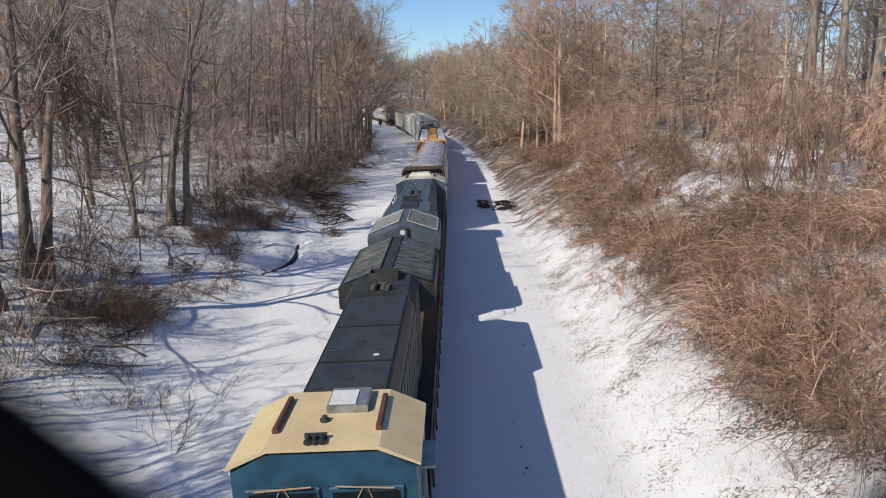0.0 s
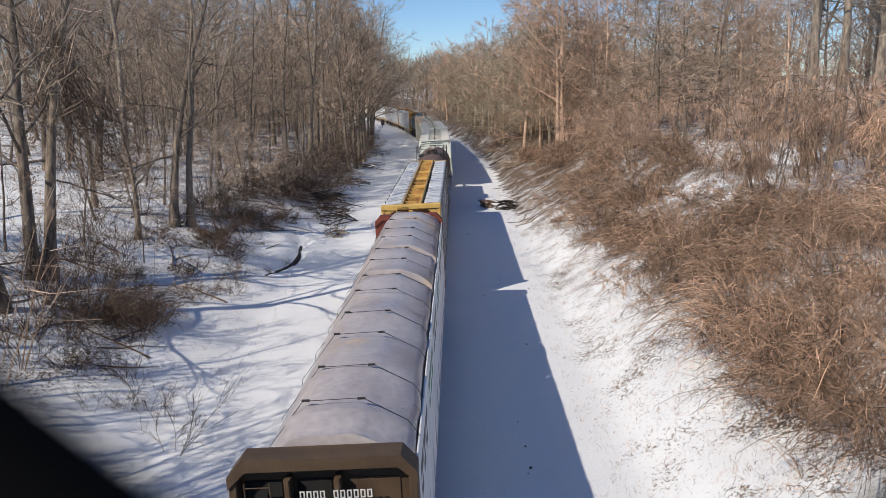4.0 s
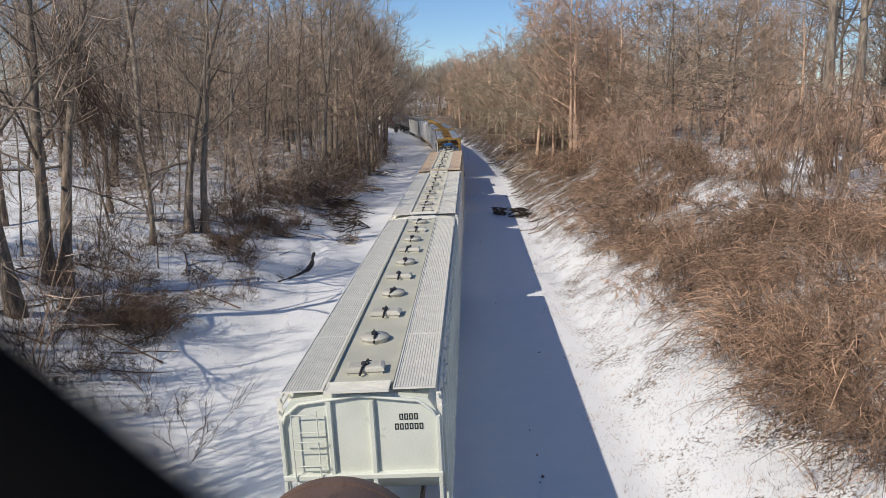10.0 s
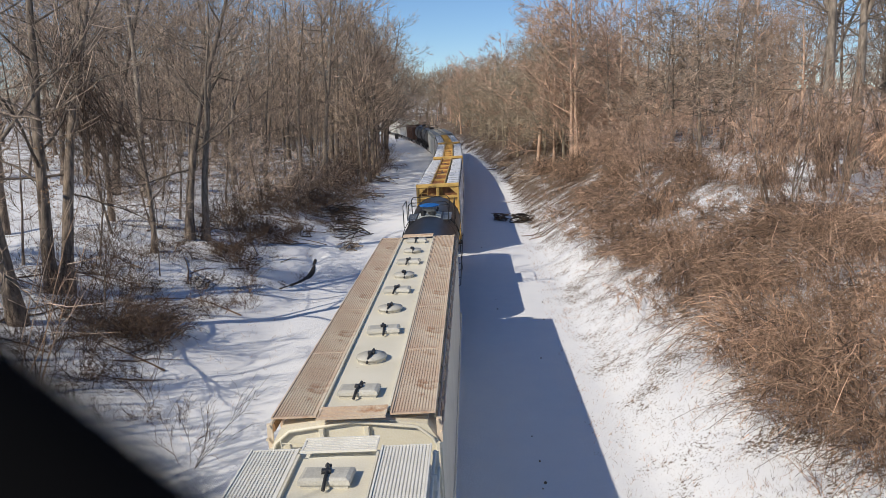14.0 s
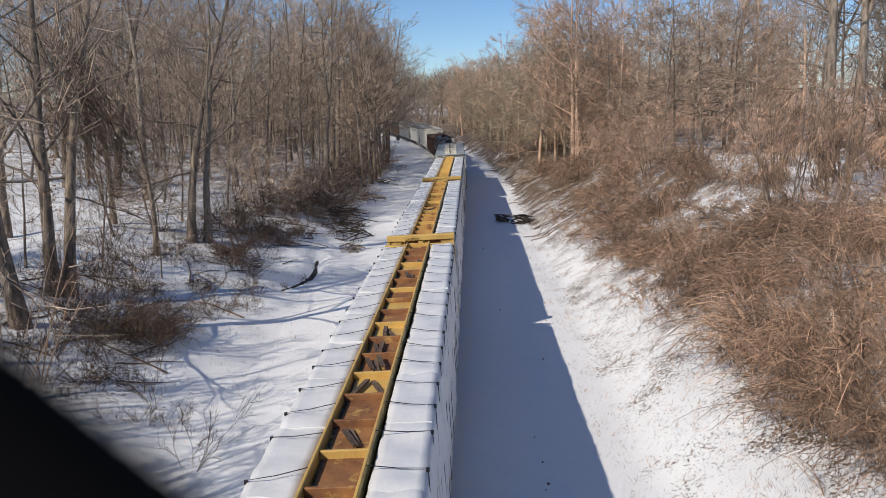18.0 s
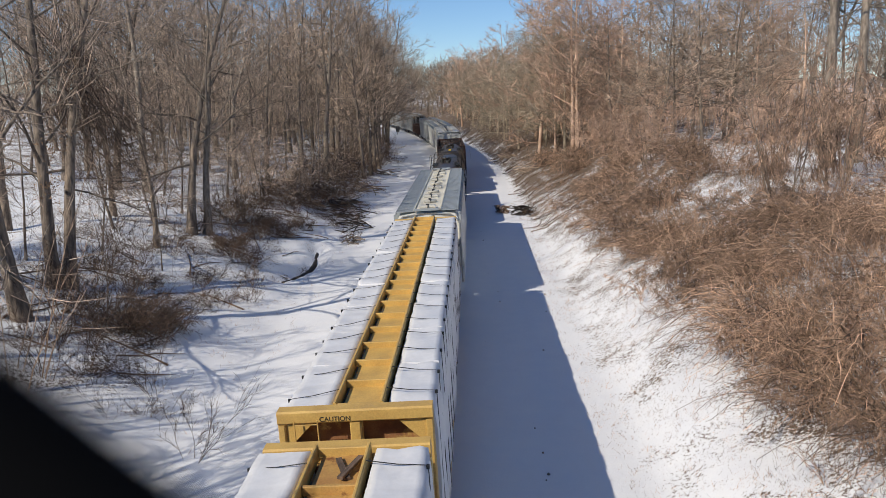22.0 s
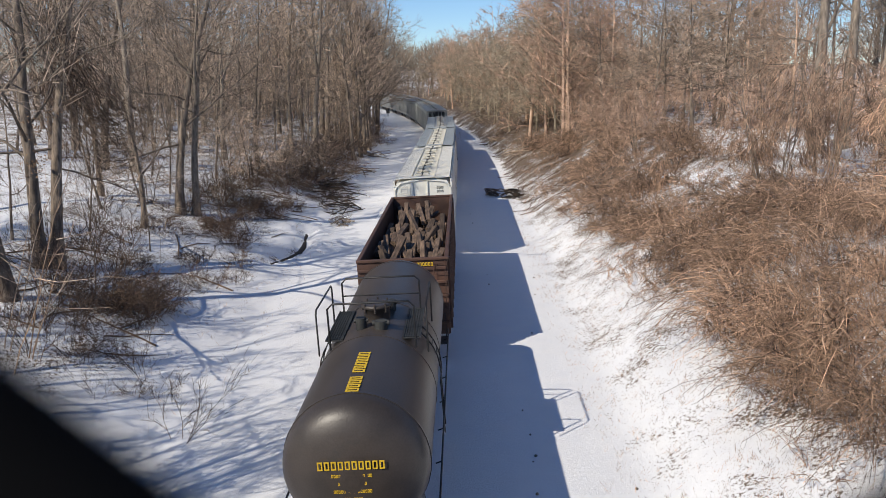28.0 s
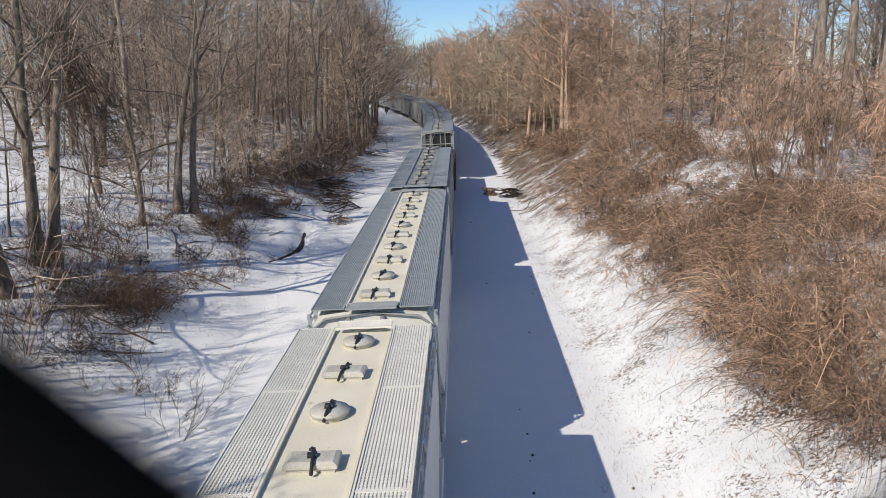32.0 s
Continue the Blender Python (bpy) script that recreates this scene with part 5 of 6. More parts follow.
    if marks:
        for j, mk in enumerate(marks.split("/")):
            bars(mk, 0.125, pose(0.95, -L + e - 0.006, 4.08 - j * 0.2), M_INKBLACK, car, label="black stencilled marks")
    running_gear(car, L, L - 2.0)
    CARS.append((car, (a + b) / 2, L - 2.0))
    return car


# ---- tank cars ----
def tank_car(a, b, r, paint, label, dome_at, marks="", ink=None, cover=False, pale=False, patch=False, length_marks="", platform=True, rand=1):
    L = (b - a) / 2
    car = thing("tank_car", label, "tank car", "freight cars of the train")
    zc, h = 4.28 - r, L - 0.05
    n = 40
    rings = []
    head = [(0.0, 0.10), (0.03, 0.35), (0.10, 0.60), (0.22, 0.80), (0.36, 0.92), (0.55, 0.985), (0.75, 1.0)]
    for y, f in [(-h + d, k) for d, k in head] + [(h - d, k) for d, k in reversed(head)]:
        rings.append([(r * f * math.cos(k * math.tau / n), y, zc + r * f * math.sin(k * math.tau / n)) for k in range(n)])
    part("tank_shell", Geo().loft(rings, True), paint, car)
    # raised bands round the jacket
    for i, y in enumerate((-h + 0.78, dome_at - 1.35, dome_at + 1.35, h - 0.78)):
        prof = circle(r + 0.012, n, 0, zc)
        part("jacket_band", Geo().prism(prof, y - 0.045, y + 0.045, True), paint, car)
    zt = zc + r
    # manway, valves and cover
    g = Geo().tube([(0, dome_at, zt - 0.1), (0, dome_at, zt + 0.28), (0, dome_at, zt + 0.285), (0, dome_at, zt + 0.36), (0, dome_at, zt + 0.37)], [0.33, 0.33, 0.37, 0.37, 0.30], 20)
    for k in range(8):
        x, y = 0.36 * math.cos(k * 0.785), dome_at + 0.36 * math.sin(k * 0.785)
        g.tube([(x, y, zt + 0.2), (x, y, zt + 0.42)], 0.028, 5)
    if cover:
        part("manway_neck", g, M_GALV, car)
        c = Geo()
        rings = [[(q * math.cos(k * math.tau / 9 + 0.2), dome_at + q * math.sin(k * math.tau / 9 + 0.2), z) for k in range(9)] for q, z in ((0.40, zt + 0.36), (0.54, zt + 0.39), (0.54, zt + 0.43), (0.32, zt + 0.50), (0.05, zt + 0.53))]
        part("manway_cover", c.loft(rings), M_BLUETARP, car, "bright blue tarpaulin cover")
    else:
        part("manway", g, paint, car)
    for dx, dy, q, hh in ((-0.3, -0.75, 0.13, 0.24), (0.18, -0.85, 0.16, 0.18), (0.3, 0.72, 0.12, 0.22)):
        v = Geo().tube([(dx, dome_at + dy, zt - 0.08), (dx, dome_at + dy, zt + hh)], q, 10)
        v.tube([(dx - q * 1.3, dome_at + dy, zt + hh * 0.7), (dx + q * 1.3, dome_at + dy, zt + hh * 0.7)], q * 0.45, 6)
        part("valve", v, M_SOOT, car)
    if pale or cover:
        prof = [(0.78 * math.cos(0) * 0 + (r + 0.02) * math.sin(t), zc + (r + 0.02) * math.cos(t)) for t in np.linspace(-0.42, 0.42, 11)]
        prof += [((r - 0.03) * math.sin(t), zc + (r - 0.03) * math.cos(t)) for t in np.linspace(0.42, -0.42, 11)]
        part("dome_patch", Geo().prism(prof, dome_at - 1.1, dome_at + 0.85, False), M_PALEPAINT if cover else M_SOOT, car)
    if pale:
        g = Geo().tube([(0.12, dome_at + 0.62, zt - 0.05), (0.12, dome_at + 0.62, zt + 0.62), (0.12, dome_at + 0.62, zt + 0.64), (0.12, dome_at + 0.62, zt + 0.60)], [0.26, 0.25, 0.22, 0.20], 18)
        part("valve_housing", g, M_HATCH, car, "weathered grey-green valve housing")
    # walkways and hand rails round the manway
    px, half = 1.02, 1.15
    gm = grating(0.42, half * 2, M_GALV if cover else M_SOOT, 7, 14)
    for s in (-1, 1):
        p = part("platform_grating", gm, None, car)
        p.location = (s * (px - 0.1), dome_at, zt - 0.20)
    rail_m = M_RAILBLACK
    zr = zt + 0.72
    for e in (-1, 1):
        y = dome_at + e * half
        g = Geo().tube([(-px, y, zt - 0.5), (-px, y, zr - 0.12), (-px + 0.12, y, zr), (px - 0.12, y, zr), (px, y, zr - 0.12), (px, y, zt - 0.5)], 0.026, 6)
        g.tube([(-px, y, zt + 0.25), (px, y, zt + 0.25)] if e > 0 else [(-px, y, zt + 0.22), (-px, y, zt + 0.24)], 0.02, 5)
        part("hand_rail", g, rail_m, car)
    for s in (-1, 1):
        x = s * (px + 0.28)
        g = Geo().tube([(x, dome_at - half, zt - 0.55), (x, dome_at - half, zr - 0.25), (x, dome_at - half + 0.1, zr - 0.15), (x, dome_at + half - 0.1, zr - 0.15), (x, dome_at + half, zr - 0.25), (x, dome_at + half, zt - 0.55)], 0.024, 6)
        part("hand_rail", g, rail_m, car)
        # a ladder down the flank
        t = Geo()
        for dy in (-0.24, 0.24):
            t.tube([(s * (r + 0.08) * math.sin(q), dome_at + dy, zc + (r + 0.08) * math.cos(q)) for q in np.linspace(0.62, 1.75, 8)] + [(s * (r + 0.1), dome_at + dy, 1.2)], 0.018, 5)
        for q in np.linspace(0.75, 1.7, 7):
            t.tube([(s * (r + 0.08) * math.sin(q), dome_at - 0.24, zc + (r + 0.08) * math.cos(q)), (s * (r + 0.08) * math.sin(q), dome_at + 0.24, zc + (r + 0.08) * math.cos(q))], 0.014, 5)
        part("ladder", t, rail_m, car)
        g = Geo().tube([(s * (r + 0.12), -h + 0.8, 1.9), (s * (r + 0.12), h - 0.8, 1.9)], 0.022, 6)
        for y in np.arange(-h + 0.8, h - 0.7, 1.6):
            g.tube([(s * (r - 0.02), y, 1.85), (s * (r + 0.12), y, 1.9)], 0.016, 5)
        part("side_rail", g, rail_m, car)
    # underframe, saddles, end platforms
    g = Geo().box(-0.35, 0.35, -L - 0.5, L + 0.5, 0.85, 1.15, 0.03)
    part("centre_sill", g, M_STEEL, car)
    for y in (-L + 1.6, L - 1.6):
        part("saddle", Geo().loft([[(x, y + d, z) for x, d, z in ((-1.3, -0.25, 1.0), (1.3, -0.25, 1.0), (1.3, 0.25, 1.0), (-1.3, 0.25, 1.0))], [(x, y + d, z) for x, d, z in ((-1.1, -0.2, zc - r * 0.6), (1.1, -0.2, zc - r * 0.6), (1.1, 0.2, zc - r * 0.6), (-1.1, 0.2, zc - r * 0.6))]]), paint, car)
    for e in (-1, 1):
        y0, y1 = sorted((e * (L - 0.1), e * (L + 0.55)))
        part("end_platform", Geo().box(-1.5, 1.5, y0, y1, 1.10, 1.18, 0.02), M_STEEL, car)
        g = Geo().tube([(-1.45, e * (L + 0.5), 1.18), (-1.45, e * (L + 0.5), 2.0), (1.45, e * (L + 0.5), 2.0), (1.45, e * (L + 0.5), 1.18)], 0.022, 6)
        g.tube([(0.5, e * (L + 0.45), 1.1), (0.5, e * (L + 0.45), 2.2)], 0.03, 6)
        part("end_rail", g, rail_m, car)
    if marks:
        for j, (mk, s) in enumerate(marks):
            bars(mk, s, pose(0.0, -h + 0.012 + 0.02 * j * j * 0, zc + 0.32 - j * 0.16 - (0.05 if j else 0), 0, 0, 0), ink, car, label="yellow stencilled marks")
    if length_marks:
        x = -0.20 if cover else 0.0
        bars(length_marks, 0.26, pose(x, dome_at - 3.6 if not cover else dome_at + 3.2, zc + math.sqrt(r * r - x * x) + 0.012, 0, -math.degrees(math.asin(x / r)) * -1, 0), ink, car, plane="xy", label="stencilled marks along the tank top")
    if patch:
        g = Geo()
        pts = [(0.0, -0.34), (0.12, -0.2), (0.14, 0.1), (0.03, 0.36), (-0.1, 0.3), (-0.13, -0.1)]
        pts = [(x * 1.3 + 0.42 - 0.25 * y, y * 1.2) for x, y in pts]
        prof = [(x, dome_at - 6.7 + y, zc + math.sqrt(r * r - x * x) + 0.008) for x, y in pts]
        part("worn_patch", g.loft([prof, [(x, y, z + 0.006) for x, y, z in prof]]), M_PALEPAINT, car, "white patch of peeled paint")
    running_gear(car, L + 0.55, L - 1.6)
    CARS.append((car, (a + b) / 2, L - 1.6))
    return car


# ---- lumber on centre-beam cars ----
def pack_mesh(seed, ln, w, z0, z1, material, rough=0.03):
    """A wrapped stack of boards: a soft box with creased film."""
    R = random.Random(seed)
    g = Geo()
    ny, prof = 20, []
    k = 7
    prof += [(0.0, z0 + (z1 - z0) * i / k) for i in range(k)]
    prof += [(w * i / 5, z1) for i in range(6)]
    prof += [(w, z1 - (z1 - z0) * i / k) for i in range(1, k + 1)]
    o = Vector((seed * 3.7, seed * 1.3, 0))
    secs = []
    for j in range(ny + 1):
        y = -ln / 2 + ln * j / ny
        ring = []
        for x, z in prof:
            n1 = noise.noise(Vector((x * 2.1, y * 1.7, z * 1.1)) + o)
            n2 = noise.noise(Vector((x * 6, y * 6.5, z * 2.0)) + o)
            d = rough * (n1 * 1.5 + n2 * 0.7)
            sag = 0.012 if j in (0, ny) else 0.0
            cx = 0.05 if z >= z1 - 1e-6 and (x < 1e-6 or x > w - 1e-6) else 0
            ring.append((x + (d if z < z1 else 0) * (1 if x > w / 2 else -1) + (cx if x < w / 2 else -cx), y, z + (d - sag if z >= z1 - 1e-6 else 0)))
        secs.append(ring)
    g.loft(secs, True)
    return g.mesh("lumber_pack", material)


PACKS = [pack_mesh(i, 2.40, 0.92, 1.25, 4.52, M_WRAP, 0.014 + 0.008 * (i % 3)) for i in range(4)]
PACKS_LOOSE = [pack_mesh(10 + i, 2.40, 0.94, 1.25, 4.54, M_WRAP, 0.036) for i in range(4)]


def bulkhead(car, y, s, w, zt, frame_m, panel_m, caution=True, brace=True):
    """An end wall: posts, beams and recessed plates. s: the way it faces."""
    d = lambda a, b: (min(y + s * a, y + s * b), max(y + s * a, y + s * b))
    for x0, x1 in ((-w, -w + 0.13), (w - 0.13, w), (-0.10, 0.10)):
        part("post", Geo().box(x0, x1, *d(-0.05, 0.22), 1.1, zt - 0.26, 0.02), frame_m, car)
    part("top_beam", Geo().box(-w, w, *d(-0.06, 0.24), zt - 0.24, zt, 0.03), frame_m, car)
    for z in (1.6, 2.3, 3.0, 3.75):
        part("cross_beam", Geo().box(-w + 0.13, w - 0.13, *d(0.0, 0.14), z, z + 0.17, 0.02), frame_m, car)
    part("end_plate", Geo().box(-w + 0.05, w - 0.05, *d(-0.045, -0.005), 1.1, 3.8), panel_m, car)
    # set-back brown plate whose darker colour stands for shade in the upper opening
    part("upper_recess", Geo().box(-w + 0.05, w - 0.05, *d(-0.20, -0.16), 3.7, zt - 0.26), M_RUSTBROWN, car)
    if brace:
        for q in (-1, 1):
            g = Geo()
            pts = [(q * (w - 0.12), zt - 0.27), (q * (w - 0.62), zt - 0.27), (q * (w - 0.12), zt - 0.75)]
            yy = d(0.10, 0.16)
            g.add([(x, e, z) for e in yy for x, z in pts], [(0, 1, 2), (5, 4, 3), (0, 3, 4, 1), (1, 4, 5, 2), (2, 5, 3, 0)])
            part("gusset", g, frame_m, car)
    part("ladder", ladder(Geo(), -w * 0.62, y + s * 0.3, 1.1, zt - 0.15, 0.42), frame_m, car)
    if caution:
        words("CAUTION", 0.125, pose(-0.35 * s * -1, y + s * 0.245, zt - 0.2, 90, 0, 0 if s < 0 else 180), M_INKBLACK, car)


def centerbeam(a, b, label, frame_m, trough_m, packs, dunnage=0, rand=1):
    R = random.Random(rand)
    L = (b - a) / 2
    car = thing("centerbeam_car", label, "lumber car", "freight cars of the train")
    zt = 4.72
    part("deck", Geo().box(-1.4, 1.4, -L - 0.3, L + 0.3, 0.95, 1.2, 0.03), frame_m, car)
    part("centre_sill", Geo().box(-0.3, 0.3, -L - 0.5, L + 0.5, 0.62, 0.95, 0.02), frame_m, car)
    for s in (-1, 1):
        bulkhead(car, s * L, s, 1.40, zt if s < 0 else 4.5, frame_m, frame_m)
    # the spine: posts, two top chords, ribs between them and a floor plate below
    for x in (-0.47, 0.40):
        part("top_chord", Geo().box(x, x + 0.06, -L + 0.25, L - 0.25, 4.38, 4.66, 0.015), frame_m, car)
    n = 18
    pitch = (2 * L - 0.6) / n
    for i in range(n + 1):
        y = -L + 0.3 + pitch * i
        part("rib", Geo().box(-0.40, 0.40, y - 0.035, y + 0.035, 4.46, 4.62, 0.012), trough_m if i % 3 else frame_m, car)
        if i % 2 == 0:
            part("spine_post", Geo().box(-0.30, 0.30, y - 0.08, y + 0.08, 1.2, 4.42), frame_m, car)
    for i in range(n):
        y = -L + 0.3 + pitch * i
        part("trough_plate", Geo().box(-0.33, 0.40, y + 0.037, y + pitch - 0.037, 4.44, 4.48), trough_m if R.random() < 0.85 else frame_m, car)
        if R.random() < dunnage:
            for k in range(R.randint(1, 3)):
                p = part("dunnage_board", Geo().box(-0.05, 0.05, -0.36, 0.36, 0, 0.05, 0.006), M_TIEWOOD, car, "loose weathered dunnage board")
                p.matrix_basis = pose(R.uniform(-0.22, 0.22), y + pitch / 2 + R.uniform(-.1, .1), 4.482 + 0.051 * k, 0, 0, R.uniform(-28, 28))
    # wrapped lumber along both sides, strapped down
    m = 9
    pl = (2 * L - 0.5) / m
    for s in (-1, 1):
        for i in range(m):
            me = packs[R.randrange(len(packs))]
            p = part("lumber_pack", me, None, car, "white wrapped lumber pack")
            y = -L + 0.25 + pl * (i + 0.5)
            p.matrix_basis = (pose(0.49 + R.uniform(0, .015), y, R.uniform(-0.03, 0.015)) if s > 0 else pose(-0.49 - R.uniform(0, .015), y, R.uniform(-0.03, 0.015), 0, 0, 180)) @ Matrix.Diagonal((1, (pl - 0.006) / 2.40, 1, 1))
    for i in range(n):
        y = -L + 0.3 + pitch * (i + 0.5) + R.uniform(-.08, .08)
        for s in (-1, 1):
            k = R.uniform(-0.16, 0.16)
            g = Geo().tube([(s * 0.46, y, 4.66), (s * 0.95, y + k / 2, 4.58), (s * 1.42, y + k, 4.55), (s * 1.45, y + k, 1.2)], 0.009, 4)
            g.box(min(s * 1.385, s * 1.44), max(s * 1.385, s * 1.44), y + k - 0.028, y + k + 0.028, 4.49, 4.55, 0.01)
            part("strap", g, M_STRAP, car, "black strap with corner guard")
    running_gear(car, L + 0.5, L - 2.4)
    CARS.append((car, (a + b) / 2, L - 2.4))
    return car


def tarped_car(a, b):
    """A bulkhead flat car with one long load under grey film."""
    L = (b - a) / 2
    car = thing("bulkhead_flat_car", "brown bulkhead flat car with lumber under grey wrinkled film", "lumber car", "freight cars of the train")
    part("deck", Geo().box(-1.4, 1.4, -L - 0.3, L + 0.3, 0.95, 1.2, 0.03), M_BRONZE, car)
    part("centre_sill", Geo().box(-0.3, 0.3, -L - 0.5, L + 0.5, 0.62, 0.95, 0.02), M_BRONZE, car)
    # the front bulkhead has a cut-off left shoulder and bays drawn as sheets
    for s, fm in ((-1, M_BRONZE), (1, M_REDBROWN)):
        y = s * L
        d = lambda p, q: (min(y + s * p, y + s * q), max(y + s * p, y + s * q))
        prof = [(-1.5, 1.1), (-1.5, 4.22), (-1.28, 4.48), (-0.6, 4.50), (0.9, 4.50), (1.28, 4.48), (1.5, 4.22), (1.5, 1.1)]
        part("end_plate", Geo().prism(prof, *d(-0.1, -0.03)), fm, car)
        for x0, x1 in ((-1.5, -1.36), (1.36, 1.5), (-0.62, -0.52), (0.18, 0.28)):
            part("post", Geo().box(x0, x1, *d(-0.02, 0.22), 1.1, 4.2, 0.02), fm, car)
        g = Geo()
        outer = [(-1.5, 4.1), (-1.5, 4.3), (-1.26, 4.58), (1.26, 4.58), (1.5, 4.3), (1.5, 4.1), (1.2, 4.38), (-1.2, 4.38)]
        part("top_beam", g.prism(outer, *d(-0.2, 0.26)), fm, car)
        for z in (1.7, 2.5, 3.25):
            part("cross_beam", Geo().box(-1.36, 1.36, *d(-0.025, 0.12), z, z + 0.12, 0.015), fm, car)
        # near-black sheets put the shade of open bays onto the end plate
        for x0, x1, z0, z1 in ((-1.3, -0.7, 3.42, 4.1), (-0.45, 0.1, 3.42, 4.1), (0.36, 1.2, 3.42, 4.1), (-1.3, -0.7, 2.66, 3.2)):
            part("dark_bay", Geo().box(x0, x1, *d(-0.028, -0.01), z0, z1), M_SHADESEAM if x0 < 0.2 else fm, car)
        part("ladder", ladder(Geo(), -1.02, y + s * 0.28, 1.1, 4.2, 0.4), fm, car)
    bars("0000 000000", 0.14, pose(0.2, -L - 0.235, 3.95), M_INKWHITE, car, label="white stencilled marks")
    # six lengths of load, each under its own stretch of creased film
    n = 6
    pl = (2 * L - 0.5) / n
    for i in range(n):
        y0 = -L + 0.25 + pl * i
        secs = []
        for j in range(11):
            y = y0 + pl * j / 10
            dip = 0.10 * abs(math.sin((y + L) * 0.9)) + (0.12 if i == 0 and j < 2 else 0) + (0.25 * math.exp(-((y - y0 - pl) / 0.5) ** 2) if i in (2, 3) else 0)
            base = [(-1.40, 1.2), (-1.40, 2.6), (-1.38, 3.7), (-1.1, 4.18), (-0.8, 4.62), (-0.5, 4.84), (0.0, 4.87), (0.45, 4.85), (0.62, 4.80), (0.95, 4.66), (1.25, 4.50), (1.40, 4.34), (1.42, 3.5), (1.42, 2.4), (1.42, 1.2)]
            ring = []
            for x, z in base:
                q = noise.noise((x * 1.6, y * 1.3, z)) * 0.06 + noise.noise((x * 5, y * 4, z * 3)) * 0.025
                ring.append((x + (q if abs(x) > 1 else 0), y, z + (q - dip if z > 3.8 else 0)))
            secs.append(ring)
        part("film_cover", Geo().loft(secs, True), M_FILM, car, "grey creased film over lumber")
        # printed white wrap on the flank with green and black marks
        for s in (1,):
            part("side_wrap", Geo().box(min(s * 1.445, s * 1.485), max(s * 1.445, s * 1.485), y0 + 0.05, y0 + pl - 0.05, 1.25, 4.22, 0.01), M_WRAP, car, "white printed lumber wrap")
            g = Geo()
            for k in range(3):
                yy = y0 + 0.5 + k * (pl - 0.9) / 3
                g.box(min(s * 1.486, s * 1.49), max(s * 1.486, s * 1.49), yy, yy + 0.75, 3.6, 3.85).box(min(s * 1.486, s * 1.49), max(s * 1.486, s * 1.49), yy, yy + 0.5, 3.25, 3.45)
            part("print", g, M_INKGREEN if i % 2 else M_INKBLACK, car, "printed bars on the wrap")
        for k in range(2):
            y = y0 + pl * (0.3 + 0.45 * k)
            g = Geo().tube([(-1.44, y + 0.25, 1.3), (-1.42, y + 0.2, 3.75), (-0.55, y, 4.86), (0.5, y, 4.88), (1.28, y - 0.15, 4.50), (1.46, y - 0.2, 4.25), (1.49, y - 0.2, 1.3)], 0.007, 4)
            for x in (-0.5, 0.48):
                g.box(x - 0.07, x + 0.07, y - 0.018, y + 0.018, 4.85, 4.89, 0.008)
            part("strap", g, M_STRAP, car, "black strap with buckles")
    running_gear(car, L + 0.5, L - 2.4)
    CARS.append((car, (a + b) / 2, L - 2.4))


def gondola(a, b, zt, label, ties=0, rand=1, marks=True):
    R = random.Random(rand)
    L = (b - a) / 2
    w = 1.58
    car = thing("gondola_car", label, "gondola car", "freight cars of the train")
    part("floor", Geo().box(-w, w, -L, L, 1.0, 1.14, 0.02), M_GONDOLA, car)
    part("centre_sill", Geo().box(-0.3, 0.3, -L - 0.4, L + 0.4, 0.62, 1.0, 0.02), M_GONDOLA, car)
    for s in (-1, 1):
        part("side_wall", Geo().box(min(s * (w - 0.04), s * w), max(s * (w - 0.04), s * w), -L, L, 1.14, zt - 0.1), M_GONDOLA, car)
        part("top_chord", Geo().box(min(s * (w - 0.10), s * (w + 0.05)), max(s * (w - 0.10), s * (w + 0.05)), -L, L, zt - 0.1, zt, 0.02), M_GONDOLA, car)
        for i in range(12):
            y = -L + 0.4 + (2 * L - 0.8) * i / 11
            part("side_stake", Geo().box(min(s * w, s * (w + 0.09)), max(s * w, s * (w + 0.09)), y - 0.06, y + 0.06, 1.1, zt - 0.1, 0.015), M_GONDOLA, car)
        y0, y1 = sorted((s * L, s * (L - 0.05)))
        part("end_wall", Geo().box(-w + 0.04, w - 0.04, y0, y1, 1.14, zt - 0.1), M_GONDOLA, car)
        y0, y1 = sorted((s * (L + 0.07), s * (L - 0.08)))
        part("end_chord", Geo().box(-w - 0.05, w + 0.05, y0, y1, zt - 0.098, zt + 0.004, 0.02), M_GONDOLA, car)
        for z in np.arange(1.4, zt - 0.4, 0.5):
            y0, y1 = sorted((s * L, s * (L + 0.08)))
            part("end_rib", Geo().box(-w, w, y0, y1, z, z + 0.12, 0.02), M_GONDOLA, car)
        part("ladder", ladder(Geo(), -1.3 * s, s * (L + 0.13), 1.0, zt - 0.1, 0.4), M_GONDOLA, car)
    if marks:
        bars("0000 000000", 0.13, pose(0.55, -L - 0.084, zt - 0.22), M_INK, car, label="yellow stencilled marks")
    for k in range(ties):
        ln = R.choice((2.6, 2.6, 2.5, 1.9, 1.3))
        q = Geo().box(-0.115, 0.115, -ln / 2, ln / 2, -0.09, 0.09, R.uniform(0.012, 0.03))
        layer = k / ties
        y = R.uniform(-L + 1.4, L - 1.4)
        x = R.uniform(-1.3, 1.3)
        z = 1.5 + 1.95 * layer + 0.25 * noise.noise((x, y * 0.5, 3))
        p = part("railroad_tie", q, M_TIEWOOD, car, "weathered dark wooden railroad tie" if k == 0 else "")
        yaw = R.choice((0, 0, 0, 0, 0, 0, 1)) * R.uniform(-45, 45) + R.uniform(-9, 9)
        reach = 1.46 - 0.5 * ln * abs(math.sin(radians(yaw))) - 0.12
        x = max(-reach, min(reach, x))
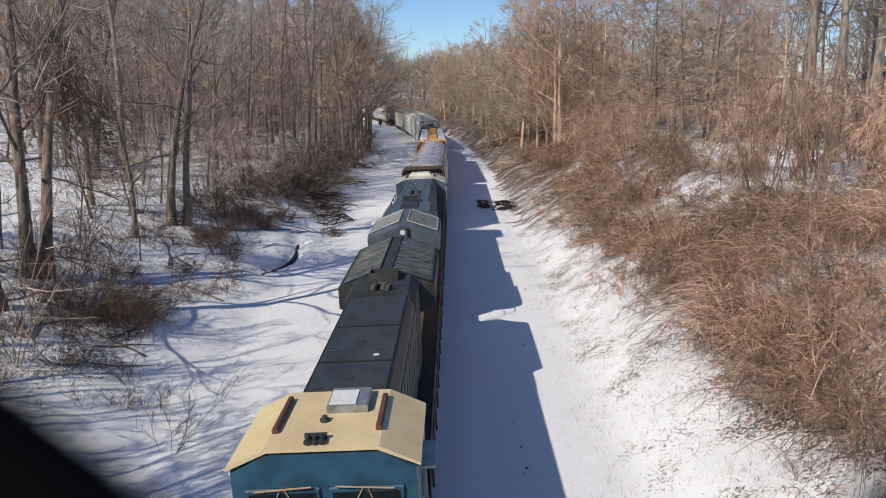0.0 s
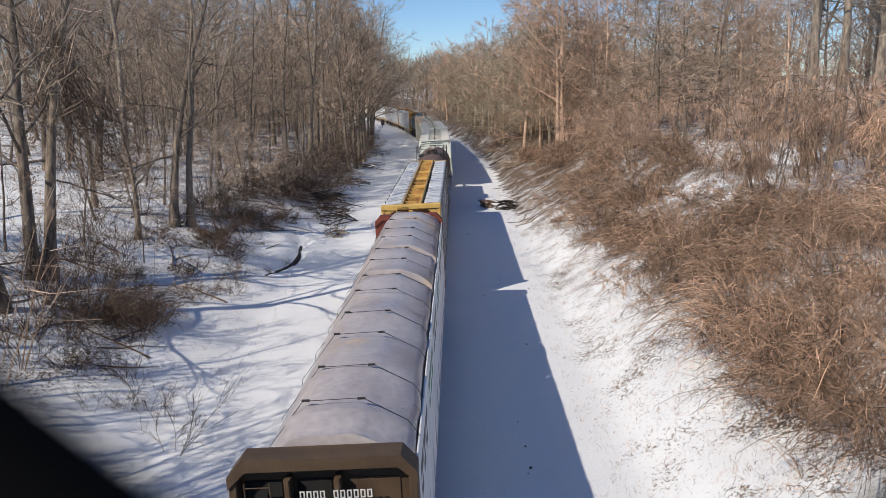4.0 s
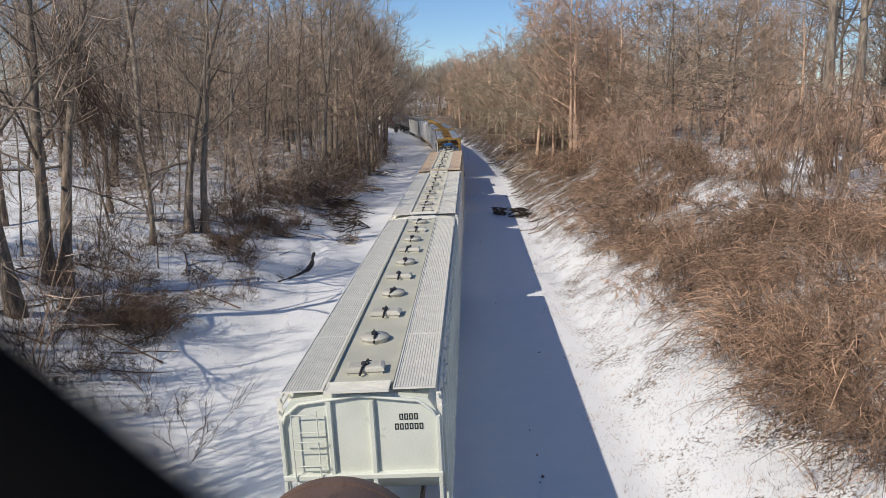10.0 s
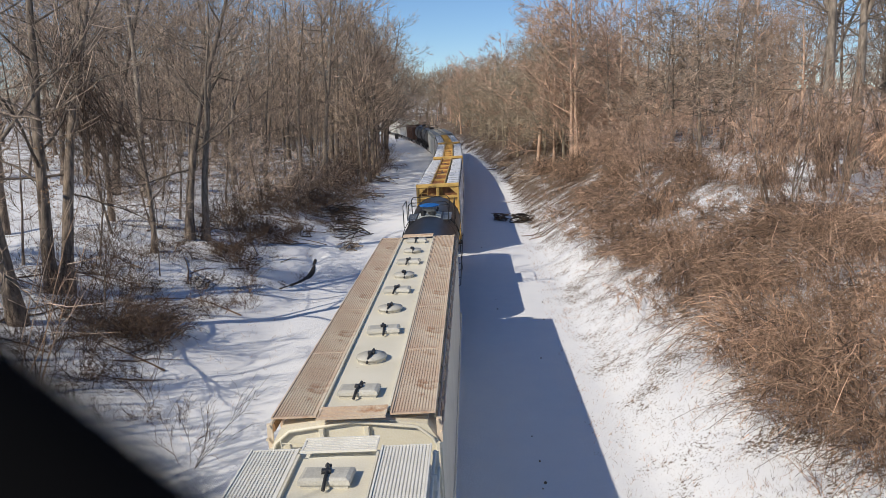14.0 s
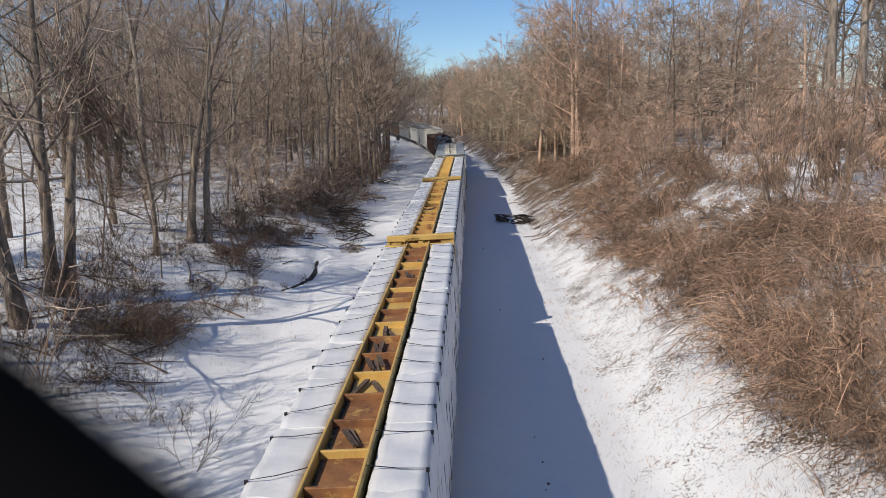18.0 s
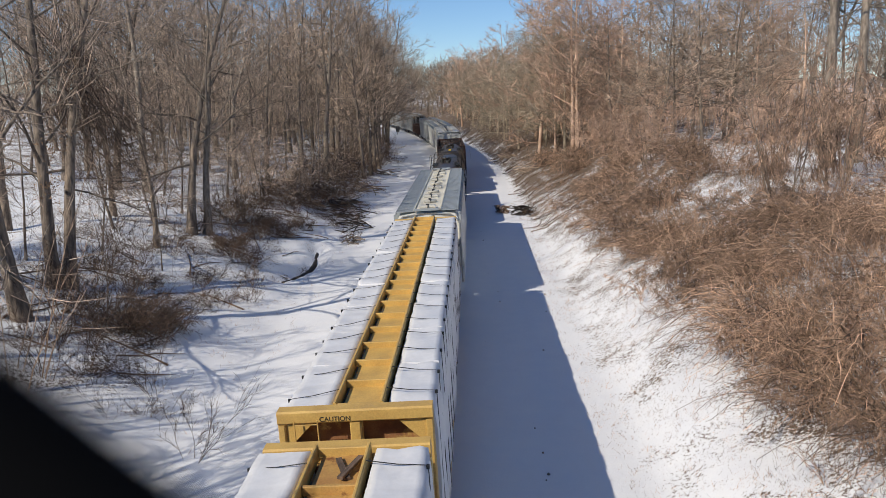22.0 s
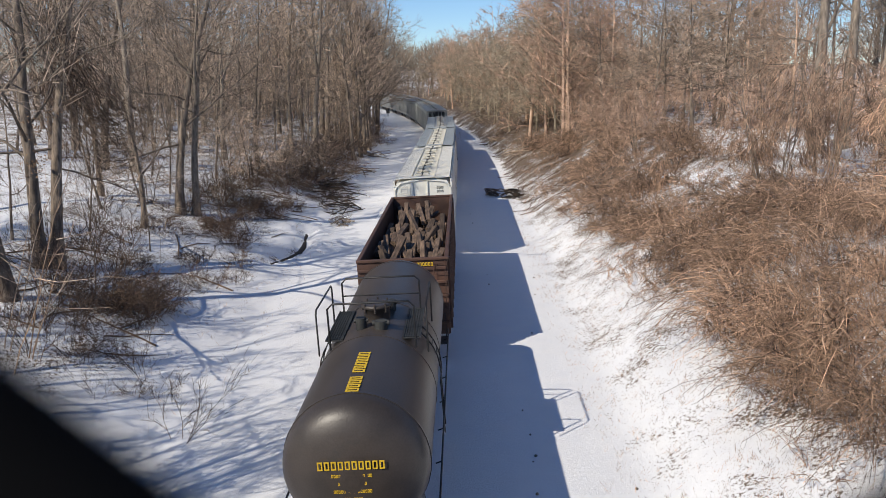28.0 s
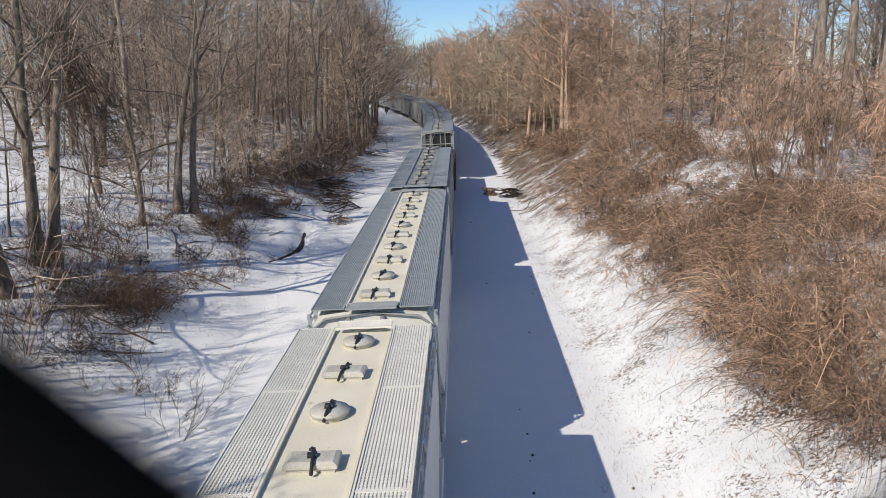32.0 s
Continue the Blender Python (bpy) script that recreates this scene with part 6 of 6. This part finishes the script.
        p.matrix_basis = pose(x, y, z, R.uniform(2, 27), R.uniform(-25, 25), yaw)
    running_gear(car, L + 0.45, L - 1.8)
    CARS.append((car, (a + b) / 2, L - 1.8))


# ---- locomotives ----
def locomotive(a, b, lead, label):
    """A six-axle diesel. lead: the cab faces forward; else the radiator end leads."""
    L = (b - a) / 2
    car = thing("diesel_locomotive", label, "locomotive", "locomotives of the train")
    f = 1 if lead else -1
    hood_m = M_HOOD if lead else M_HOODBLUE
    roof_m = M_CREAM if lead else M_WHITEROOF
    Y = lambda *v: sorted(f * q for q in v)
    part("frame", Geo().box(-1.5, 1.5, -L + 0.5, L - 0.5, 1.25, 1.62, 0.03), M_STEEL, car)
    part("fuel_tank", Geo().prism([(-1.3, 1.25), (-1.45, 0.9), (-1.1, 0.45), (1.1, 0.45), (1.45, 0.9), (1.3, 1.25)], -2.6, 2.6), M_STEEL, car)
    # short nose and cab (towards -y of the locomotive's own front)
    c0, c1 = (-L + 4.05, -L + 6.25) if lead else (-L + 2.5, -L + 4.75)
    y0, y1 = Y(-L + 1.1, c0 - 0.05)
    nz = lambda y, top: [(-0.95, y, 1.62), (-0.95, y, top - 0.25), (-0.7, y, top), (0.7, y, top), (0.95, y, top - 0.25), (0.95, y, 1.62)]
    part("nose", Geo().loft([nz(f * (-L + 1.1), 2.75), nz(f * (-L + 1.35), 3.05), nz(f * (c0 - 0.02), 3.2)]), M_LOCOBLUE if lead else M_YELLOW, car)
    up = 0.11 if lead else 0.0
    # cab walls: facets below, sloping shoulders above
    wall = lambda y, w, t: [(-w, y, 1.62), (-w, y, t), (-w + 0.55, y, t + 0.3), (0, y, t + 0.3), (w - 0.55, y, t + 0.3), (w, y, t), (w, y, 1.62)]
    part("cab", Geo().loft([wall(f * (c0 - 0.12), 1.52, 3.98 + up), wall(f * c0, 1.55, 4.02 + up), wall(f * c1, 1.55, 4.02 + up)]), M_LOCOBLUE if lead else M_HOODBLUE, car)
    hw = 1.60 if lead else 1.56
    top = lambda y, z, k: [(-hw + k, y, z - 0.0), (-hw + k, y, z + 0.05), (-0.94, y, z + 0.36), (0.94, y, z + 0.36), (hw - k, y, z + 0.05), (hw - k, y, z), (0.9, y, z + 0.3), (-0.9, y, z + 0.3)]
    part("cab_roof", Geo().loft([top(f * (c0 - 0.14), 4.04 + up, 0.0), top(f * (c1 + 0.04), 4.04 + up, 0.0)]), roof_m, car, "cream cab roof" if lead else "dirty white cab roof")
    yw0, yw1 = Y(c0 - 0.175, c0 - 0.10)
    for s in (-1, 1):
        g = Geo().box(min(s * 0.14, s * 1.24), max(s * 0.14, s * 1.24), yw0, yw1, 3.22, 3.78, 0.05)
        part("windshield", g, M_GLASS, car, "dark cab windshield")
        g = Geo().box(min(s * 0.08, s * 1.30), max(s * 0.08, s * 1.30), yw0 + 0.01, yw1, 3.16, 3.84, 0.05)
        part("windshield_frame", g, M_LOCOBLUE, car)
        g = Geo().tube([(s * 0.2, f * (c0 - 0.2), 3.86), (s * 1.15, f * (c0 - 0.2), 3.80)], 0.018, 5).tube([(s * 0.65, f * (c0 - 0.2), 3.84), (s * 0.4, f * (c0 - 0.2), 3.35)], 0.012, 5).tube([(s * 0.72, f * (c0 - 0.2), 3.84), (s * 0.9, f * (c0 - 0.2), 3.3)], 0.012, 5)
        part("wiper", g, M_WOODTAN if lead else M_STEEL, car)
        y0, y1 = Y(c0 + 0.5, c0 + 1.7)
        part("side_window", Geo().box(min(s * 1.525, s * 1.55), max(s * 1.525, s * 1.55), y0, y1, 3.05, 3.65), M_GLASS, car)
        part("sun_visor", Geo().box(min(s * 1.53, s * 1.80), max(s * 1.53, s * 1.80), y0 + 0.1, y1 - 0.1, 3.70, 3.74), M_PALEPAINT, car)
        y0, y1 = Y(c0 + 0.45, c1 - 0.35)
        part("roof_bar", Geo().box(min(s * 0.83, s * 0.93), max(s * 0.83, s * 0.93), y0, y1, 4.40 + up, 4.49 + up, 0.02), M_REDSTAIN, car, "rusty roof bar")
    # roof fittings of the cab
    y0, y1 = Y(c1 - 1.0, c1 - 0.15) if lead else Y(c0 + 0.25, c0 + 1.35)
    if lead:
        part("air_unit", Geo().box(-0.12, 0.62, y0, y1, 4.40 + up, 4.54 + up, 0.02), M_GALV, car, "bright grey roof air unit")
        part("air_unit_lid", Geo().box(-0.08, 0.40, y0 + 0.08, y1 - 0.16, 4.541 + up, 4.56 + up), M_INKWHITE, car)
    else:
        k = [[(x * w, (y0 + y1) / 2 + d * q, z) for x, d in ((-1, -1), (1, -1), (1, 1), (-1, 1))] for w, q, z in ((0.72, 0.55, 4.40), (0.72, 0.55, 4.44), (0.56, 0.42, 4.60), (0.2, 0.15, 4.63))]
        part("air_unit", Geo().loft(k), M_HOPCREAM, car, "pale yellow roof air unit")
        part("roof_hatch", Geo().box(-0.7, 0.5, *Y(c1 - 0.75, c1 - 0.25), 4.40, 4.43, 0.01), M_WHITEROOF, car)
    g = Geo()
    disc(g, -0.1, f * (c0 + 0.9), 4.40 + up, 4.44 + up, 0.09, 12)
    disc(g, -0.1, f * (c0 + 0.9), 4.44 + up, 4.50 + up, 0.05, 10)
    part("antenna", g, M_SOOT, car)
    g = Geo()
    for k in range(3):
        g.tube([(-0.25 + 0.12 * k, f * (c0 - 0.05), 4.46 + up), (-0.25 + 0.12 * k, f * (c0 + 0.2), 4.46 + up)], [0.05, 0.03], 8)
    g.box(-0.32, 0.05, *Y(c0 + 0.18, c0 + 0.24), 4.40 + up, 4.5 + up)
    part("horn", g, M_SOOT, car)
    # long hood in panels with seams
    h0, h1 = c1 + 0.06, L - (9.2 if lead else 12.2)
    segs = [h0, h0 + 0.28 * (h1 - h0), h0 + 0.62 * (h1 - h0), h1]
    for i in range(len(segs) - 1):
        y0, y1 = Y(segs[i] + 0.012, segs[i + 1] - 0.012)
        prof = [(-1.0, 1.62), (-1.0, 4.05), (-0.86, 4.30), (0.86, 4.30), (1.0, 4.05), (1.0, 1.62)]
        part("hood", Geo().prism(prof, y0, y1), hood_m, car)
        part("roof_panel", Geo().box(-0.80, 0.80, y0 + 0.06, y1 - 0.06, 4.302, 4.335, 0.01), hood_m, car)
        part("panel_seal", Geo().box(-0.84, 0.84, y0 + 0.02, y1 - 0.02, 4.300, 4.316), M_SHADESEAM, car)
        if not lead:
            for x, q in ((-0.45, 0.35), (0.55, 0.3), (0.1, 0.62), (-0.2, 0.8)):
                yy = y0 + (y1 - y0) * q
                part("decal", Geo().box(x - 0.05, x + 0.05, yy - 0.05, yy + 0.05, 4.336, 4.340), M_INKWHITE, car, "small white warning decal")
            part("seam_strip", Geo().box(-0.45, 0.52, y0 + (y1 - y0) * 0.45, y0 + (y1 - y0) * 0.45 + 0.025, 4.336, 4.339), M_SHADESEAM, car)
            if i == 1:
                part("rust_patch", Geo().box(-0.12, 0.28, (y0 + y1) / 2 - 0.3, (y0 + y1) / 2 + 0.25, 4.3352, 4.3385), M_RUSTPANEL, car, "worn rusty patch on the hood roof")
        g = Geo()
        for x, q in ((-0.55, 0.25), (0.5, 0.25), (-0.5, 0.75), (0.52, 0.7), (0.0, 0.5)):
            yy = y0 + (y1 - y0) * q
            g.tube([(x - 0.08, yy, 4.335), (x - 0.07, yy, 4.37), (x + 0.07, yy, 4.37), (x + 0.08, yy, 4.335)], 0.012, 5)
        part("lifting_eye", g, M_STEEL, car)
        g = Geo()
        for s in (-1, 1):
            for k in range(3):
                ya = y0 + (y1 - y0) * (k + 0.1) / 3
                yb = y0 + (y1 - y0) * (k + 0.9) / 3
                g.box(min(s * 1.002, s * 1.025), max(s * 1.002, s * 1.025), ya, yb, 1.9, 3.9)
        part("hood_door", g, hood_m, car)
        if i == 1 and lead:
            part("decal", Geo().box(0.35, 0.47, y0 + 0.3, y0 + 0.42, 4.336, 4.340), M_INKWHITE, car)
    # exhaust section, then the wide radiator with its v-shaped roof
    e0, e1 = h1, L - (7.0 if lead else 7.65)
    y0, y1 = Y(e0 + 0.012, e1)
    part("engine_hood", Geo().prism([(-1.03, 1.62), (-1.03, 4.14), (-0.82, 4.38), (0.82, 4.38), (1.03, 4.14), (1.03, 1.62)], y0, y1), M_SOOT if lead else hood_m, car)
    ym = f * (e0 + (0.45 if lead else 1.2))
    g = Geo()
    R = random.Random(5)
    for x, dy, q in ((-0.2, 0.0, 0.13), (0.1, 0.05, 0.14), (-0.02, 0.2, 0.11), (0.22, -0.12, 0.09)):
        g.tube([(x, ym + dy, 4.38), (x + 0.04, ym + dy, 4.52), (x + 0.12, ym + dy + 0.05, 4.56)], [q, q * 0.8, q * 0.5], 9)
    part("valve_cluster", g, M_SOOT, car)
    ys = f * (e1 - (0.4 if lead else 0.75))
    sq = lambda w, q, z: [(-w, ys - q, z), (w, ys - q, z), (w, ys + q, z), (-w, ys + q, z)]
    g = Geo().loft([sq(0.46, 0.33, 4.30), sq(0.44, 0.31, 4.62), sq(0.39, 0.26, 4.62), sq(0.39, 0.26, 4.42)], caps=False)
    part("exhaust_stack", g, M_SOOT, car, "sooty exhaust stack")
    part("exhaust_throat", Geo().box(-0.39, 0.39, ys - 0.26, ys + 0.26, 4.40, 4.47), M_SHADESEAM if lead else M_PALEPAINT, car)
    r0, r1 = e1 + 0.02, L - 1.25
    if not lead:
        # an intermediate wide section with a brake-grid vent
        y0, y1 = Y(e1 + 0.02, e1 + 2.75)
        part("wide_hood", Geo().prism([(-1.28, 3.3), (-1.28, 4.12), (-1.0, 4.42), (1.0, 4.42), (1.28, 4.12), (1.28, 3.3)], y0, y1), hood_m, car)
        part("brake_vent", Geo().box(-0.42, 0.42, y0 + 0.9, y1 - 0.6, 4.42, 4.50, 0.02), M_SOOT, car)
        r0 = e1 + 2.8
    vee = lambda y, w, t, d: [(-w, y, 3.35), (-w, y, t), (-0.12, y, t + d), (0.12, y, t + d), (w, y, t), (w, y, 3.35), (0.9, y, 3.05), (-0.9, y, 3.05)]
    part("radiator_hood", Geo().loft([vee(f * r0, 1.52, 4.02, 0.52), vee(f * (r1 - 0.25), 1.52, 4.02, 0.52), vee(f * r1, 1.52, 3.92, 0.46)]), M_SOOT if lead else M_HOODBLUE, car)
    part("radiator_base", Geo().box(-0.9, 0.9, *Y(e1 + 0.02, r1 + 0.2), 1.62, 3.06, 0.03), M_YELLOW, car, "yellow hood end")
    for s in (-1, 1):
        # mesh screens over the radiators
        g = Geo()
        ya, yb = Y(r0 + 0.18, r1 - 0.42)
        def onroof(x):
            return 4.02 + 0.52 * (1.52 - abs(x)) / 1.40 + 0.012
        n_slat = 38 if lead else 22
        xs = [0.20 + (1.40 - 0.20) * i / n_slat for i in range(n_slat + 1)]
        for x in xs:
            sl = Geo().add([(s * (x - 0.010), ya, onroof(x - 0.01)), (s * (x + 0.010), ya, onroof(x + 0.01)), (s * (x + 0.010), yb, onroof(x + 0.01)), (s * (x - 0.010), yb, onroof(x - 0.01))] + [(s * (x - 0.010), ya, onroof(x - 0.01) + 0.03), (s * (x + 0.010), ya, onroof(x + 0.01) + 0.03), (s * (x + 0.010), yb, onroof(x + 0.01) + 0.03), (s * (x - 0.010), yb, onroof(x - 0.01) + 0.03)], [(0, 1, 2, 3), (4, 7, 6, 5), (0, 4, 5, 1), (2, 6, 7, 3), (1, 5, 6, 2), (0, 3, 7, 4)])
            part("radiator_slat", sl, M_GRILLE if not lead else M_LOUVRE, car)
        ny = 26 if not lead else 5
        for k in range(ny + 1):
            y = ya + (yb - ya) * k / ny
            g.tube([(s * 0.20, y, onroof(0.2) + 0.034), (s * 1.40, y, onroof(1.4) + 0.034)], 0.011, 4)
        part("radiator_screen", g, M_GRILLE if not lead else M_LOUVRE, car, "pale mesh radiator screen" if not lead else "sooty louvred radiator screen")
        rim = Geo()
        for y in (ya, yb):
            rim.tube([(s * 0.18, y, onroof(0.18) + 0.03), (s * 1.42, y, onroof(1.42) + 0.03)], 0.032, 6)
        for x in (0.18, 1.42):
            rim.tube([(s * x, ya, onroof(x) + 0.03), (s * x, yb, onroof(x) + 0.03)], 0.032, 6)
        part("screen_frame", rim, M_HOOD if lead else M_GRATEGREY, car)
        # trailing unit: core sheet coloured near-black for the shade behind the mesh
        part("radiator_core", Geo().add([(s * 0.2, ya, onroof(0.2) - 0.006), (s * 1.4, ya, onroof(1.4) - 0.006), (s * 1.4, yb, onroof(1.4) - 0.006), (s * 0.2, yb, onroof(0.2) - 0.006)], [(0, 1, 2, 3) if s > 0 else (3, 2, 1, 0)]), M_SOOT if lead else M_SHADESEAM, car)
        # hand rails along the walkways
        g = Geo()
        x, hr = s * 1.58, 2.85 if lead else 3.45
        ya, yb = Y(c1 + 0.3, L - 0.7)
        g.tube([(x, ya, hr), (x, yb, hr)], 0.03, 6)
        g.tube([(x, ya, hr - 0.6), (x, yb, hr - 0.6)], 0.02, 5)
        k = 11
        for i in range(k + 1):
            y = ya + (yb - ya) * i / k
            g.tube([(x, y, 1.5), (x, y, hr + 0.01)], 0.028, 6)
        part("hand_rail", g, M_RAILBLACK, car)
    # headlights and number boards at the radiator end
    yl = f * (r1 + 0.02)
    y0, y1 = sorted((yl, yl + f * 0.14))
    part("headlight_box", Geo().box(-0.20, 0.20, y0, y1, 3.72, 4.34, 0.03), M_HOODBLUE, car)
    for z in (3.86, 4.16):
        part("headlight", Geo().tube([(0, yl + f * 0.13, z), (0, yl + f * 0.17, z)], 0.115, 14), M_LENS, car, "clear round headlight")
    for s in (-1, 1):
        bars("0000", 0.2, pose(s * 0.6, f * (r1 + 0.206), 2.8, 0, 0, 0), M_INKBLACK, car, label="black number marks")
    for e in (-1, 1):
        y0, y1 = sorted((e * (L - 0.75), e * (L - 0.2)))
        part("end_platform", Geo().box(-1.5, 1.5, y0, y1, 1.5, 1.6, 0.02), M_STEEL, car)
        part("snow_plow", Geo().loft([[(-1.45, e * (L - 0.55), 0.25), (1.45, e * (L - 0.55), 0.25), (1.45, e * (L - 0.45), 1.4), (-1.45, e * (L - 0.45), 1.4)], [(-1.45, e * (L - 0.3), 0.25), (1.45, e * (L - 0.3), 0.25), (1.45, e * (L - 0.38), 1.4), (-1.45, e * (L - 0.38), 1.4)]]), M_STEEL, car)
        g = Geo().tube([(-1.4, e * (L - 0.3), 1.6), (-1.4, e * (L - 0.3), 2.7), (-0.5, e * (L - 0.3), 2.7), (-0.5, e * (L - 0.3), 1.6)], 0.022, 6).tube([(1.4, e * (L - 0.3), 1.6), (1.4, e * (L - 0.3), 2.7), (0.5, e * (L - 0.3), 2.7), (0.5, e * (L - 0.3), 1.6)], 0.022, 6)
        part("end_rail", g, M_STEEL, car)
    running_gear(car, L, L - 4.2)
    CARS.append((car, (a + b) / 2, L - 4.2))
    return car


locomotive(7.6, 30.55, True, "dark slate and blue diesel locomotive with cream cab roof")
locomotive(30.75, 53.7, False, "blue-grey diesel locomotive with white cab roof and mesh radiators")
tarped_car(54.3, 77.0)
centerbeam(79.2, 101.9, "yellow centre-beam car loaded with white wrapped lumber", M_YELLOW, M_RUSTYELLOW, PACKS, 0.0, 1)
tank_car(103.6, 119.4, 1.48, M_TANKBROWN, "brown tank car with dark dome platform", 0.1, patch=True, ink=M_INKWHITE, pale=True)
hopper(120.9, 142.6, M_HOPWHITE, M_STRIPOLIVE, M_GRATEWHITE, "pale greenish-white covered hopper with round and square hatches", True, marks="0000/000000", rand=2)
hopper(142.7, 162.9, M_OFFWHITE, M_HOPCREAM, M_GRATEWHITE, "cream covered hopper with pale roof walkways", rand=3, hatches=9)
hopper(163.0, 182.5, M_HOPCREAM, M_HOPCREAM, M_GRATERUST, "cream covered hopper with rust-red stained walkways", rand=4, hatches=9, shoulder=True)
tank_car(183.6, 198.6, 1.46, M_TANKBLACK, "black tank car with blue covered manway", -0.1, cover=True, ink=M_INKWHITE, length_marks="0000 000000")
centerbeam(201.3, 224.2, "rusty yellow centre-beam car with white wrapped lumber and dunnage", M_YELLOW, M_RUSTBROWN, PACKS_LOOSE, 0.55, 2)
centerbeam(225.4, 248.4, "yellow centre-beam car with stained trough and wrapped lumber", M_YELLOW, M_RUSTYELLOW, PACKS_LOOSE, 0.3, 3)
centerbeam(249.6, 271.6, "clean yellow centre-beam car with creased white lumber wrap", M_YELLOW, M_YELLOW, PACKS_LOOSE, 0.0, 4)
hopper(272.4, 293.3, M_HOPGREY, M_HOPCREAM, M_GRATEGREY, "cream covered hopper with grey steel walkways", rand=5, hatches=10, side_m=M_OFFWHITE)
tank_car(294.3, 311.6, 1.45, M_TANKDARK, "plain dark bronze tank car", -0.4, ink=M_INK)
tank_car(314.0, 326.2, 1.45, M_TANKDARK, "dark bronze tank car with yellow stencilled marks", -0.6, marks=[("0000000000", 0.17), ("0000 00000 000 00", 0.06), ("00 000 00000", 0.06), ("00000 0 0 000000", 0.06), ("000 0000", 0.06)], ink=M_INK, length_marks="0000 000000")
gondola(327.5, 341.6, 3.85, "brown gondola car heaped with old wooden ties", 215, 6)
hopper(342.3, 361.2, M_OFFWHITE, M_HOPCREAM, M_GRATEWHITE, "off-white covered hopper with cream roof and rust streaks", marks="0000/0000", rand=7, hatches=10, shoulder=True)
hopper(361.4, 381.4, M_HOPGREY, M_HOPCREAM, M_GRATEGREY, "covered hopper with grey walkways and cream hatch strip", rand=8, side_m=M_OFFWHITE)
hopper(381.6, 402.6, M_HOPGREY, M_HOPGREY, M_GRATEGREY, "weathered grey covered hopper", rand=9)
gondola(403.4, 417.4, 2.9, "empty low brown gondola car", 0, 10, False)
for k in range(10):
    hopper(418.2 + 17.6 * k, 418.2 + 17.6 * k + 17.3, M_HOPGREY, M_HOPGREY, M_GRATEGREY, "weathered grey covered hopper with ribbed sides and open end frame", True, hatches=8, open_end=True, rand=20 + k)


CANT = -2.7      # the outer rail lies higher, so the cars lean into the curve


def car_rows(s_mid, bogie):
    """Poses over time of a car whose middle stands at the run length s_mid at 0 s."""
    rows = []
    for k in range(33):
        s = s_mid - SPEED * k
        xa, ya, _ = track(s - bogie)
        xb, yb, _ = track(s + bogie)
        rows.append((float(k), pose((xa + xb) / 2, (ya + yb) / 2, 0, 0, CANT, math.degrees(math.atan2(xa - xb, yb - ya)))))
    return rows


# ================= the bridge on which the camera stands =================
def bridge():
    root = thing("road_bridge", "concrete road bridge deck over the railway", "bridge", kind="structure")
    part("deck", Geo().box(-16, 16, -9.0, 0.42, 8.0, 8.6, 0.05), M_CONCRETE, root)
    part("kerb", Geo().box(-16, 16, -0.10, 0.30, 8.6, 8.85, 0.03), M_CONCRETE, root)
    for x in (-13.0, 13.0):
        part("abutment", Geo().box(x - 1.5, x + 1.5, -8.8, 0.2, -0.6, 8.0, 0.05), M_CONCRETE, root)
    fence = thing("chain_link_fence", "black vinyl-coated chain-link fence on the bridge kerb", "fence")
    fence.location = (0, 0, 8.85)
    Y0, H, W = 0.034, 2.45, 1.5
    for x in (-W, W):
        part("post", Geo().tube([(x, Y0, 0), (x, Y0, H + 0.05)], 0.03, 10), M_BLACKVINYL, fence)
    for z in (0.06, H):
        part("rail", Geo().tube([(-W, Y0, z), (W, Y0, z)], 0.021, 8), M_BLACKVINYL, fence)
    # two families of slanting wires; the lens looks through one opening
    dx, dz, gap = 0.745, 0.667, 0.057
    cx, cz = 0.0, 1.40 - 0.0072
    g = Geo()
    for fam, off in ((1, -0.0234), (-1, 0.0285)):
        d = (dx, -dz * fam)
        nrm = (dz * fam, dx)
        for k in range(-60, 61):
            q = off + gap * k
            px, pz = cx + nrm[0] * q, cz + nrm[1] * q
            # keep the part of the line inside the panel
            lo, hi = -9.0, 9.0
            for p, v, a, b in ((px, d[0], -W, W), (pz, d[1], 0.06, H)):
                t0, t1 = sorted(((a - p) / v, (b - p) / v))
                lo, hi = max(lo, t0), min(hi, t1)
            if hi - lo > 0.02:
                yy = Y0 + 0.0012 * fam
                g.tube([(px + d[0] * lo, yy, pz + d[1] * lo), (px + d[0] * hi, yy, pz + d[1] * hi)], 0.0046, 10, True, False)
    part("wire_mesh", g, M_BLACKVINYL, fence)


bridge()


def motions():
    for t, s, bogie in CARS:
        walk(t, car_rows(s, bogie))


motions()
